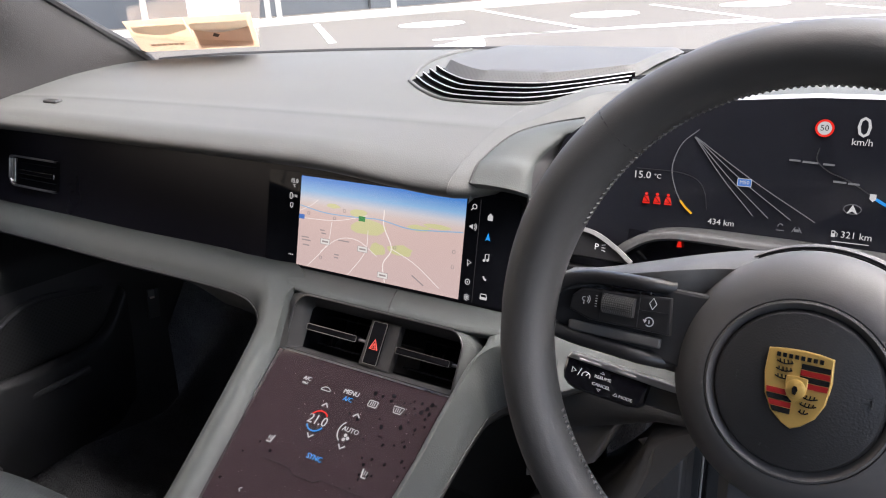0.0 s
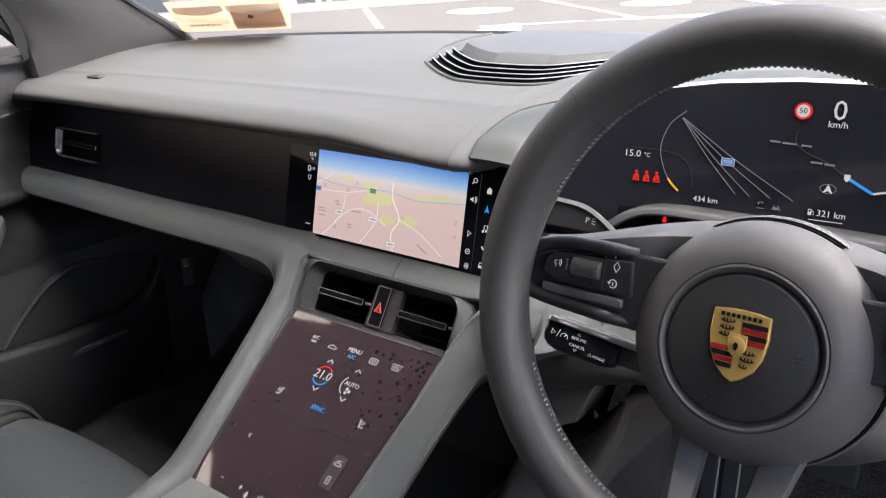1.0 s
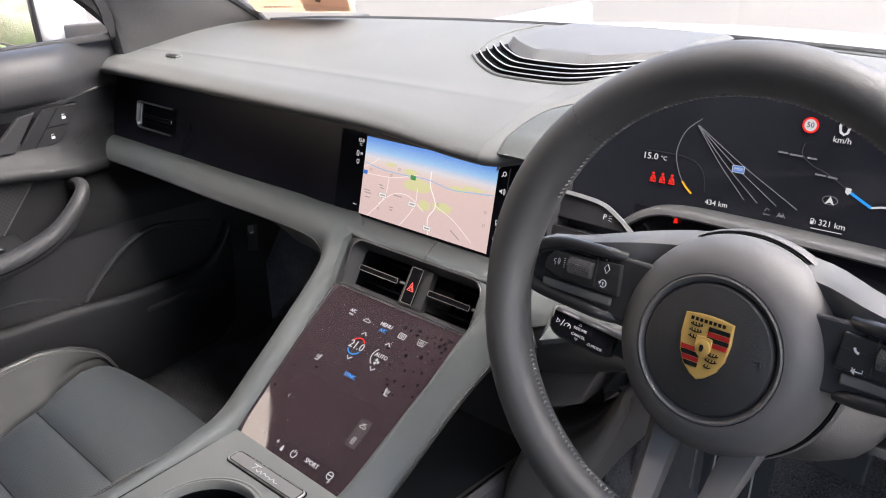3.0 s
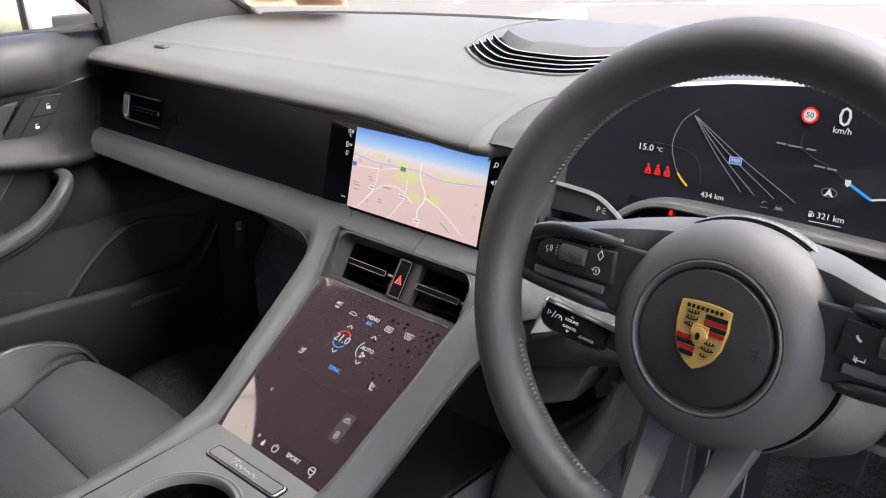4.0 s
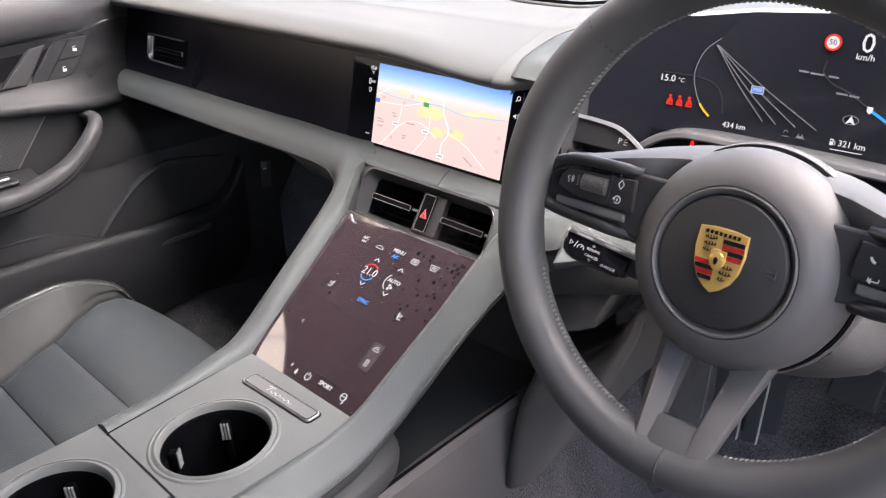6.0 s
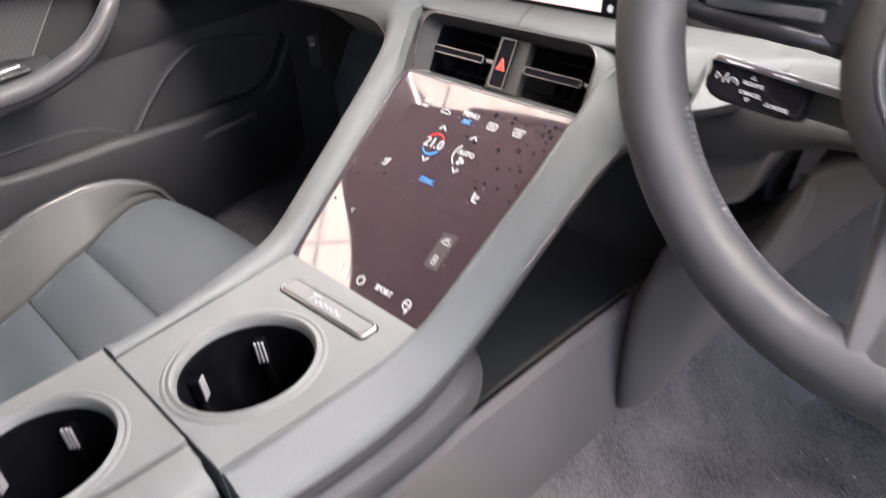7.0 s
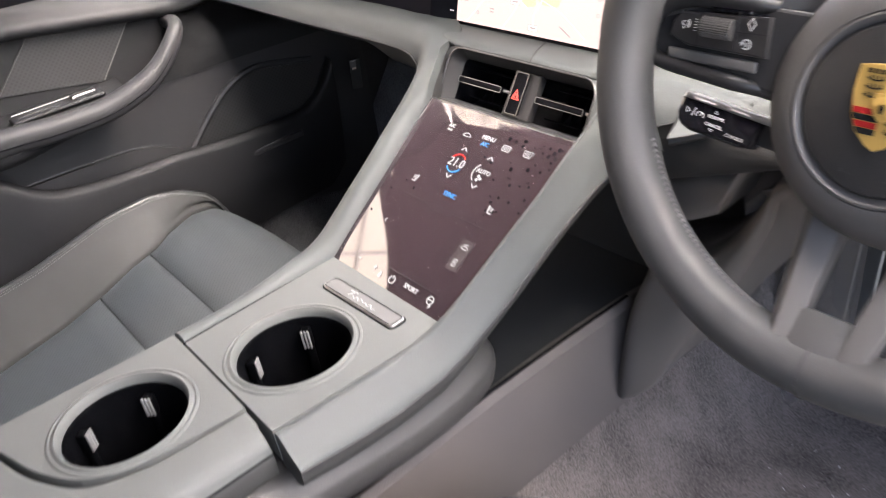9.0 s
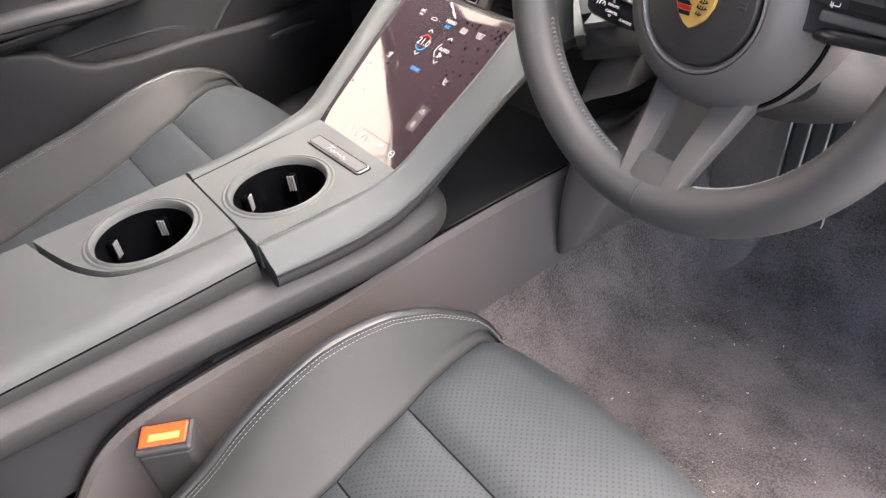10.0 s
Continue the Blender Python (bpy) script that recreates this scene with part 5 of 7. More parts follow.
for x, y in ((-0.137, 0.009), (-0.102, 0.008), (-0.090, 0.017), (-0.024, -0.010), (-0.117, -0.034), (0.043, -0.004), (0.043, -0.018)):
    part("map_pin", stroke(rounded(x - 0.0014, y - 0.0014, x + 0.0014, y + 0.0014, 0.0006), 0.0005, 0.0002, True, mm(0, 0, z=0.0009)), L_TEXT, mp)
# side strips of the screen
part("outside_temperature", words("15.0", 0.0062, mm(-0.1600, 0.0395)), L_WHITE, cs)
part("degree_mark", words("\u00b0C", 0.0040, mm(-0.1600, 0.0345)), L_WHITE, cs)
part("phone_symbol", joined(stroke(rounded(-0.0015, -0.0028, 0.0015, 0.0028, 0.0005), 0.0007, closed=True, m=mm(-0.1635, 0.0240)), words("LTE", 0.0036, mm(-0.1575, 0.0240))), L_WHITE, cs)
part("shield_symbol", stroke([(-0.0018, 0.002), (0.0018, 0.002), (0.0018, -0.001), (0, -0.003), (-0.0018, -0.001)], 0.0007, closed=True, m=mm(-0.1620, 0.0145)), L_WHITE, cs)
part("more_symbol", joined(*[disc(0.0007, 0, 0.0003, 8, (x, 0), mm(-0.1590, -0.0370)) for x in (-0.0024, 0, 0.0024)]), L_WHITE, cs)
part("search_symbol", joined(stroke(arc(0.0021, 0, 345), 0.0007, closed=True, m=mm(0.0605, 0.0395)), stroke([(-0.0014, -0.0014), (-0.0034, -0.0034)], 0.0008, m=mm(0.0605, 0.0395))), L_WHITE, cs)
part("sound_symbol", joined(plate([(-0.003, -0.001), (-0.0015, -0.001), (0.0003, -0.0025), (0.0003, 0.0025), (-0.0015, 0.001), (-0.003, 0.001)], 0, 0.0003, m=mm(0.0600, 0.0215)), stroke(arc(0.0028, -50, 50, 8), 0.0006, m=mm(0.0600, 0.0215)), stroke(arc(0.0042, -50, 50, 8), 0.0006, m=mm(0.0600, 0.0215))), L_WHITE, cs)
part("pointer_symbol", stroke([(-0.002, 0.003), (0.0022, 0.0005), (-0.0002, -0.0005), (-0.0015, -0.003)], 0.0007, closed=True, m=mm(0.0600, -0.0115)), L_WHITE, cs)
part("target_symbol", joined(stroke(arc(0.0024, 0, 345), 0.0007, closed=True, m=mm(0.0600, -0.0285)), disc(0.0008, 0, 0.0003, 8, (0, 0), mm(0.0600, -0.0285))), L_WHITE, cs)
part("layers_symbol", joined(*[stroke([(-0.0026, y), (0, y - 0.0012), (0.0026, y), (0, y + 0.0012)], 0.0006, closed=True, m=mm(0.0605, -0.0425)) for y in (-0.0016, 0, 0.0016)]), L_WHITE, cs)
part("strip_divider", stroke([(0.0665, -0.046), (0.0665, 0.046)], 0.0004, 0.0002, m=mm(0, 0)), L_DIM, cs)
part("home_symbol", joined(plate([(-0.0026, -0.003), (0.0026, -0.003), (0.0026, 0.001), (0, 0.0034), (-0.0026, 0.001)], 0, 0.0003, m=mm(0.0775, 0.0320))), L_WHITE, cs)
part("navigation_symbol", plate([(-0.0026, -0.0032), (0, -0.0018), (0.0026, -0.0032), (0, 0.0042)], 0, 0.0003, m=mm(0.0770, 0.0140)), L_BLUE, cs)
part("music_symbol", joined(stroke([(-0.0014, -0.0025), (-0.0014, 0.0028), (0.0022, 0.0034), (0.0022, -0.0018)], 0.0008, m=mm(0.0775, -0.0040)), disc(0.0013, 0, 0.0003, 10, (-0.0024, -0.0027), mm(0.0775, -0.0040)), disc(0.0013, 0, 0.0003, 10, (0.0012, -0.0020), mm(0.0775, -0.0040))), L_WHITE, cs)
part("phone_call_symbol", stroke(arc(0.0035, 185, 265, 8), 0.0016, m=mm(0.0795, -0.0205)), L_WHITE, cs)
part("vehicle_symbol", joined(stroke([(-0.0034, -0.0012), (-0.0026, 0.0022), (0.0026, 0.0022), (0.0034, -0.0012)], 0.0008, m=mm(0.0780, -0.0390)), plate(rounded(-0.0036, -0.0028, 0.0036, -0.0004, 0.0004), 0, 0.0003, m=mm(0.0780, -0.0390))), L_WHITE, cs)

# ---- side vent ----
sv = thing("side_vent", (-0.635, 0.075, 0.60), "silver-rimmed square side air vent in the gloss band", "air vent")
SV = on(BAND, -0.6456, -0.0005, 0.0) @ Matrix.Diagonal((0.957, 0.84, 1, 1))
# flat black plate stands in for the shaded inside of the vent
part("recess", plate(rounded(-0.060, -0.0235, 0.060, 0.0235, 0.003), 0.0, 0.0006, 0, SV), BLACKOUT, sv)
part("frame", joined(stroke([(0.055, 0.0235), (-0.050, 0.0235), (-0.058, 0.0235), (-0.060, 0.021), (-0.060, -0.012), (-0.054, -0.0215), (-0.046, -0.0245), (0.055, -0.0245)], 0.0022, 0.006, m=SV)), SILVER, sv, "satin silver frame")
part("inner_wall", joined(rbox(0.010, 0.040, 0.004, (-0.0525, 0.0, 0.002), 0.001, m=SV)), SILVER, sv)
for dy in (-0.012, 0.014):
    part("vane", rbox(0.092, 0.0015, 0.006, (0.008, dy, 0.002), 0.0005, m=SV), BLACKOUT, sv)
part("slide_bar", rbox(0.090, 0.0062, 0.006, (0.008, 0.0, 0.0035), 0.001, m=SV), BLACKOUT, sv)
part("bar_edge", joined(rbox(0.090, 0.0010, 0.0008, (0.008, 0.003, 0.007), 0.0003, m=SV), rbox(0.090, 0.0010, 0.0008, (0.008, -0.003, 0.007), 0.0003, m=SV), rbox(0.003, 0.008, 0.004, (0.056, 0, 0.005), 0.0008, m=SV)), DARK_CHROME, sv)

# ---- instrument cluster ----
CL = face((0.27, 0.1463, 0.692), (1, 0, 0), (0, math.sin(radians(8)), math.cos(radians(8))))
ic = thing("instrument_cluster", (0.37, 0.13, 0.62), "free-standing black digital instrument cluster with lit white and red symbols", "display")


def bow(x):
    return 0.6 * (x - 0.10) ** 2 - 0.006


def curved(bm):
    """Bends a mesh drawn on the flat cluster face to its curve."""
    for v in bm.verts:
        q = CL.inverted() @ v.co
        v.co = CL @ Vector((q.x, q.y, q.z + bow(q.x)))
    return bm


rows = []
for x in np.linspace(-0.152, 0.36, 44):
    e = min(1.0, (x + 0.152) / 0.085)
    top = float(np.interp(x, [-0.06, -0.01, 0.05, 0.12, 0.25, 0.36], [0.0555, 0.0635, 0.0680, 0.0690, 0.060, 0.040])) if x > -0.06 else 0.0 + 0.0555 * math.sqrt(max(0.0, 1 - (1 - min(1.0, (x + 0.152) / 0.092)) ** 2))
    rows.append([CL @ Vector((x, y, bow(x) - 0.0026)) for y in np.linspace(-0.085, top, 8)])
part("screen_glass", sheet(rows, 0.0024), CLUSTER_GLASS, ic)
part("top_edge", sheet([[r[-1], r[-1] + Vector((0, 0.002, 0.0012)), r[-1] + Vector((0, 0.0055, 0.0022))] for r in rows[6:]], 0.002), BRIGHT_SILVER, ic, "bright upper edge of the display housing")
part("top_cover", sheet([[r[-1] + Vector((0, q, 0.0020 + 0.12 * (q - 0.0055))) for q in (0.0056, 0.014, 0.030)] for r in rows[6:]], 0.002), LEATHER, ic, "dark cover behind the display")


def cp(x, y, turn=0.0):
    return on(CL, x, y, 0.0005, turn)


def lit(name, material, *bms):
    part(name, curved(joined(*bms)), material, ic)


lit("speed", L_WHITE, words("0", 0.0215, cp(0.0836, 0.0474)))
lit("speed_unit", L_WHITE, words("km/h", 0.0072, cp(0.0834, 0.0370)))
lit("limit_face", L_WHITE, disc(0.0058, 0, 0.0002, 28, (0, 0), cp(0.0570, 0.0459)))
lit("limit_ring", L_RED, stroke(arc(0.0058, 0, 349, 28), 0.0016, 0.0006, True, cp(0.0570, 0.0459)))
lit("limit_number", BLACK_ENAMEL, words("50", 0.0062, on(cp(0.0570, 0.0459), 0, 0, 0.0004)))
lit("temperature", L_WHITE, words("15.0", 0.0085, cp(-0.0755, -0.0005)), words("\u00b0C", 0.0052, cp(-0.0630, -0.0010)))
for x in (-0.0707, -0.0620, -0.0533):
    lit("belt_warning", L_RED, disc(0.0013, 0, 0.0003, 10, (0, 0.0040), cp(x, -0.0198)), plate([(-0.0030, -0.0042), (0.0030, -0.0042), (0.0026, -0.0012), (0.0016, 0.0022), (-0.0016, 0.0022), (-0.0026, -0.0012)], 0, 0.0003, m=cp(x, -0.0198)))
    lit("belt_strap", BLACK_ENAMEL, stroke([(-0.0016, 0.0018), (0.0022, -0.0026)], 0.0006, 0.0006, m=cp(x, -0.0198)), stroke([(-0.0028, -0.0026), (0.0028, -0.0026)], 0.0005, 0.0006, m=cp(x, -0.0198)))
lit("range_left", L_WHITE, words("434 km", 0.0068, cp(-0.0105, -0.0343)))
lit("range_right", L_WHITE, words("321 km", 0.0072, cp(0.0880, -0.0330)), stroke([(0.0717, -0.0388), (0.0972, -0.0385)], 0.0006, m=cp(0, 0)))
lit("pump_symbol", L_WHITE, plate(rounded(-0.0018, -0.0026, 0.0010, 0.0024, 0.0004), 0, 0.0003, m=cp(0.0725, -0.0328)), stroke([(0.0012, 0.0014), (0.0024, 0.0004), (0.0024, -0.0018), (0.0014, -0.0018)], 0.0004, m=cp(0.0725, -0.0328)))
lit("pump_window", BLACK_ENAMEL, plate(rounded(-0.0012, 0.0004, 0.0004, 0.0018, 0.0002), 0, 0.0005, m=cp(0.0725, -0.0328)))
lit("gauge_arc", L_GREY, stroke(spline([(-0.0334, 0.0393), (-0.0451, 0.0284), (-0.0510, 0.0143), (-0.0518, 0.0025), (-0.0480, -0.0104), (-0.0437, -0.0191)], 30), 0.0007, m=cp(0, 0)))
lit("gauge_amber", L_AMBER, stroke(spline([(-0.0437, -0.0191), (-0.0397, -0.0240), (-0.0339, -0.0293)], 8), 0.0016, m=cp(0, 0)))
for x, y in ((0.0130, -0.0262), (0.0245, -0.0268), (0.0410, -0.0264), (0.0584, -0.0261)):
    lit("road_line", L_GREY, stroke(spline([(-0.0364 + 0.02 * (x - 0.02), 0.0333), (0.5 * (x - 0.0364) - 0.001, 0.5 * (y + 0.0333) - 0.0015), (x, y)], 16), 0.0007, m=cp(0, 0)))
lit("motorway_sign", L_SIGN, plate(rounded(-0.0052, -0.0030, 0.0052, 0.0030, 0.0005), 0, 0.0004, m=cp(0.0043, -0.0002)))
lit("motorway_number", L_WHITE, words("M50", 0.0042, on(cp(0.0043, -0.0002), 0, 0, 0.0005)), stroke(rounded(-0.0052, -0.0030, 0.0052, 0.0030, 0.0005), 0.0004, 0.0003, True, on(cp(0.0043, -0.0002), 0, 0, 0.0004)))
for x, y, w in ((0.0390, 0.0203, 0.008), (0.0500, 0.0196, 0.011), (0.0630, 0.0190, 0.008), (0.0720, 0.0066, 0.009), (0.0817, 0.0061, 0.008)):
    lit("map_word", L_GREY, plate([(-w / 2, -0.0009), (w / 2, -0.0007), (w / 2, 0.0007), (-w / 2, 0.0007)], 0, 0.0003, m=cp(x, y, -2)))
lit("route_line", L_DIM, stroke(spline([(0.0553, 0.0309), (0.0545, 0.0215), (0.0640, 0.0135), (0.0767, 0.0087), (0.0940, -0.0010)], 16), 0.0007, m=cp(0, 0)))
lit("route_blue", L_BLUE, stroke([(0.0975, -0.0035), (0.1045, -0.0072), (0.1150, -0.0125)], 0.0022, m=cp(0, 0)))
lit("route_white", L_WHITE, stroke([(0.1150, -0.0125), (0.122, -0.0105), (0.14, -0.0080)], 0.0016, m=cp(0, 0)))
lit("route_shield", L_WHITE, plate([(-0.0022, 0.0028), (0.0022, 0.0028), (0.0022, -0.001), (0, -0.003), (-0.0022, -0.001)], 0, 0.0004, m=cp(0.0955, -0.0028)))
lit("position_arrow", L_WHITE, plate([(-0.0038, -0.0030), (0, -0.0010), (0.0038, -0.0030), (0, 0.0042)], 0, 0.0004, m=cp(0.0830, -0.0135)))
lit("position_ring", L_GREY, stroke([(0.0060 * math.cos(t), 0.0036 * math.sin(t)) for t in np.linspace(0, 2 * math.pi, 24, endpoint=False)], 0.0005, closed=True, m=cp(0.0830, -0.0128)))
lit("lane_symbol", L_GREY, stroke([(-0.0036, -0.0024), (-0.0012, 0.002)], 0.0006, m=cp(0.0463, -0.0333)), stroke([(0.0036, -0.0024), (0.0012, 0.002)], 0.0006, m=cp(0.0463, -0.0333)), plate(rounded(-0.002, -0.0018, 0.002, 0.0004, 0.0004), 0, 0.0003, m=cp(0.0463, -0.0333)))
lit("lane_symbol", L_GREY, stroke([(-0.0030, -0.0022), (0.0030, -0.0022)], 0.0006, m=cp(0.0342, -0.0330)), stroke(arc(0.0018, 20, 200, 8), 0.0006, m=cp(0.0342, -0.0318)))
lit("dim_field", L_DIM, stroke(spline([(-0.0794, 0.0050), (-0.0478, 0.0040), (-0.0320, -0.0010), (-0.0250, -0.0110), (-0.0225, -0.0250)], 20), 0.0004, m=cp(0, 0)))
# lower ledge of the cluster
ledge = spline([(0.184, 0.104, 0.633), (0.194, 0.107, 0.641), (0.206, 0.110, 0.648), (0.220, 0.112, 0.6525), (0.24, 0.113, 0.6545), (0.28, 0.114, 0.6545), (0.38, 0.116, 0.6530), (0.50, 0.116, 0.6510), (0.62, 0.112, 0.649)], 50)
part("lower_ledge", sweep(ledge, spline([(-0.03, -0.004), (-0.012, 0.0), (0.001, 0.0016), (0.005, -0.0008), (0.0035, -0.0055), (-0.03, -0.009)], 14)), LEDGE, ic, "curved grey ledge under the display")
part("lower_field", sheet([[(x, 0.118, 0.650), (x, 0.110, 0.622), (x, 0.098, 0.58)] for x in np.linspace(0.19, 0.62, 6)], 0.003), GLOSS, ic)
LB = face((0.2350, 0.1135, 0.6450), (1, 0, 0), (0, 0.3, 0.95)) @ Matrix.Scale(0.75, 4)
part("lower_belt_warning", joined(disc(0.0015, 0, 0.0003, 10, (0, 0.0040), LB), plate([(-0.0026, -0.0040), (0.0030, -0.0036), (0.0015, 0.0024), (-0.0015, 0.0024)], 0, 0.0003, m=LB)), L_RED, ic)

lights = thing("light_switch", (0.165, 0.08, 0.63), "gloss black light switch panel with a bright silver edge", "switch")
LS = face((0.160, 0.098, 0.6395), (1, 0.05, -0.02), (0, 0.35, 0.92))
part("panel", plate([(-0.052, 0.013), (0.006, 0.009), (0.030, -0.004), (0.040, -0.012), (-0.050, -0.012)], -0.012, 0.0, 0.001, LS), SATIN, lights)
part("edge", stroke(spline([(-0.052, 0.0135), (-0.02, 0.0125), (0.006, 0.0095), (0.026, 0.000), (0.042, -0.011)], 24), 0.0036, 0.0022, m=LS), BRIGHT_SILVER, lights, "bright silver edge")
part("parking_light_symbol", joined(words("P", 0.0075, on(LS, 0.010, -0.002, 0.0003)), *[stroke([(0.0145, y), (0.0180, y * 1.4)], 0.0006, m=on(LS, 0, -0.002, 0.0003)) for y in (-0.002, 0, 0.002)]), WHITE_PRINT, lights)

# ---- steering wheel ----
RAKE = radians(18.3)
WH = face((0.3665, -0.0853, 0.6682), (1, 0, 0), (0, math.sin(RAKE), math.cos(RAKE)))
sw = thing("steering_wheel", (0.3665, -0.0853, 0.6682), "black leather steering wheel with grey stitching and a round hub", "steering wheel")
R, r0 = 0.1589, 0.0168
rows = []
for k in range(120):
    a = 2 * math.pi * k / 120
    fat = 1.0 + 0.13 * (math.exp(-((math.degrees(a) % 180 - 25) / 22) ** 2) + math.exp(-((math.degrees(a) % 180 - 155) / 22) ** 2)) * (1 if math.sin(a) > 0 else 0.2)
    c, s = math.cos(a), math.sin(a)
    rows.append([WH @ Vector(((R + x * fat) * c, (R + x * fat) * s, z * fat * 1.05)) for x, z in ring(r0, 20)])
rows.append(rows[0])
rim = skin(rows, around=True)
bmesh.ops.remove_doubles(rim, verts=rim.verts[:], dist=1e-6)
rim_ob = part("rim", rim, WHEEL_LEATHER, sw, "smooth black leather rim")
for deg in (44, 136):
    a = radians(deg)
    part("rim_seam", tube([WH @ Vector(((R + 1.0 * r0 * 1.03 * x) * math.cos(a), (R + r0 * 1.03 * x) * math.sin(a), r0 * 1.08 * z)) for x, z in ring(1.0, 24)], 0.0007, 5, closed=True), DARK, rim_ob)
st = []
for k in range(250):
    a = 2 * math.pi * k / 250
    if not (radians(205) < a < radians(256) or radians(284) < a < radians(335) or radians(22) < a < radians(158)):
        continue
    fat = 1.0 + 0.13 * (math.exp(-((math.degrees(a) % 180 - 25) / 22) ** 2) + math.exp(-((math.degrees(a) % 180 - 155) / 22) ** 2)) * (1 if math.sin(a) > 0 else 0.2)
    p = [WH @ Vector(((R - 1.012 * fat * r0 * math.cos(q)) * math.cos(a + j), (R - 1.012 * fat * r0 * math.cos(q)) * math.sin(a + j), r0 * fat * 1.065 * math.sin(q))) for q, j in ((0.07, 0.009), (-0.05, 0.0), (-0.17, 0.009))]
    st.append(tube([tuple(p[0]), tuple(p[1])], 0.0007, 4))
    st.append(tube([tuple(p[1]), tuple(p[2])], 0.0007, 4))
part("stitching", joined(*st), THREAD, rim_ob, "grey cross stitching")["kind"] = "stuff"
HC = (0.0023, -0.0183)
part("hub_shell", turned([(0.0735, -0.0400), (0.0742, -0.0340), (0.0735, -0.0280), (0.0705, -0.0195), (0.0662, -0.0125), (0.0612, -0.0075), (0.0560, -0.0042), (0.0515, -0.0024), (0.0490, -0.0022), (0.0482, -0.0040)], 72, WH, HC), HUB_PLASTIC, sw, "smooth grey-black hub shell")
part("hub_gap", turned([(0.0757, -0.0410), (0.0746, -0.0385), (0.0735, -0.0395), (0.0738, -0.0440)], 72, WH, HC), BLACKOUT, sw)
part("hub_back", turned([(0.0640, -0.1000), (0.0710, -0.0800), (0.0765, -0.0580), (0.0778, -0.0480), (0.0776, -0.0420), (0.0764, -0.0400), (0.0752, -0.0415)], 72, WH, HC), HUB_PLASTIC, sw, "smooth grey-black hub back")
part("hub_ring", turned([(0.0484, -0.0038), (0.0482, -0.0018), (0.0470, -0.0012), (0.0458, -0.0022), (0.0440, -0.0055), (0.0434, -0.0060)], 72, WH, HC), HUB_PLASTIC, sw)
hub_pad = part("airbag_pad", turned([(0.0434, -0.0070), (0.0428, -0.0030), (0.0415, -0.0012), (0.0300, 0.0010), (0.0150, 0.0024), (0.0001, 0.0028)], 72, WH, HC), PAD_PLASTIC, sw, "grained black round airbag cover")
part("airbag_word", words("AIRBAG", 0.0072, on(WH, 0.0005, -0.0490, -0.0002), h=0.0005), PLASTIC, hub_pad)
for x in (-0.030, 0.030):
    part("horn_symbol", stroke([(x - 0.003, 0.0018), (x + 0.002, 0.001), (x + 0.004, 0.0025), (x + 0.004, -0.0025), (x + 0.002, -0.001), (x - 0.003, -0.0018)], 0.0007, 0.0006, True, on(WH, 0.0045, -0.0155, 0.0004)), PLASTIC, hub_pad)
# shield emblem, plain colours only
CR = on(WH, 0.0028, -0.0155, 0.0022) @ Matrix.Diagonal((0.97, 0.95, 1, 1))
SH = [(-0.0165, 0.0195), (-0.008, 0.0208), (0, 0.0212), (0.008, 0.0208), (0.0165, 0.0195), (0.0172, 0.006), (0.0155, -0.006), (0.0115, -0.0145), (0.005, -0.0205), (0, -0.0230), (-0.005, -0.0205), (-0.0115, -0.0145), (-0.0155, -0.006), (-0.0172, 0.006)]
em = part("emblem", plate(SH, 0, 0.0022, 0.0007, CR), GOLD, sw, "gold enamel shield with red and black bars")


def inside(x0, y0, x1, y1):
    """A rectangle, cut to the shield's outline."""
    def half(y):
        ys, hs = [-0.0225, -0.0205, -0.0145, -0.006, 0.006, 0.0195], [0.0, 0.005, 0.0115, 0.0155, 0.0172, 0.0165]
        return float(np.interp(y, ys, hs)) - 0.0012
    n = 4
    ys = [y0 + (y1 - y0) * k / n for k in range(n + 1)]
    lo = [(max(x0, -half(y)), y) for y in ys]
    hi = [(min(x1, half(y)), y) for y in ys[::-1]]
    return hi[::-1] + lo[::-1]


for k in range(4):
    for x0, x1, y0 in ((0.0012, 0.0166, 0.0010), (-0.0166, -0.0012, -0.0150)):
        y = y0 + 0.0034 * k
        part("emblem_bar", plate(inside(x0, y, x1, y + 0.0030), 0, 0.0004, 0, on(CR, 0, 0, 0.0022)), RED_ENAMEL if k % 2 == (0 if x0 > 0 else 1) else BLACK_ENAMEL, em)
for sx, sy in ((-1, 1), (1, -1)):
    for k in range(3):
        y = (0.0135 - 0.0042 * k) if sy > 0 else (-0.0035 - 0.0042 * k)
        n = 6 if sy > 0 or k < 2 else 4
        part("emblem_horn", joined(stroke([(sx * (0.0030 + 0.0017 * q), y - 0.0012 * math.sin(q / (n - 1) * math.pi)) for q in range(n)], 0.0007, 0.0005, m=on(CR, 0, 0, 0.0022)),
                                   *[stroke([(sx * (0.0036 + 0.0020 * q), y - 0.0008), (sx * (0.0040 + 0.0020 * q), y + 0.0012)], 0.0006, 0.0005, m=on(CR, 0, 0, 0.0022)) for q in range(n - 2)]), BLACK_ENAMEL, em)
part("emblem_inner", plate([(0.33 * x, 0.33 * y - 0.0002) for x, y in SH], 0, 0.0012, 0.0004, on(CR, 0, 0, 0.0022)), GOLD, em)
part("emblem_boss", turned([(0.0054, 0.0), (0.0050, 0.0006), (0.0038, 0.0010), (0.0018, 0.0012), (0.0001, 0.0013)], 20, on(CR, 0, 0.0, 0.0030)), GOLD, em)
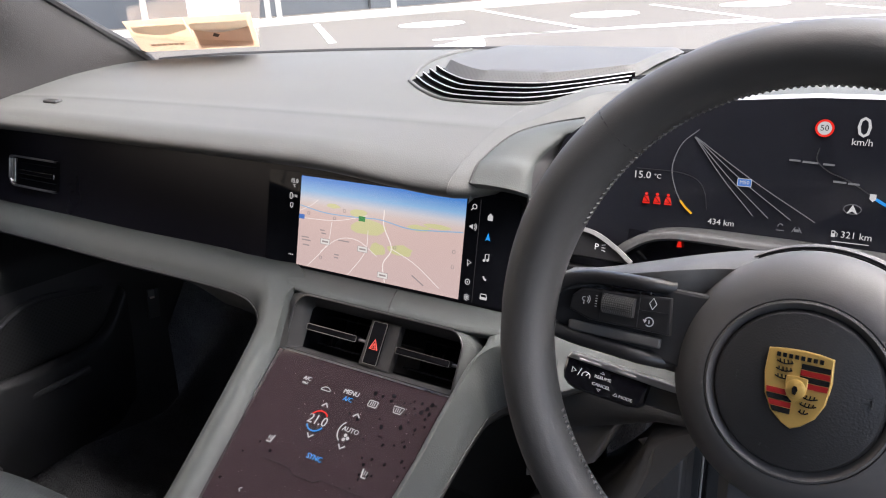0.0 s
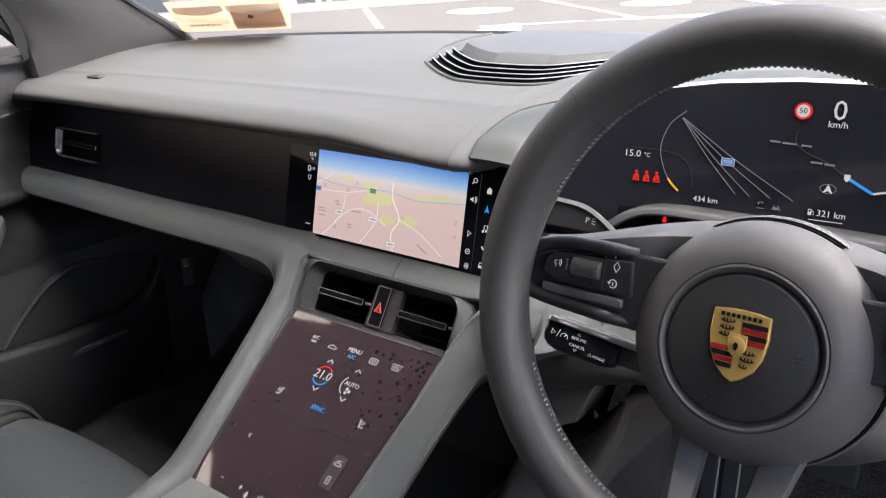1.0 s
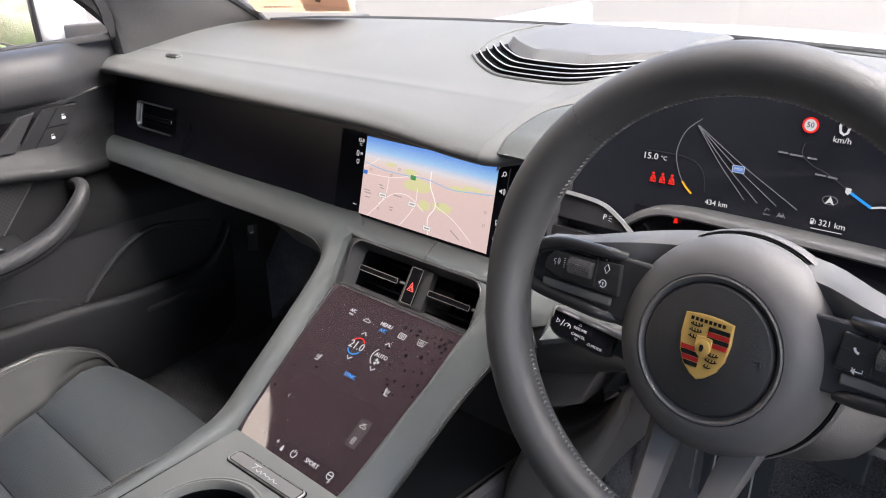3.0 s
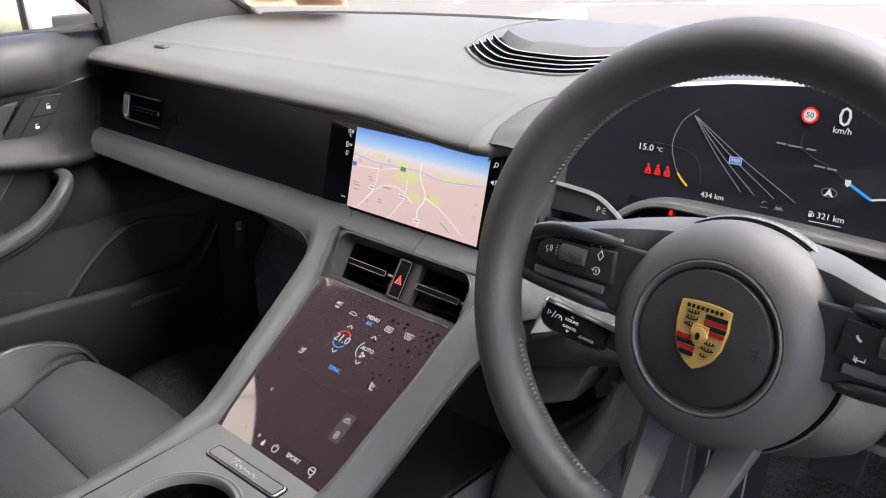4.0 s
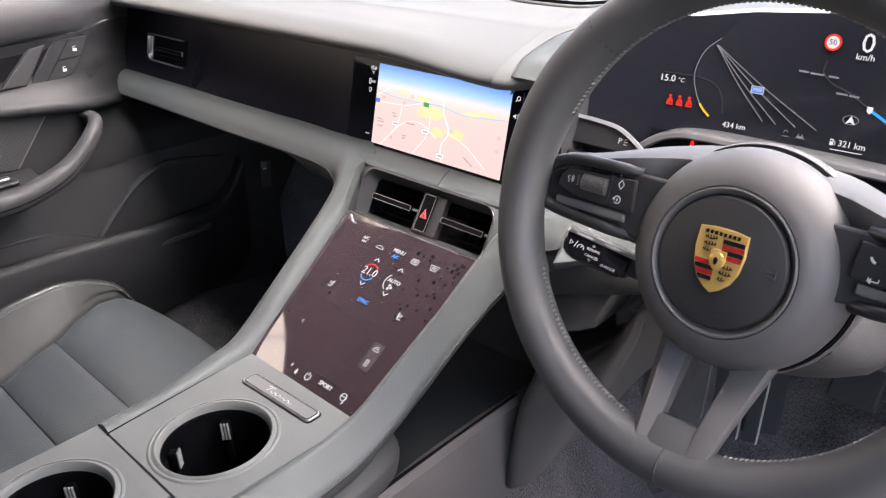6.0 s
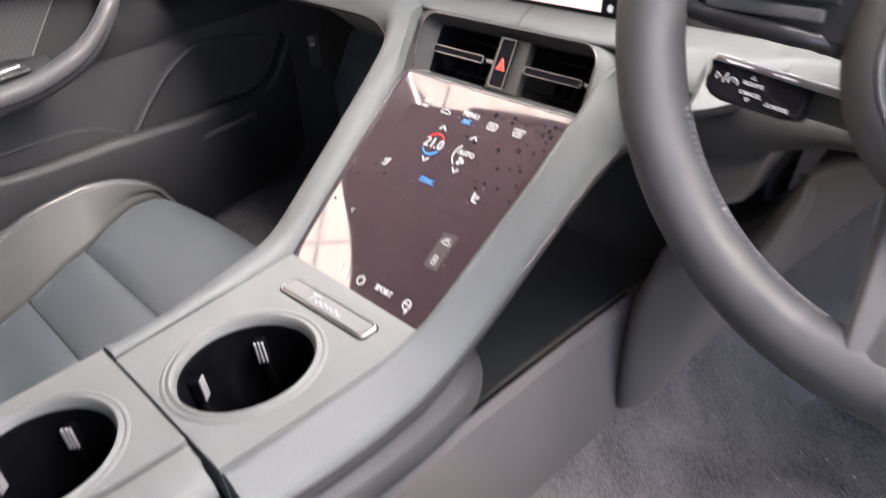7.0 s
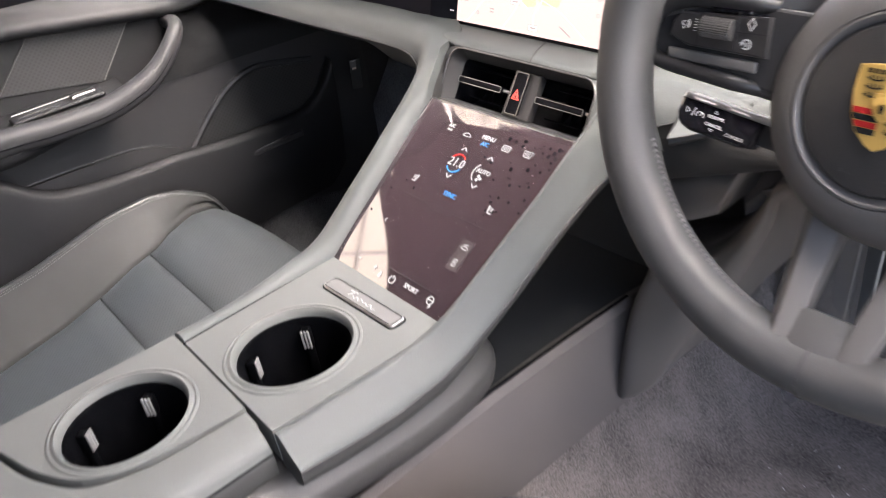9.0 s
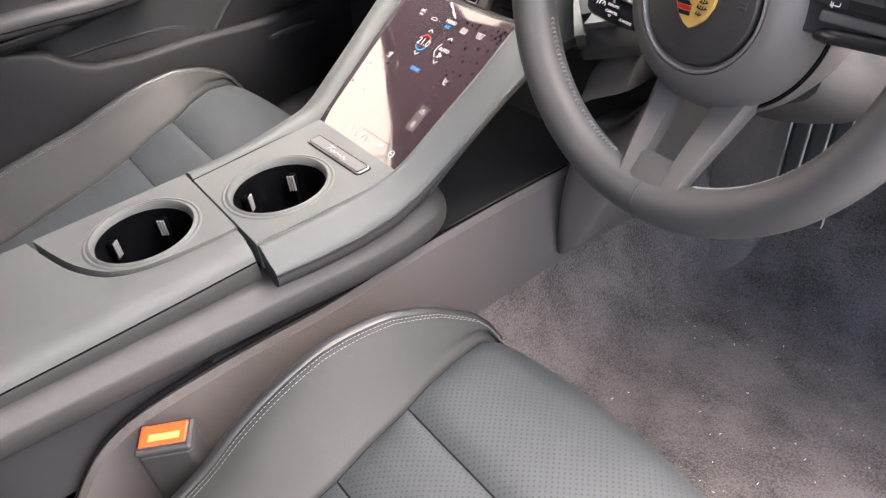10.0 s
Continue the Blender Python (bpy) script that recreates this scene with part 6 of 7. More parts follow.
part("emblem_figure", plate([(-0.0012, -0.0024), (0.0004, -0.0030), (0.0014, 0.0), (0.0006, 0.0018), (-0.0008, 0.0020), (-0.0016, 0.0004)], 0, 0.0016, 0, on(CR, 0, -0.0004, 0.0030)), BLACK_ENAMEL, em)
part("emblem_bars", joined(*[plate([(-0.0120 + 0.0031 * k, 0.0158), (-0.0100 + 0.0031 * k, 0.0158), (-0.0100 + 0.0031 * k, 0.0182), (-0.0120 + 0.0031 * k, 0.0182)], 0, 0.0004, 0, on(CR, 0, 0, 0.0022)) for k in range(8)]), BLACK_ENAMEL, em)
# spokes
WP = on(WH, 0.0020, -0.0043)
for sx in (-1, 1):
    top = spline([(0.012, 0.0600), (0.042, 0.0575), (0.068, 0.0515), (0.100, 0.0420), (0.128, 0.0340), (0.150, 0.0300)], 14)
    low = spline([(0.020, -0.0330), (0.055, -0.0280), (0.080, -0.0230), (0.105, -0.0180), (0.130, -0.0140), (0.153, -0.0130)], 14)
    rows = []
    for (xt, yt), (xl, yl) in zip(top, low):
        d = -0.012 - 0.004 * math.sin(math.pi * min(1.0, max(0.0, (xt - 0.05) / 0.10))) - 0.016 * ease((0.082 - xt) / 0.035)
        rows.append([WP @ Vector((sx * x, y, z)) for x, y, z in ((xt, yt - 0.006, d - 0.032), (xt, yt - 0.003, d - 0.024), (xt, yt - 0.004, d - 0.019), (xt * 0.93 + xl * 0.07, yt * 0.92 + yl * 0.08 - 0.002, d - 0.008), (xt * 0.8 + xl * 0.2, yt * 0.80 + yl * 0.20, d + 0.001), (xt * 0.5 + xl * 0.5, 0.5 * (yt + yl), d - 0.004), (xl * 0.85 + xt * 0.15, yl * 0.85 + yt * 0.15, d - 0.003), (xl, yl, d - 0.006), (xl, yl - 0.001, d - 0.022))])
    sp = part("spoke", sheet([spline([tuple(p) for p in q], 20) for q in rows], 0.002), SPOKE, sw, "grey-black side spoke")
    well = [(0.046, 0.0262), (0.060, 0.0264), (0.080, 0.0268), (0.105, 0.0268), (0.129, 0.0252), (0.147, 0.0180), (0.1550, 0.0040), (0.151, -0.0085), (0.137, -0.0130), (0.105, -0.0155), (0.080, -0.0175), (0.062, -0.0195), (0.048, -0.0210)]
    wl = [(sx * x, y) for x, y in spline(well, 40)]
    part("button_well", plate(wl if sx > 0 else wl[::-1], -0.006, 0.0, 0.002, on(WP, 0, 0, -0.0150)), DARK, sp, "black button recess")
    edge = [p for p in wl if abs(p[0]) > 0.074]
    part("well_rim", tube([WP @ Vector((x, y, -0.0122 - 0.008 * ease((0.092 - abs(x)) / 0.018))) for x, y in edge], 0.0046, 12, ups=[tuple(WP.to_3x3() @ Vector((0, 0, 1)))] * len(edge)), WELL, sp, "rounded black frame of the button recess")
    pod = part("button_pod", plate([(sx * x, y) for x, y in ([(0.073, -0.0005), (0.124, -0.0005), (0.138, 0.0040), (0.137, 0.0125), (0.131, 0.0185), (0.075, 0.0215)])][::sx], -0.004, 0.0, 0.0012, on(WP, 0, 0, -0.0090)), SATIN, sp)
    part("scroll_wheel", sweep([WP @ Vector((sx * 0.1055 + q, 0.0118, -0.0090)) for q in np.linspace(-0.0100, 0.0100, 5)], ring(0.0058, 18), [tuple(WP.to_3x3() @ Vector((0, 0, 1)))] * 5), RUBBER, pod, "knurled black scroll wheel")
    part("knurl", joined(*[rbox(0.0008, 0.0008, 0.0008, (sx * 0.1055 + (i - 7) * 0.00130, 0.0118 + 0.0059 * math.cos(q), -0.0090 + 0.0059 * math.sin(q)), 0, m=WP) for i in range(15) for q in np.linspace(0.35, 2.8, 12)]), TRIM_PLASTIC, pod)
    for ln in ([(sx * 0.0935, 0.0225), (sx * 0.0935, 0.0005)], [(sx * 0.0935, 0.0112), (sx * 0.0750, 0.0120)], [(sx * 0.1175, 0.0200), (sx * 0.1175, 0.0005)]):
        part("button_line", stroke(ln, 0.0008, 0.0003, m=on(WP, 0, 0, -0.0089)), DARK, pod)
    part("silver_strip", rbox(0.060, 0.0066, 0.003, (sx * 0.108, -0.0062, -0.0116), 0.0014, m=WP), TRIM_PLASTIC, sp, "satin grey lower wall of the recess")
    part("top_toggle", rbox(0.026, 0.0030, 0.006, (sx * 0.100, 0.0222, -0.0125), 0.001, m=WP), GLOSS, sp)
    SB = on(WP, 0, 0, -0.0088)
    if sx < 0:
        part("voice_symbol", joined(stroke(arc(0.0012, 60, 300, 10), 0.0005, m=on(SB, -0.1285, 0.0118)), stroke([(-0.1285, 0.0100), (-0.1285, 0.0085)], 0.0005, m=SB), stroke(arc(0.0022, -45, 45, 6), 0.0005, m=on(SB, -0.1280, 0.0118)), stroke(arc(0.0034, -45, 45, 6), 0.0005, m=on(SB, -0.1280, 0.0118)), *[rbox(0.0012, 0.0004, 0.0004, (-0.1205, 0.0085 + 0.0016 * k, 0.0002), 0, m=SB) for k in range(5)]), WHITE_PRINT, pod)
        part("diamond_symbol", stroke([(-0.0022, 0), (0, 0.0034), (0.0022, 0), (0, -0.0034)], 0.0005, closed=True, m=on(SB, -0.0850, 0.0165)), WHITE_PRINT, pod)
        part("back_symbol", joined(stroke(arc(0.0026, 160, -130, 18), 0.0006, m=on(SB, -0.0860, 0.0055)), stroke([(0, 0.001), (0, -0.0012)], 0.0007, m=on(SB, -0.0860, 0.0055)), plate([(-0.0038, 0.0008), (-0.0014, 0.0008), (-0.0026, -0.0010)], 0, 0.0003, m=on(SB, -0.0860, 0.0055))), WHITE_PRINT, pod)
    else:
        part("call_symbol", stroke(arc(0.0032, 185, 265, 8), 0.0013, 0.0003, m=on(SB, 0.0855, 0.0145)), WHITE_PRINT, pod)
        part("source_symbol", joined(stroke([(-0.0028, 0.0012), (-0.0028, -0.0008), (0.0028, -0.0008), (0.0028, 0.0012)], 0.0006, m=on(SB, 0.0865, 0.0015)), plate([(-0.0012, -0.0026), (-0.0012, 0.0010), (-0.0036, -0.0008)], 0, 0.0003, m=on(SB, 0.0865, 0.0015))), WHITE_PRINT, pod)
    # lower pair
    leg = [(0.0325, -0.072, -0.034), (0.0290, -0.098, -0.020), (0.0245, -0.130, -0.001), (0.0225, -0.1570, 0.0125)] if sx > 0 else [(-0.0255, -0.072, -0.034), (-0.0225, -0.098, -0.020), (-0.0180, -0.130, -0.001), (-0.0158, -0.1570, 0.0120)]
    sec = [(-0.0100, -0.012), (-0.0108, -0.002), (-0.0095, 0.0035), (-0.0080, 0.0052), (0.0065, 0.0046), (0.0095, 0.0030), (0.0106, -0.002), (0.0096, -0.012)]
    if sx < 0:
        sec = [(-0.0100, -0.012), (-0.0108, -0.002), (-0.0100, 0.0020), (0.0030, 0.0056), (0.0046, 0.0054), (0.0104, -0.0015), (0.0096, -0.012)]
    part("lower_spoke", sweep([tuple(WH @ Vector(p)) for p in spline(leg, 14)], sec, [tuple(WH.to_3x3() @ Vector((0.12, 0, 1)))] * 14, scale=list(np.linspace(1.2, 0.62, 14))), LEG, sw, "grey lower spoke leg")
FOOT = WH @ Matrix.Translation((0.0085, -0.143, 0.0062)) @ Matrix.Rotation(radians(-30), 4, "X")
part("spoke_foot", plate([(-0.0205, -0.0150), (0.0105, -0.0150), (0.0145, 0.0190), (-0.0245, 0.0190)], -0.014, 0.0025, 0.005, FOOT), WHEEL_LEATHER, sw, "black leather foot between the lower legs")
for deg in (271.0,):
    part("rim_clasp", tube([WH @ Vector(((R + r0 * 1.02 * x) * math.cos(radians(deg)), (R + r0 * 1.02 * x) * math.sin(radians(deg)), r0 * 1.055 * z)) for x, z in ring(1.0, 20)], 0.0006, 5, closed=True), DARK, rim_ob)
col = spline([(0.367, -0.03, 0.612), (0.367, 0.03, 0.595), (0.367, 0.11, 0.575)], 8)
part("column_shroud", sweep(col, spline([(-0.075, 0.0), (-0.062, 0.035), (0.0, 0.048), (0.062, 0.035), (0.080, 0.0), (0.078, -0.050), (0.0, -0.075), (-0.070, -0.050)], 30), scale=[0.74, 0.88, 0.96, 1, 1, 1, 1, 1]), RAIL_PLASTIC, sw, "black plastic column shroud")

stk = thing("cruise_stalk", (0.25, -0.03, 0.59), "gloss black control stalk with silver face and white lettering", "stalk")
SK = face((0.2328, -0.0318, 0.5930), (1, 0.0, -0.09), (0, 0.42, 0.9)) @ Matrix.Diagonal((0.84, 0.72, 0.9, 1))
part("arm", plate([(-0.035, -0.004), (-0.033, -0.011), (-0.028, -0.016), (-0.020, -0.0185), (0.026, -0.0185), (0.034, -0.0165), (0.038, -0.010), (0.0395, 0.012), (-0.030, 0.014), (-0.035, 0.010)], -0.016, 0.0, 0.003, SK), GLOSS, stk)
part("stem", plate([(0.030, -0.012), (0.10, -0.010), (0.10, 0.011), (0.030, 0.011)], -0.018, -0.006, 0.003, SK), PLASTIC, stk, "dark grey stem into the column")
part("top_face", plate([(-0.033, 0.0105), (0.05, 0.0090), (0.085, 0.010), (0.085, 0.015), (0.05, 0.0160), (-0.031, 0.0160)], -0.014, 0.0015, 0.0012, SK), SILVER, stk, "satin silver top face")
part("lettering", joined(words("RESUME", 0.0042, on(SK, 0.0010, 0.0005, 0.0003)), words("CANCEL", 0.0042, on(SK, 0.0010, -0.0070, 0.0003)), words("MODE", 0.0042, on(SK, 0.0235, -0.0110, 0.0003)),
                         stroke([(-0.0018, 0.0045), (0.0018, 0.0045), (0, 0.0066)], 0.0006, closed=True, m=on(SK, 0, 0, 0.0003)), stroke([(-0.0018, -0.0105), (0.0018, -0.0105), (0, -0.0126)], 0.0006, closed=True, m=on(SK, 0, 0, 0.0003)),
                         stroke([(0.0130, -0.0118), (0.0165, -0.0118), (0.0148, -0.0090)], 0.0006, closed=True, m=on(SK, 0, 0, 0.0003))), WHITE_PRINT, stk)
part("cruise_symbol", joined(stroke([(-0.0265, 0.0025), (-0.0265, -0.0025), (-0.0228, 0)], 0.0007, closed=True, m=on(SK, 0, 0, 0.0003)), stroke([(-0.0208, -0.004), (-0.0185, 0.004)], 0.0007, m=on(SK, 0, 0, 0.0003)), stroke(arc(0.0036, -20, 200, 10), 0.0007, m=on(SK, -0.0135, -0.002, 0.0003)), stroke([(-0.0135, -0.002), (-0.0118, 0.001)], 0.0007, m=on(SK, 0, 0, 0.0003))), WHITE_PRINT, stk)
part("top_bars", joined(*[plate([(x, 0.0118), (x + w, 0.0118), (x + w, 0.0132), (x, 0.0132)], 0, 0.0003, m=on(SK, 0, 0, 0.0015)) for x, w in ((-0.022, 0.010), (-0.011, 0.008), (0.012, 0.003), (0.017, 0.011))]), WHITE_PRINT, stk)

# ---- knee panel ----
kn = thing("knee_panel", (0.3, 0.06, 0.40), "soft grey-black plastic knee panel under the wheel", "panel")
up_edge = spline([(0.1055, 0.028, 0.350), (0.122, 0.022, 0.382), (0.138, 0.020, 0.418), (0.154, 0.022, 0.432), (0.182, 0.024, 0.443), (0.205, 0.028, 0.462), (0.225, 0.032, 0.485), (0.242, 0.036, 0.515), (0.258, 0.040, 0.535), (0.32, 0.045, 0.548)], 36)
low_edge = spline([(0.1000, 0.000, 0.250), (0.114, 0.000, 0.2445), (0.140, 0.006, 0.268), (0.160, 0.010, 0.305), (0.185, 0.014, 0.355), (0.215, 0.020, 0.405), (0.233, 0.022, 0.445), (0.247, 0.026, 0.482), (0.258, 0.034, 0.514), (0.32, 0.065, 0.536)], 36)
back_edge = spline([(0.098, 0.05, 0.258), (0.125, 0.055, 0.262), (0.150, 0.065, 0.29), (0.180, 0.085, 0.335), (0.21, 0.10, 0.39), (0.30, 0.14, 0.52)], 36)
rows = []
for k, (a, c, d) in enumerate(zip(up_edge, low_edge, back_edge)):
    a, c, d = Vector(a), Vector(c), Vector(d)
    g = ease(k / 6)
    rows.append(spline([tuple(a + Vector((0, 0.06, 0.0))), tuple(a + Vector((0, 0.010, 0.001))), tuple(a.lerp(c, 0.07) + Vector((0, 0.001 - 0.003 * g, 0))), tuple(a.lerp(c, 0.22) + Vector((0, -0.001 - 0.013 * g, 0))), tuple(a.lerp(c, 0.55) + Vector((0, -0.002 - 0.016 * g, 0))), tuple(a.lerp(c, 0.90) + Vector((0, -0.001 - 0.008 * g, 0))), tuple(c + Vector((0, 0.004, 0.0))), tuple(d)], 30))
part("panel", sheet([[(p[0] - 0.001, p[1] + 0.05, p[2]) for p in rows[0]], [(p[0] - 0.0015, p[1] + 0.008, p[2]) for p in rows[0]]] + rows, 0.004), KNEE_PLASTIC, kn)
lap = []
for x, zt, zb in ((0.146, 0.488, 0.455), (0.156, 0.498, 0.462), (0.190, 0.520, 0.479), (0.207, 0.530, 0.489), (0.222, 0.545, 0.520), (0.234, 0.553, 0.542)):
    lap.append(spline([(x, 0.060, zt + 0.012), (x, 0.030, zt), (x, 0.016, 0.5 * (zt + zb)), (x, 0.010, zb + 0.004), (x, 0.018, zb - 0.002), (x, 0.06, zb)], 14))
part("lower_cover", sheet(lap, 0.003), LIT_COVER_PLASTIC, kn, "grey lower cover of the dash, the light on it put in its colour")
surround = []
for x in np.linspace(0.156, 0.32, 12):
    zb = float(np.interp(x, [0.15, 0.19, 0.225, 0.26, 0.32], [0.505, 0.518, 0.531, 0.544, 0.550]))
    surround.append(spline([(x, 0.032, 0.567), (x, 0.010, 0.563), (x, 0.003, 0.5 * (0.563 + zb)), (x, 0.004, zb + 0.003), (x, 0.014, zb), (x, 0.045, zb)], 16))
part("column_surround", sheet(surround, 0.003), RAIL_PLASTIC, kn, "dark plastic panel beside the column")
part("shadow_wall", rbox(0.50, 0.01, 0.06, (0.48, 0.10, 0.535), 0.0), DARK, kn)

# ---- footrest and heel pad ----
fr = thing("foot_rest", (0.19, 0.36, 0.18), "black rubber foot rest with pale steel rib edges", "pedal")
FR = face((0.213, 0.338, 0.232), (1, 0.10, 0.02), (0.10, 0.32, 0.94))
part("plate", plate(rounded(-0.056, -0.125, 0.056, 0.125, 0.01), -0.006, 0.0, 0.001, FR), RUBBER, fr)
for k in range(4):
    part("rib", rbox(0.0185, 0.226, 0.006, (-0.0500 + 0.0250 * k, 0.006, 0.002), 0.002, m=FR), RUBBER, fr, "black rubber rib")
    part("rib_edge", rbox(0.0024, 0.226, 0.003, (-0.0395 + 0.0250 * k, 0.006, 0.0042), 0.0008, m=FR), PALE_STEEL, fr, "steel rib edge, its gleam put in a pale colour")
br = thing("brake_pedal", (0.352, 0.34, 0.30), "black rubber brake pedal", "pedal")
BR = face((0.352, 0.33, 0.318), (1, 0, 0), (0, 0.6, 0.8))
part("pad", rbox(0.056, 0.050, 0.010, (0, 0, 0), 0.004, m=BR), RUBBER, br)
part("arm", tube(spline([(0.352, 0.337, 0.325), (0.352, 0.40, 0.42), (0.352, 0.44, 0.55)], 10), 0.009, 8), DARK, br)
film = []
for u in np.linspace(0, 1, 26):
    a = Vector(spline([(0.136, 0.156, 0.117), (0.118, 0.215, 0.150), (0.112, 0.262, 0.195), (0.128, 0.262, 0.268), (0.150, 0.262, 0.345), (0.163, 0.262, 0.41)], 26)[int(round(u * 25))])
    b = Vector(spline([(0.140, 0.158, 0.117), (0.166, 0.205, 0.118), (0.190, 0.250, 0.135), (0.196, 0.290, 0.190), (0.200, 0.295, 0.290), (0.205, 0.290, 0.41)], 26)[int(round(u * 25))])
    film.append([a.lerp(b, v) + Vector((0, 0.006 * math.sin(v * math.pi) + 0.003 * math.sin(7 * u + 3 * v), 0.002 * math.sin(9 * u))) for v in np.linspace(0, 1, 8)])
single("floor_film", sheet(film, 0.0012), SMOKY, "smoky clear plastic film protecting the footwell side", "plastic film")
rl = random.Random(3)
lint = bmesh.new()
for _ in range(180):
    x, y = rl.uniform(0.2, 0.68), rl.uniform(-0.25, 0.25)
    a = rl.uniform(0, math.pi)
    q, w = rl.uniform(0.0004, 0.0018), rl.uniform(0.00018, 0.00045)
    z = 0.1125 + 0.004 * rl.random() + (0.0 if y < 0.22 else 0.02)
    d, s = Vector((math.cos(a), math.sin(a), 0)) * q, Vector((-math.sin(a), math.cos(a), 0)) * w
    vs = [lint.verts.new(Vector((x, y, z)) + t) for t in (-d - s, d - s, d + s, -d + s)]
    lint.faces.new(vs)
single("lint", lint, WHITE_PRINT, "pale lint and crumbs scattered on the carpet", "debris", kind="stuff")

# ---- seats ----


def seat(cx, fy, name, label, low=0.0, deep=0.0, flared=0.0):
    """A seat cushion and back, its middle at cx and the front edge of its cushion at fy."""
    s = thing(name, (cx, fy - 0.25, 0.11), label, "seat", "front seats")

    def lie(y):
        """Height of the cushion along it."""
        return float(np.interp(fy - y, [0.0, 0.008, 0.025, 0.06, 0.105, 0.175, 0.275, 0.475], [0.286, 0.304, 0.319, 0.328, 0.331 - 0.002 * flared, 0.322 - 0.006 * flared, 0.296 - 0.012 * flared, 0.255 - 0.012 * flared])) - low

    def inner(d):
        return float(np.interp(d, [0.0, 0.055, 0.132, 0.215, 0.525], [0.155 + 0.034 * flared, 0.140 + 0.030 * flared, 0.1200 + 0.004 * flared, 0.1080 + 0.003 * flared, 0.108]))

    def panel(d0, d1, front=False):
        """A padded panel between the bolsters, from d0 to d1 behind the front edge."""
        rows = []
        for u in np.linspace(0, 1, 16):
            d = d0 + (d1 - d0) * u
            hw = inner(d) - 0.001
            row = []
            for v in np.linspace(-1, 1, 26):
                e = min(1.0 if front else u, 1 - u) * (d1 - d0)
                f = (1 - abs(v)) * hw
                puff = 0.007 * (1 - math.exp(-e / 0.008)) * (1 - math.exp(-f / 0.010))
                bulge = 0.016 * (1 - v * v) * max(0.0, 1 - d / 0.12)
                row.append((cx + hw * v, fy - d + bulge, lie(fy - d) + puff - 0.006))
            rows.append(row)
        return rows

    crest = spline([(0.0, 0.004, 0), (0.02, 0.013, 0), (0.045, 0.024, 0), (0.07, 0.035, 0), (0.125, 0.051, 0), (0.175, 0.057, 0), (0.22, 0.055, 0), (0.265, 0.045, 0), (0.31, 0.027, 0), (0.40, 0.010, 0), (0.53, 0.006, 0)], 60)

    def swell(d):
        """How far the bolster stands over the cushion."""
        return float(np.interp(d, [c[0] for c in crest], [c[1] for c in crest]))

    first = panel(0.0, 0.129 + deep, True)
    skirt = [[(p[0], p[1] - b, z) for p in first[0]] for z, b in ((0.14, 0.012), (0.19, 0.004), (0.235, -0.001))]
    part("cushion_panel", sheet(skirt + first, 0.006), PERFORATED, s, "perforated dark leather front panel")
    part("cushion_panel", sheet(panel(0.1305 + deep, 0.213 + deep), 0.006), PERFORATED, s, "perforated dark leather panel")
    part("cushion_panel", sheet(panel(0.2145 + deep, 0.495), 0.006), PERFORATED, s, "perforated dark leather panel")
    part("seam_bed", sheet([[(cx + v * inner(d), fy - d, lie(fy - d) - 0.012) for v in np.linspace(-1, 1, 8)] for d in np.linspace(0.04, 0.485, 12)], 0.004), DARK, s)
    for sx in (-1, 1):
        rows, pipe, stitch, stitch_two = [], [], [], []
        for d in np.linspace(0, 0.525, 46):
            rise = float(np.interp(d, [0, 0.02, 0.045, 0.085, 0.145, 0.245, 0.375, 0.525], [0.004, 0.011, 0.020, 0.031, 0.042, 0.050, 0.056, 0.06])) if flared else swell(d)
            a0 = inner(d) + 0.0005
            a1 = float(np.interp(d, [0, 0.02, 0.045, 0.085, 0.145, 0.245, 0.525], [0.159 + 0.034 * flared, 0.163 + 0.029 * flared, 0.1675 + 0.023 * flared, 0.173 + 0.014 * flared, 0.1777 + 0.005 * flared, 0.1800, 0.183]))
            z0, w, yy = lie(fy - d), a1 - a0, fy - d + 0.001
            sec = [(a0, -0.012), (a0 + 0.0008, -0.002), (a0 + 0.006, 0.003 + 0.02 * rise), (a0 + 0.30 * w, 0.004 + 0.24 * rise), (a0 + 0.62 * w, 0.004 + 0.68 * rise), (a0 + 0.88 * w, 0.002 + 0.96 * rise), (a1, rise), (a1 + 0.010, rise - 0.006), (a1 + 0.020, rise - 0.030), (a1 + 0.024, -0.06), (a1 + 0.016, -0.15)]
            rows.append([(cx + sx * a, yy, z0 + b) for a, b in spline(sec, 30)])
            pipe.append(Vector((cx + sx * (a1 + 0.0035), yy, z0 + rise - 0.0040)))
            stitch.append(Vector((cx + sx * (a1 - 0.0060), yy, z0 + 0.975 * rise + 0.0022)))
            stitch_two.append(Vector((cx + sx * (a1 - 0.0098), yy, z0 + 0.94 * rise + 0.0026)))
        bm = sheet(rows, 0.004)
        part("bolster", bm, LEATHER_SMOOTH, s, "smooth dark leather side bolster")
        part("piping", tube(pipe, 0.0074, 12), PIPING, s, "rolled dark leather piping")
        edge = [p for p in rows[0] if p[2] > 0.215 - low]
        part("bolster_front", skin([edge] + [[(p[0] - sx * 0.003, p[1] + b, 0.12 + (p[2] - 0.12) * q) for p in edge] for q, b in ((0.96, 0.004), (0.80, 0.005), (0.45, 0.0), (0.0, -0.008))]), LEATHER_SMOOTH, s)
        part("stitching", joined(*[tube([tuple(a.lerp(b, q)), tuple(a.lerp(b, q + 0.20))], 0.00034, 4) for line in (stitch, stitch_two) for a, b in zip(line, line[1:]) for q in (0.05, 0.38, 0.71)]), THREAD_LIGHT, s, "pale double stitching")
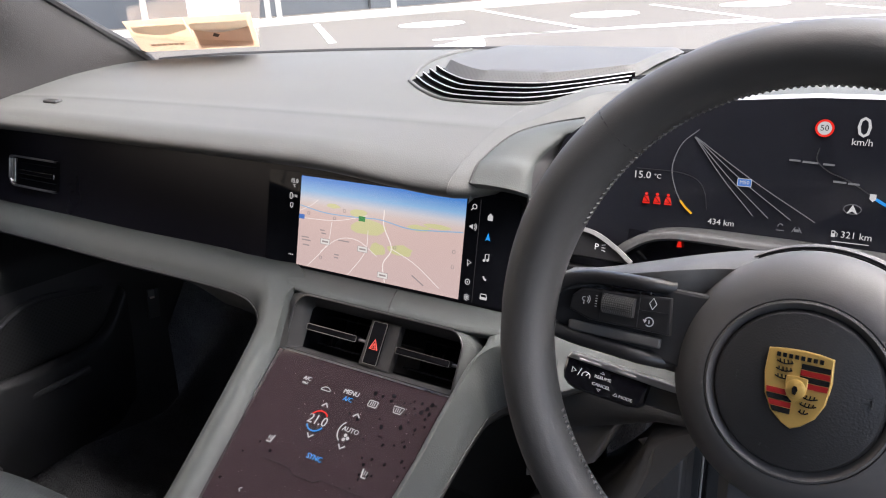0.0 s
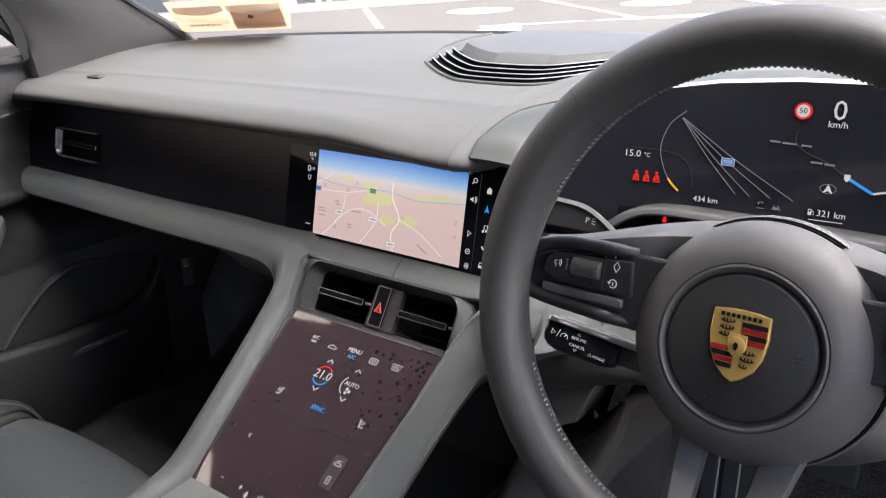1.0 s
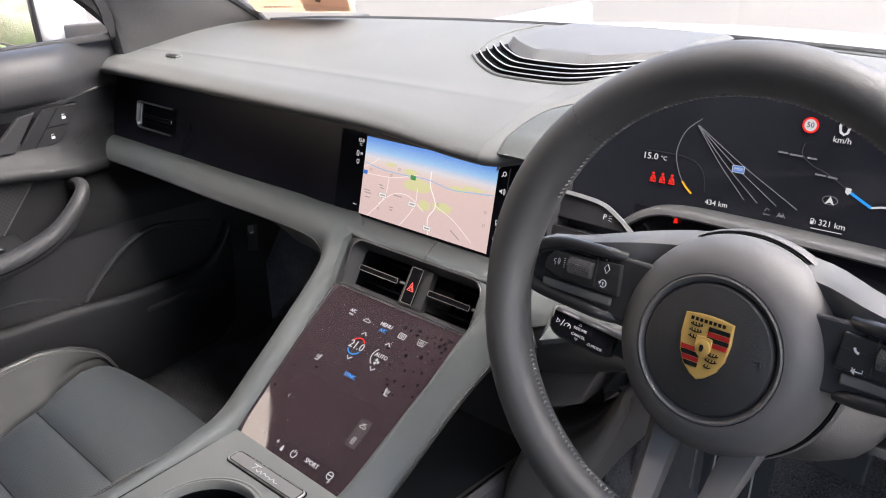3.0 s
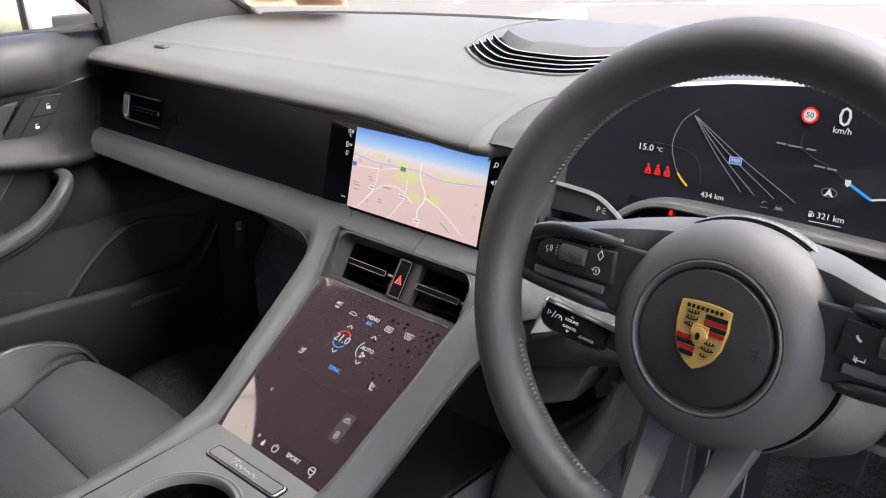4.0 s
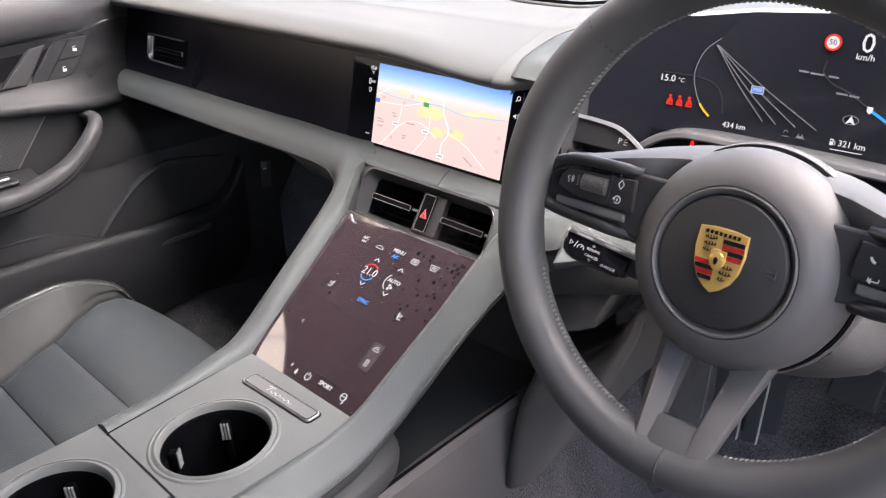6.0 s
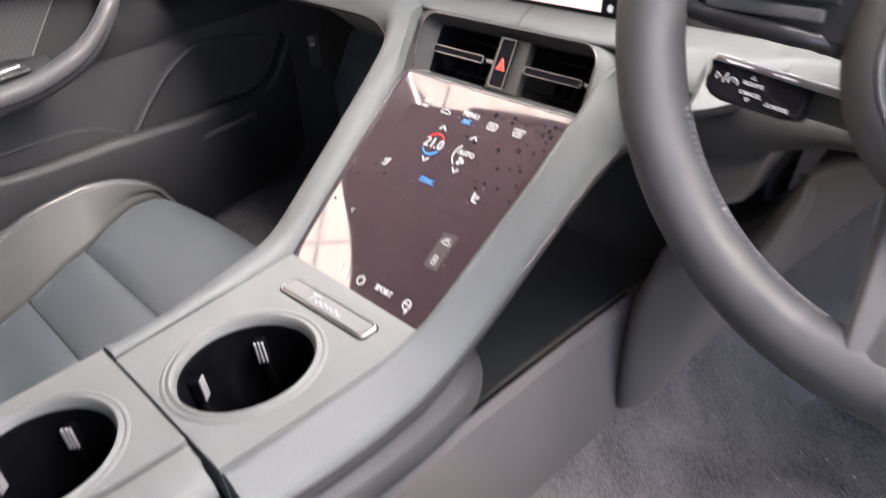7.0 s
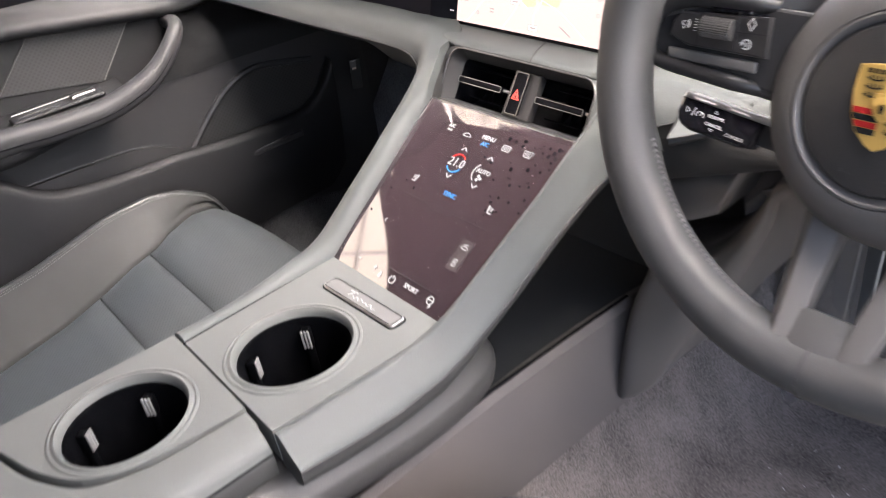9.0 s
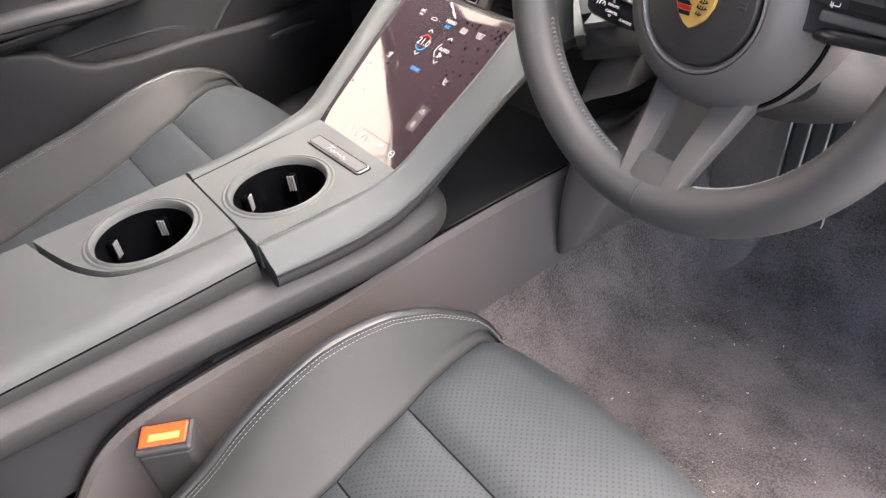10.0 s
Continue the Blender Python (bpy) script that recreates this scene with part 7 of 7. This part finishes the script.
    part("base", rbox(0.40, 0.42, 0.10, (cx, fy - 0.26, 0.17), 0.02), DARK, s)
    back = []
    for z in np.linspace(0, 0.72, 14):
        row = []
        for a in np.linspace(-1, 1, 15):
            row.append((cx + a * (0.235 - 0.10 * max(0, z - 0.45)), fy - 0.500 - 0.34 * z + 0.055 * abs(a) ** 3 * math.sin(min(1, z / 0.5) * math.pi), 0.26 + z))
        back.append(row)
    part("backrest", sheet(back, 0.06), LEATHER_SMOOTH, s, "smooth dark leather backrest")
    return s


seat(0.374, -0.176, "driver_seat", "dark leather driver seat with perforated panels and pale stitching")
seat(-0.398, -0.100, "passenger_seat", "dark blue-black leather passenger seat with perforated panels and stitching", 0.022, 0.014, 1.0)
bk = thing("belt_buckle", (0.155, -0.49, 0.29), "dark grey seat belt buckle with an orange release button", "buckle")
BK = face((0.1500, -0.4890, 0.342), (math.cos(radians(60)), math.sin(radians(60)), 0.0), (0.10, 0.02, 1)) @ Matrix.Scale(1.2, 4)
body = part("body", joined(rbox(0.041, 0.064, 0.026, (0, -0.0360, 0), 0.004, m=BK), rbox(0.0415, 0.0065, 0.0265, (0, -0.0032, 0), 0.0025, m=BK)), RAIL_PLASTIC, bk, "grey plastic buckle body with a raised collar")
part("button_frame", rbox(0.0365, 0.002, 0.0205, (0, 0.0002, 0), 0.0008, m=BK), DARK, body)
part("button", rbox(0.0345, 0.003, 0.0185, (0, 0.0006, 0), 0.0012, m=BK), ORANGE, bk, "bright orange release button")
part("button_label", joined(rbox(0.0225, 0.0006, 0.0060, (0.001, 0.0022, 0.0028), 0.0, m=BK)), PALE_ORANGE, bk, "pale worn lettering bar")
part("strap", rbox(0.030, 0.10, 0.004, (0, -0.095, 0), 0.001, m=BK), DARK, bk)

# ---- passenger door ----
dr = thing("passenger_door", (-0.74, -0.3, 0.2), "grey-black leather passenger door with a loop handle and speaker mesh", "door")


def flare(y):
    """The door draws outward where it meets the end of the dash."""
    return -0.066 * ease((y + 0.045) / 0.11)


def dx(y, z):
    """How far out the door lining lies."""
    return -0.735 - 0.010 * max(0.0, (0.35 - z) / 0.25) + 0.02 * max(0.0, (y - 0.02) / 0.2) + (flare(y) - 0.02 * max(0.0, (y - 0.02) / 0.2)) * ease((z - 0.47) / 0.07)


for z0, z1, proud, mat, word in ((0.10, 0.460, 0.0, DOOR, "dark grey lower door lining"), (0.446, 0.60, 0.0025, DOOR_INSERT, "black insert panel of the door")):
    part("lining", sheet([[(dx(y, z) + proud, y, z) for z in np.linspace(z0, z1, 12)] for y in np.linspace(-0.95, 0.27, 34)], 0.006), mat, dr, word)


# upper belt that meets the dash end
belt = []
for y in np.linspace(-0.95, 0.115, 30):
    f = min(1.0, max(0.0, (y + 0.10) / 0.2))
    e = flare(y)
    belt.append(spline([(-0.800, y, 0.738), (-0.755 + 0.5 * e, y, 0.744), (-0.728 + 0.9 * e, y, 0.738), (-0.712 + e, y, 0.720), (-0.706 - 0.004 * f + e, y, 0.695), (-0.712 - 0.012 * f + e, y, 0.672), (-0.722 + e, y, 0.664)], 18))
part("upper_belt", sheet(belt, 0.004), DOOR, dr, "padded leather upper door belt")
fold = []
for y in np.linspace(-0.95, 0.10, 24):
    f = min(1.0, max(0.0, (y + 0.02) / 0.12))
    s = -0.145 * max(0.0, y + 0.27)
    e = flare(y)
    fold.append([(p[0] + e, p[1], p[2]) for p in spline([(-0.722, y, 0.664), (-0.727, y, 0.650), (-0.732, y, 0.630), (-0.729, y, 0.611 + 0.5 * s), (-0.714 + 0.004 * f, y, 0.600 + s), (-0.706 + 0.006 * f, y, 0.593 + s), (-0.706 + 0.006 * f, y, 0.586 + s), (-0.716, y, 0.580 + s), (-0.742, y, 0.579 + s)], 22)])
part("lock_field", sheet(fold, 0.004), DOOR_SOFT, dr, "grey door moulding round the lock buttons")
LK = face((-0.7265, -0.055, 0.630), (0, 1, 0), (0.10, 0, 1))
part("trim_strip", rbox(0.376, 0.014, 0.006, (-0.176, 0.040, -0.001), 0.003, m=LK), DOOR, dr, "padded strip under the belt")
part("strip_edge", tube([LK @ Vector((x, 0.0315, 0.0030)) for x in (-0.36, 0.020)], 0.0008, 6), SATIN, dr)
PLATE = [(-0.063, -0.031), (-0.016, -0.031)] + spline([(-0.012, -0.031), (0.004, -0.026), (0.017, -0.012), (0.029, 0.008), (0.038, 0.026)], 12) + [(0.034, 0.0275), (-0.016, 0.028)]
part("lock_bed", plate([(1.03 * x, 1.03 * y) for x, y in PLATE], -0.008, 0.0015, 0.001, LK), BLACKOUT, dr)
lk = part("lock_plate", plate(PLATE, -0.006, 0.004, 0.0018, LK), DOOR_SOFT, dr, "black lock button plate")
part("lock_edge", stroke([(-0.016, 0.0272), (0.036, 0.0262)], 0.0009, 0.0005, False, on(LK, 0, 0, 0.004)), SATIN, lk)
part("lock_lines", joined(stroke([(-0.036, -0.030), (0.008, 0.027)], 0.0009, 0.0004, m=on(LK, 0, 0, 0.0041)), stroke([(-0.013, -0.002), (0.022, -0.001)], 0.0009, 0.0004, m=on(LK, 0, 0, 0.0041))), BLACKOUT, lk)
for x, y in ((0.0145, 0.0105), (-0.0065, -0.0172)):
    part("padlock_symbol", joined(plate(rounded(x - 0.0028, y - 0.0030, x + 0.0028, y + 0.0010, 0.0006), 0, 0.0003, m=on(LK, 0, 0, 0.0041)), stroke([(x - 0.0020, y + 0.0010), (x - 0.0018, y + 0.0042), (x + 0.0018, y + 0.0042)], 0.0007, 0.0003, m=on(LK, 0, 0, 0.0041))), WHITE_PRINT, lk)
# no hollow is cut: its shade is a black plate behind the paddle
part("opener_shade", plate([(-0.24, -0.030), (-0.062, -0.0315), (-0.017, 0.0285), (-0.24, 0.0285)], -0.006, 0.0010, 0.001, LK), BLACKOUT, dr, "flat black plate for the shaded hollow behind the door opener")
TILT = LK @ Matrix.Translation((-0.062, 0, 0.0045)) @ Matrix.Rotation(radians(6), 4, "Y")
opener = part("opener", plate([(-0.044, -0.025), (-0.005, -0.0285), (0.036, 0.0255), (0.010, 0.0235)], -0.003, 0.003, 0.0018, TILT), DOOR, dr, "smooth door opener paddle")
# loop handle and arm rest in one padded roll
loop = spline([(-0.724, -0.050, 0.536), (-0.692, -0.051, 0.540), (-0.664, -0.059, 0.537), (-0.649, -0.076, 0.524), (-0.643, -0.106, 0.499), (-0.640, -0.142, 0.481), (-0.640, -0.200, 0.467), (-0.643, -0.275, 0.466), (-0.645, -0.345, 0.471), (-0.650, -0.60, 0.485), (-0.65, -0.90, 0.49)], 60)
girth = [float(np.interp(k, [0, 8, 14, 22, 30, 60], [0.48, 0.49, 0.55, 0.66, 0.80, 0.95])) for k in range(60)]
part("pull_handle", sweep(loop, spline([(0.020, 0.0), (0.016, 0.013), (0.0, 0.019), (-0.016, 0.013), (-0.020, 0.0), (-0.014, -0.017), (0.0, -0.023), (0.014, -0.017), (0.020, 0.0)], 26)[:-1], scale=girth), DOOR, dr, "padded leather pull handle with a seam")
part("handle_seam", tube([(p[0] + 0.0185 * g * ease((k - 6) / 8), p[1] + 0.0100 * g * (1 - ease((k - 8) / 12)), p[2] - 0.0068 * g) for k, (p, g) in enumerate(zip(loop, girth))], 0.0012, 5), BLACKOUT, dr)
part("arm_tray", sheet([[(-0.735, y, 0.482), (-0.70, y, 0.474), (-0.648, y, 0.476)] for y in np.linspace(-0.95, -0.15, 12)], 0.004), DOOR_SOFT, dr)
part("arm_underside", sheet([spline([(x + (-0.738 - x) * ease((y + 0.34) / 0.20), y, z) for x, z in ((-0.634, 0.455), (-0.642, 0.442), (-0.670, 0.430), (-0.715, 0.422), (-0.738, 0.418))], 12) for y in np.linspace(-0.95, -0.14, 14)], 0.004), DOOR_SOFT, dr)
switch = part("window_switch", rbox(0.030, 0.130, 0.006, (-0.682, -0.250, 0.480), 0.003), DOOR_SOFT, dr)
part("switch_lever", rbox(0.014, 0.036, 0.007, (-0.682, -0.212, 0.485), 0.002), DARK_CHROME, switch, "silver window switch")
part("switch_slot", rbox(0.010, 0.060, 0.003, (-0.682, -0.275, 0.4825), 0.001), DARK, switch)
part("switch_line", rbox(0.0016, 0.118, 0.0016, (-0.6985, -0.250, 0.4835), 0.0005), BRIGHT_SILVER, switch, "thin silver edge")
# speaker meshes
DG = face((-0.7270, 0, 0), (0, 1, 0), (0, 0, 1))
part("upper_speaker", plate([(-0.312, 0.505), (-0.168, 0.480), (-0.103, 0.556), (-0.247, 0.572)], -0.004, 0.002, 0.001, DG), GRILLE, dr, "fine black speaker mesh")
for y0, z0, y1, z1 in ((-0.166, 0.481, -0.101, 0.558), (-0.312, 0.503, -0.245, 0.572)):
    part("speaker_strip", tube([(-0.7262, y0, z0), (-0.7262, y1, z1)], 0.0014, 6), TRIM_PLASTIC, dr)
LG = face((-0.7275, 0, 0), (0.06, 1, 0), (0, 0, 1))
low_out = spline([(-0.070, 0.328), (-0.028, 0.371), (0.016, 0.405), (0.064, 0.421), (0.12, 0.414), (0.17, 0.404)], 20)
part("lower_speaker", plate(low_out + [(0.172, 0.305), (0.05, 0.310)], -0.006, 0.004, 0.001, LG), GRILLE, dr, "fine black speaker mesh")
part("speaker_rim", tube([(-0.7265 + 0.06 * y, y, z) for y, z in low_out], 0.0060, 8), DOOR, dr)
# lower moulding with its pocket
pocket = []
for y in np.linspace(-0.95, 0.195, 90):
    z = float(np.interp(y, [-0.95, -0.42, -0.36, -0.325, -0.295, -0.23, -0.117, 0.0, 0.10, 0.135, 0.16, 0.18, 0.195], [0.46, 0.435, 0.413, 0.382, 0.366, 0.356, 0.348, 0.335, 0.330, 0.334, 0.350, 0.375, 0.400]))
    out = float(np.interp(y, [-0.95, -0.3, 0.0, 0.18], [-0.655, -0.668, -0.680, -0.695]))
    pocket.append(spline([(out - 0.022, y, z - 0.012), (out - 0.012, y, z + 0.001), (out, y, z - 0.004), (out + 0.004, y, z - 0.02), (out - 0.002, y, z - 0.09), (out - 0.03, y, 0.16)], 18))
part("door_pocket", sheet(pocket, 0.005), DOOR_SOFT, dr, "dark door pocket moulding")
# dark plate laid on the lining in place of the shade in the pocket
mouth = spline([(-0.40, 0.372), (-0.314, 0.371), (-0.235, 0.369), (-0.151, 0.363), (-0.104, 0.346), (-0.076, 0.326)], 24)
part("pocket_mouth_shade", plate(mouth + [(-0.08, 0.25), (-0.40, 0.25)], -0.004, 0.0012, 0.0004, face((-0.7335, 0, 0), (0, 1, 0), (0.03, 0, 1))), DARK, dr, "dark plate for the shaded mouth of the door pocket")
part("mouth_rim", tube([(-0.7300, y, z) for y, z in mouth], 0.0022, 8), DOOR, dr)
part("pocket_floor", rbox(0.07, 1.05, 0.01, (-0.712, -0.42, 0.30), 0.002), DARK, dr)
part("window_seal", rbox(0.012, 1.06, 0.012, (-0.768, -0.42, 0.742), 0.003), DARK, dr)
wf = spline([(-0.775, 0.115, 0.735), (-0.760, 0.04, 0.81), (-0.735, -0.06, 0.885), (-0.715, -0.20, 0.95), (-0.708, -0.30, 0.985), (-0.705, -0.50, 1.045), (-0.71, -0.95, 1.06)], 30)
part("window_frame", tube(wf, 0.014, 8), SATIN, dr, "black window frame")
part("corner_piece", sheet([[(-0.762, 0.125, 0.738), (-0.762, 0.075, 0.742)], [(-0.752, 0.100, 0.79), (-0.752, 0.060, 0.79)], [(-0.742, 0.06, 0.83), (-0.742, 0.04, 0.83)]], 0.004), SATIN, dr, "black mirror corner triangle")
mr = thing("door_mirror", (-0.95, 0.10, 0.72), "white-shelled door mirror on a dark grey arm outside the window", "mirror")
part("shell", rbox(0.212, 0.10, 0.142, (-1.105, 0.108, 0.765), 0.034, 5), BODY_WHITE, mr, "white painted mirror shell")
part("bezel", rbox(0.206, 0.008, 0.136, (-1.105, 0.056, 0.765), 0.0038), SATIN, mr, "thin black bezel")
part("mirror_glass", rbox(0.194, 0.004, 0.124, (-1.105, 0.0515, 0.765), 0.0018), CHROME, mr, "clear mirror glass")
ARM = face((0, 0.10, 0), (1, 0, 0), (0, 0, 1))
part("arm", plate([(-0.80, 0.712), (-0.80, 0.757), (-0.846, 0.757), (-1.01, 0.742), (-1.06, 0.722), (-1.075, 0.697)][::-1], -0.05, 0.0, 0.004, ARM), TRIM_PLASTIC, mr, "dark grey mirror arm")

# ---- cards on the dash ----
cards = thing("folded_cards", (-0.75, 0.34, 0.745), "pair of tan and white printed cards leaning at the windscreen", "cards")
BL, BR, TL = Vector((-0.745, 0.350, 0.751)), Vector((-0.510, 0.386, 0.759)), Vector((-0.660, 0.261, 0.806))
CD = Matrix(((*(BR - BL), 0), (*(TL - BL), 0), (*(BR - BL).cross(TL - BL).normalized(), 0), (*BL, 1))).transposed()
part("card", plate([(0.0, 0.0), (0.50, 0.0), (0.49, 1.0), (0.0, 1.0)], 0, 0.0006, m=CD), PAPER, cards, "tan printed card")
part("card", plate([(0.505, 0.0), (1.0, 0.0), (1.0, 1.0), (0.495, 1.0)], 0.0004, 0.001, m=CD), PAPER, cards, "tan printed card with a brown field")
part("print_field", plate([(0.53, 0.06), (0.96, 0.06), (0.96, 0.62), (0.53, 0.62)], 0.001, 0.0014, m=CD), PAPER_BROWN, cards, "brown printed field")
for x0, z in ((0.52, 0.0016), (0.04, 0.0008)):
    part("print_field", plate([(x0, 0.82)] + [(x0 + 0.44 * k / 10, 0.66 - 0.14 * math.sin(math.pi * k / 10)) for k in range(11)] + [(x0 + 0.44, 0.82)], z, z + 0.0004, m=CD), PAPER_WHITE, cards, "white printed field")
for k in range(6):
    part("print_bar", plate([(0.12 + 0.05 * k, 0.20), (0.155 + 0.05 * k, 0.20), (0.155 + 0.05 * k, 0.27), (0.12 + 0.05 * k, 0.27)], 0.0008, 0.0011, m=CD), PAPER_BROWN, cards)
part("print_mark", plate([(0.66, 0.40), (0.70, 0.36), (0.72, 0.44), (0.68, 0.50)], 0.0014, 0.0018, m=CD), INK, cards)
fwl = thing("footwell_tag", (-0.652, 0.216, 0.372), "small hanging tag at the passenger footwell side", "tag")
TG = face((-0.652, 0.216, 0.372), (0.4, 1, 0), (0.30, -0.22, 0.92))
part("strap", rbox(0.018, 0.062, 0.003, (0, 0, 0), 0.001, m=TG), PLASTIC, fwl, "dark hanging strap")
part("tag", rbox(0.010, 0.014, 0.004, (-0.003, 0.024, 0.001), 0.001, m=TG), THREAD_LIGHT, fwl, "pale worn tag")
part("tag_print", rbox(0.007, 0.004, 0.0042, (-0.002, 0.015, 0.0012), 0.0005, m=TG), PAPER_BROWN, fwl, "small brown print")
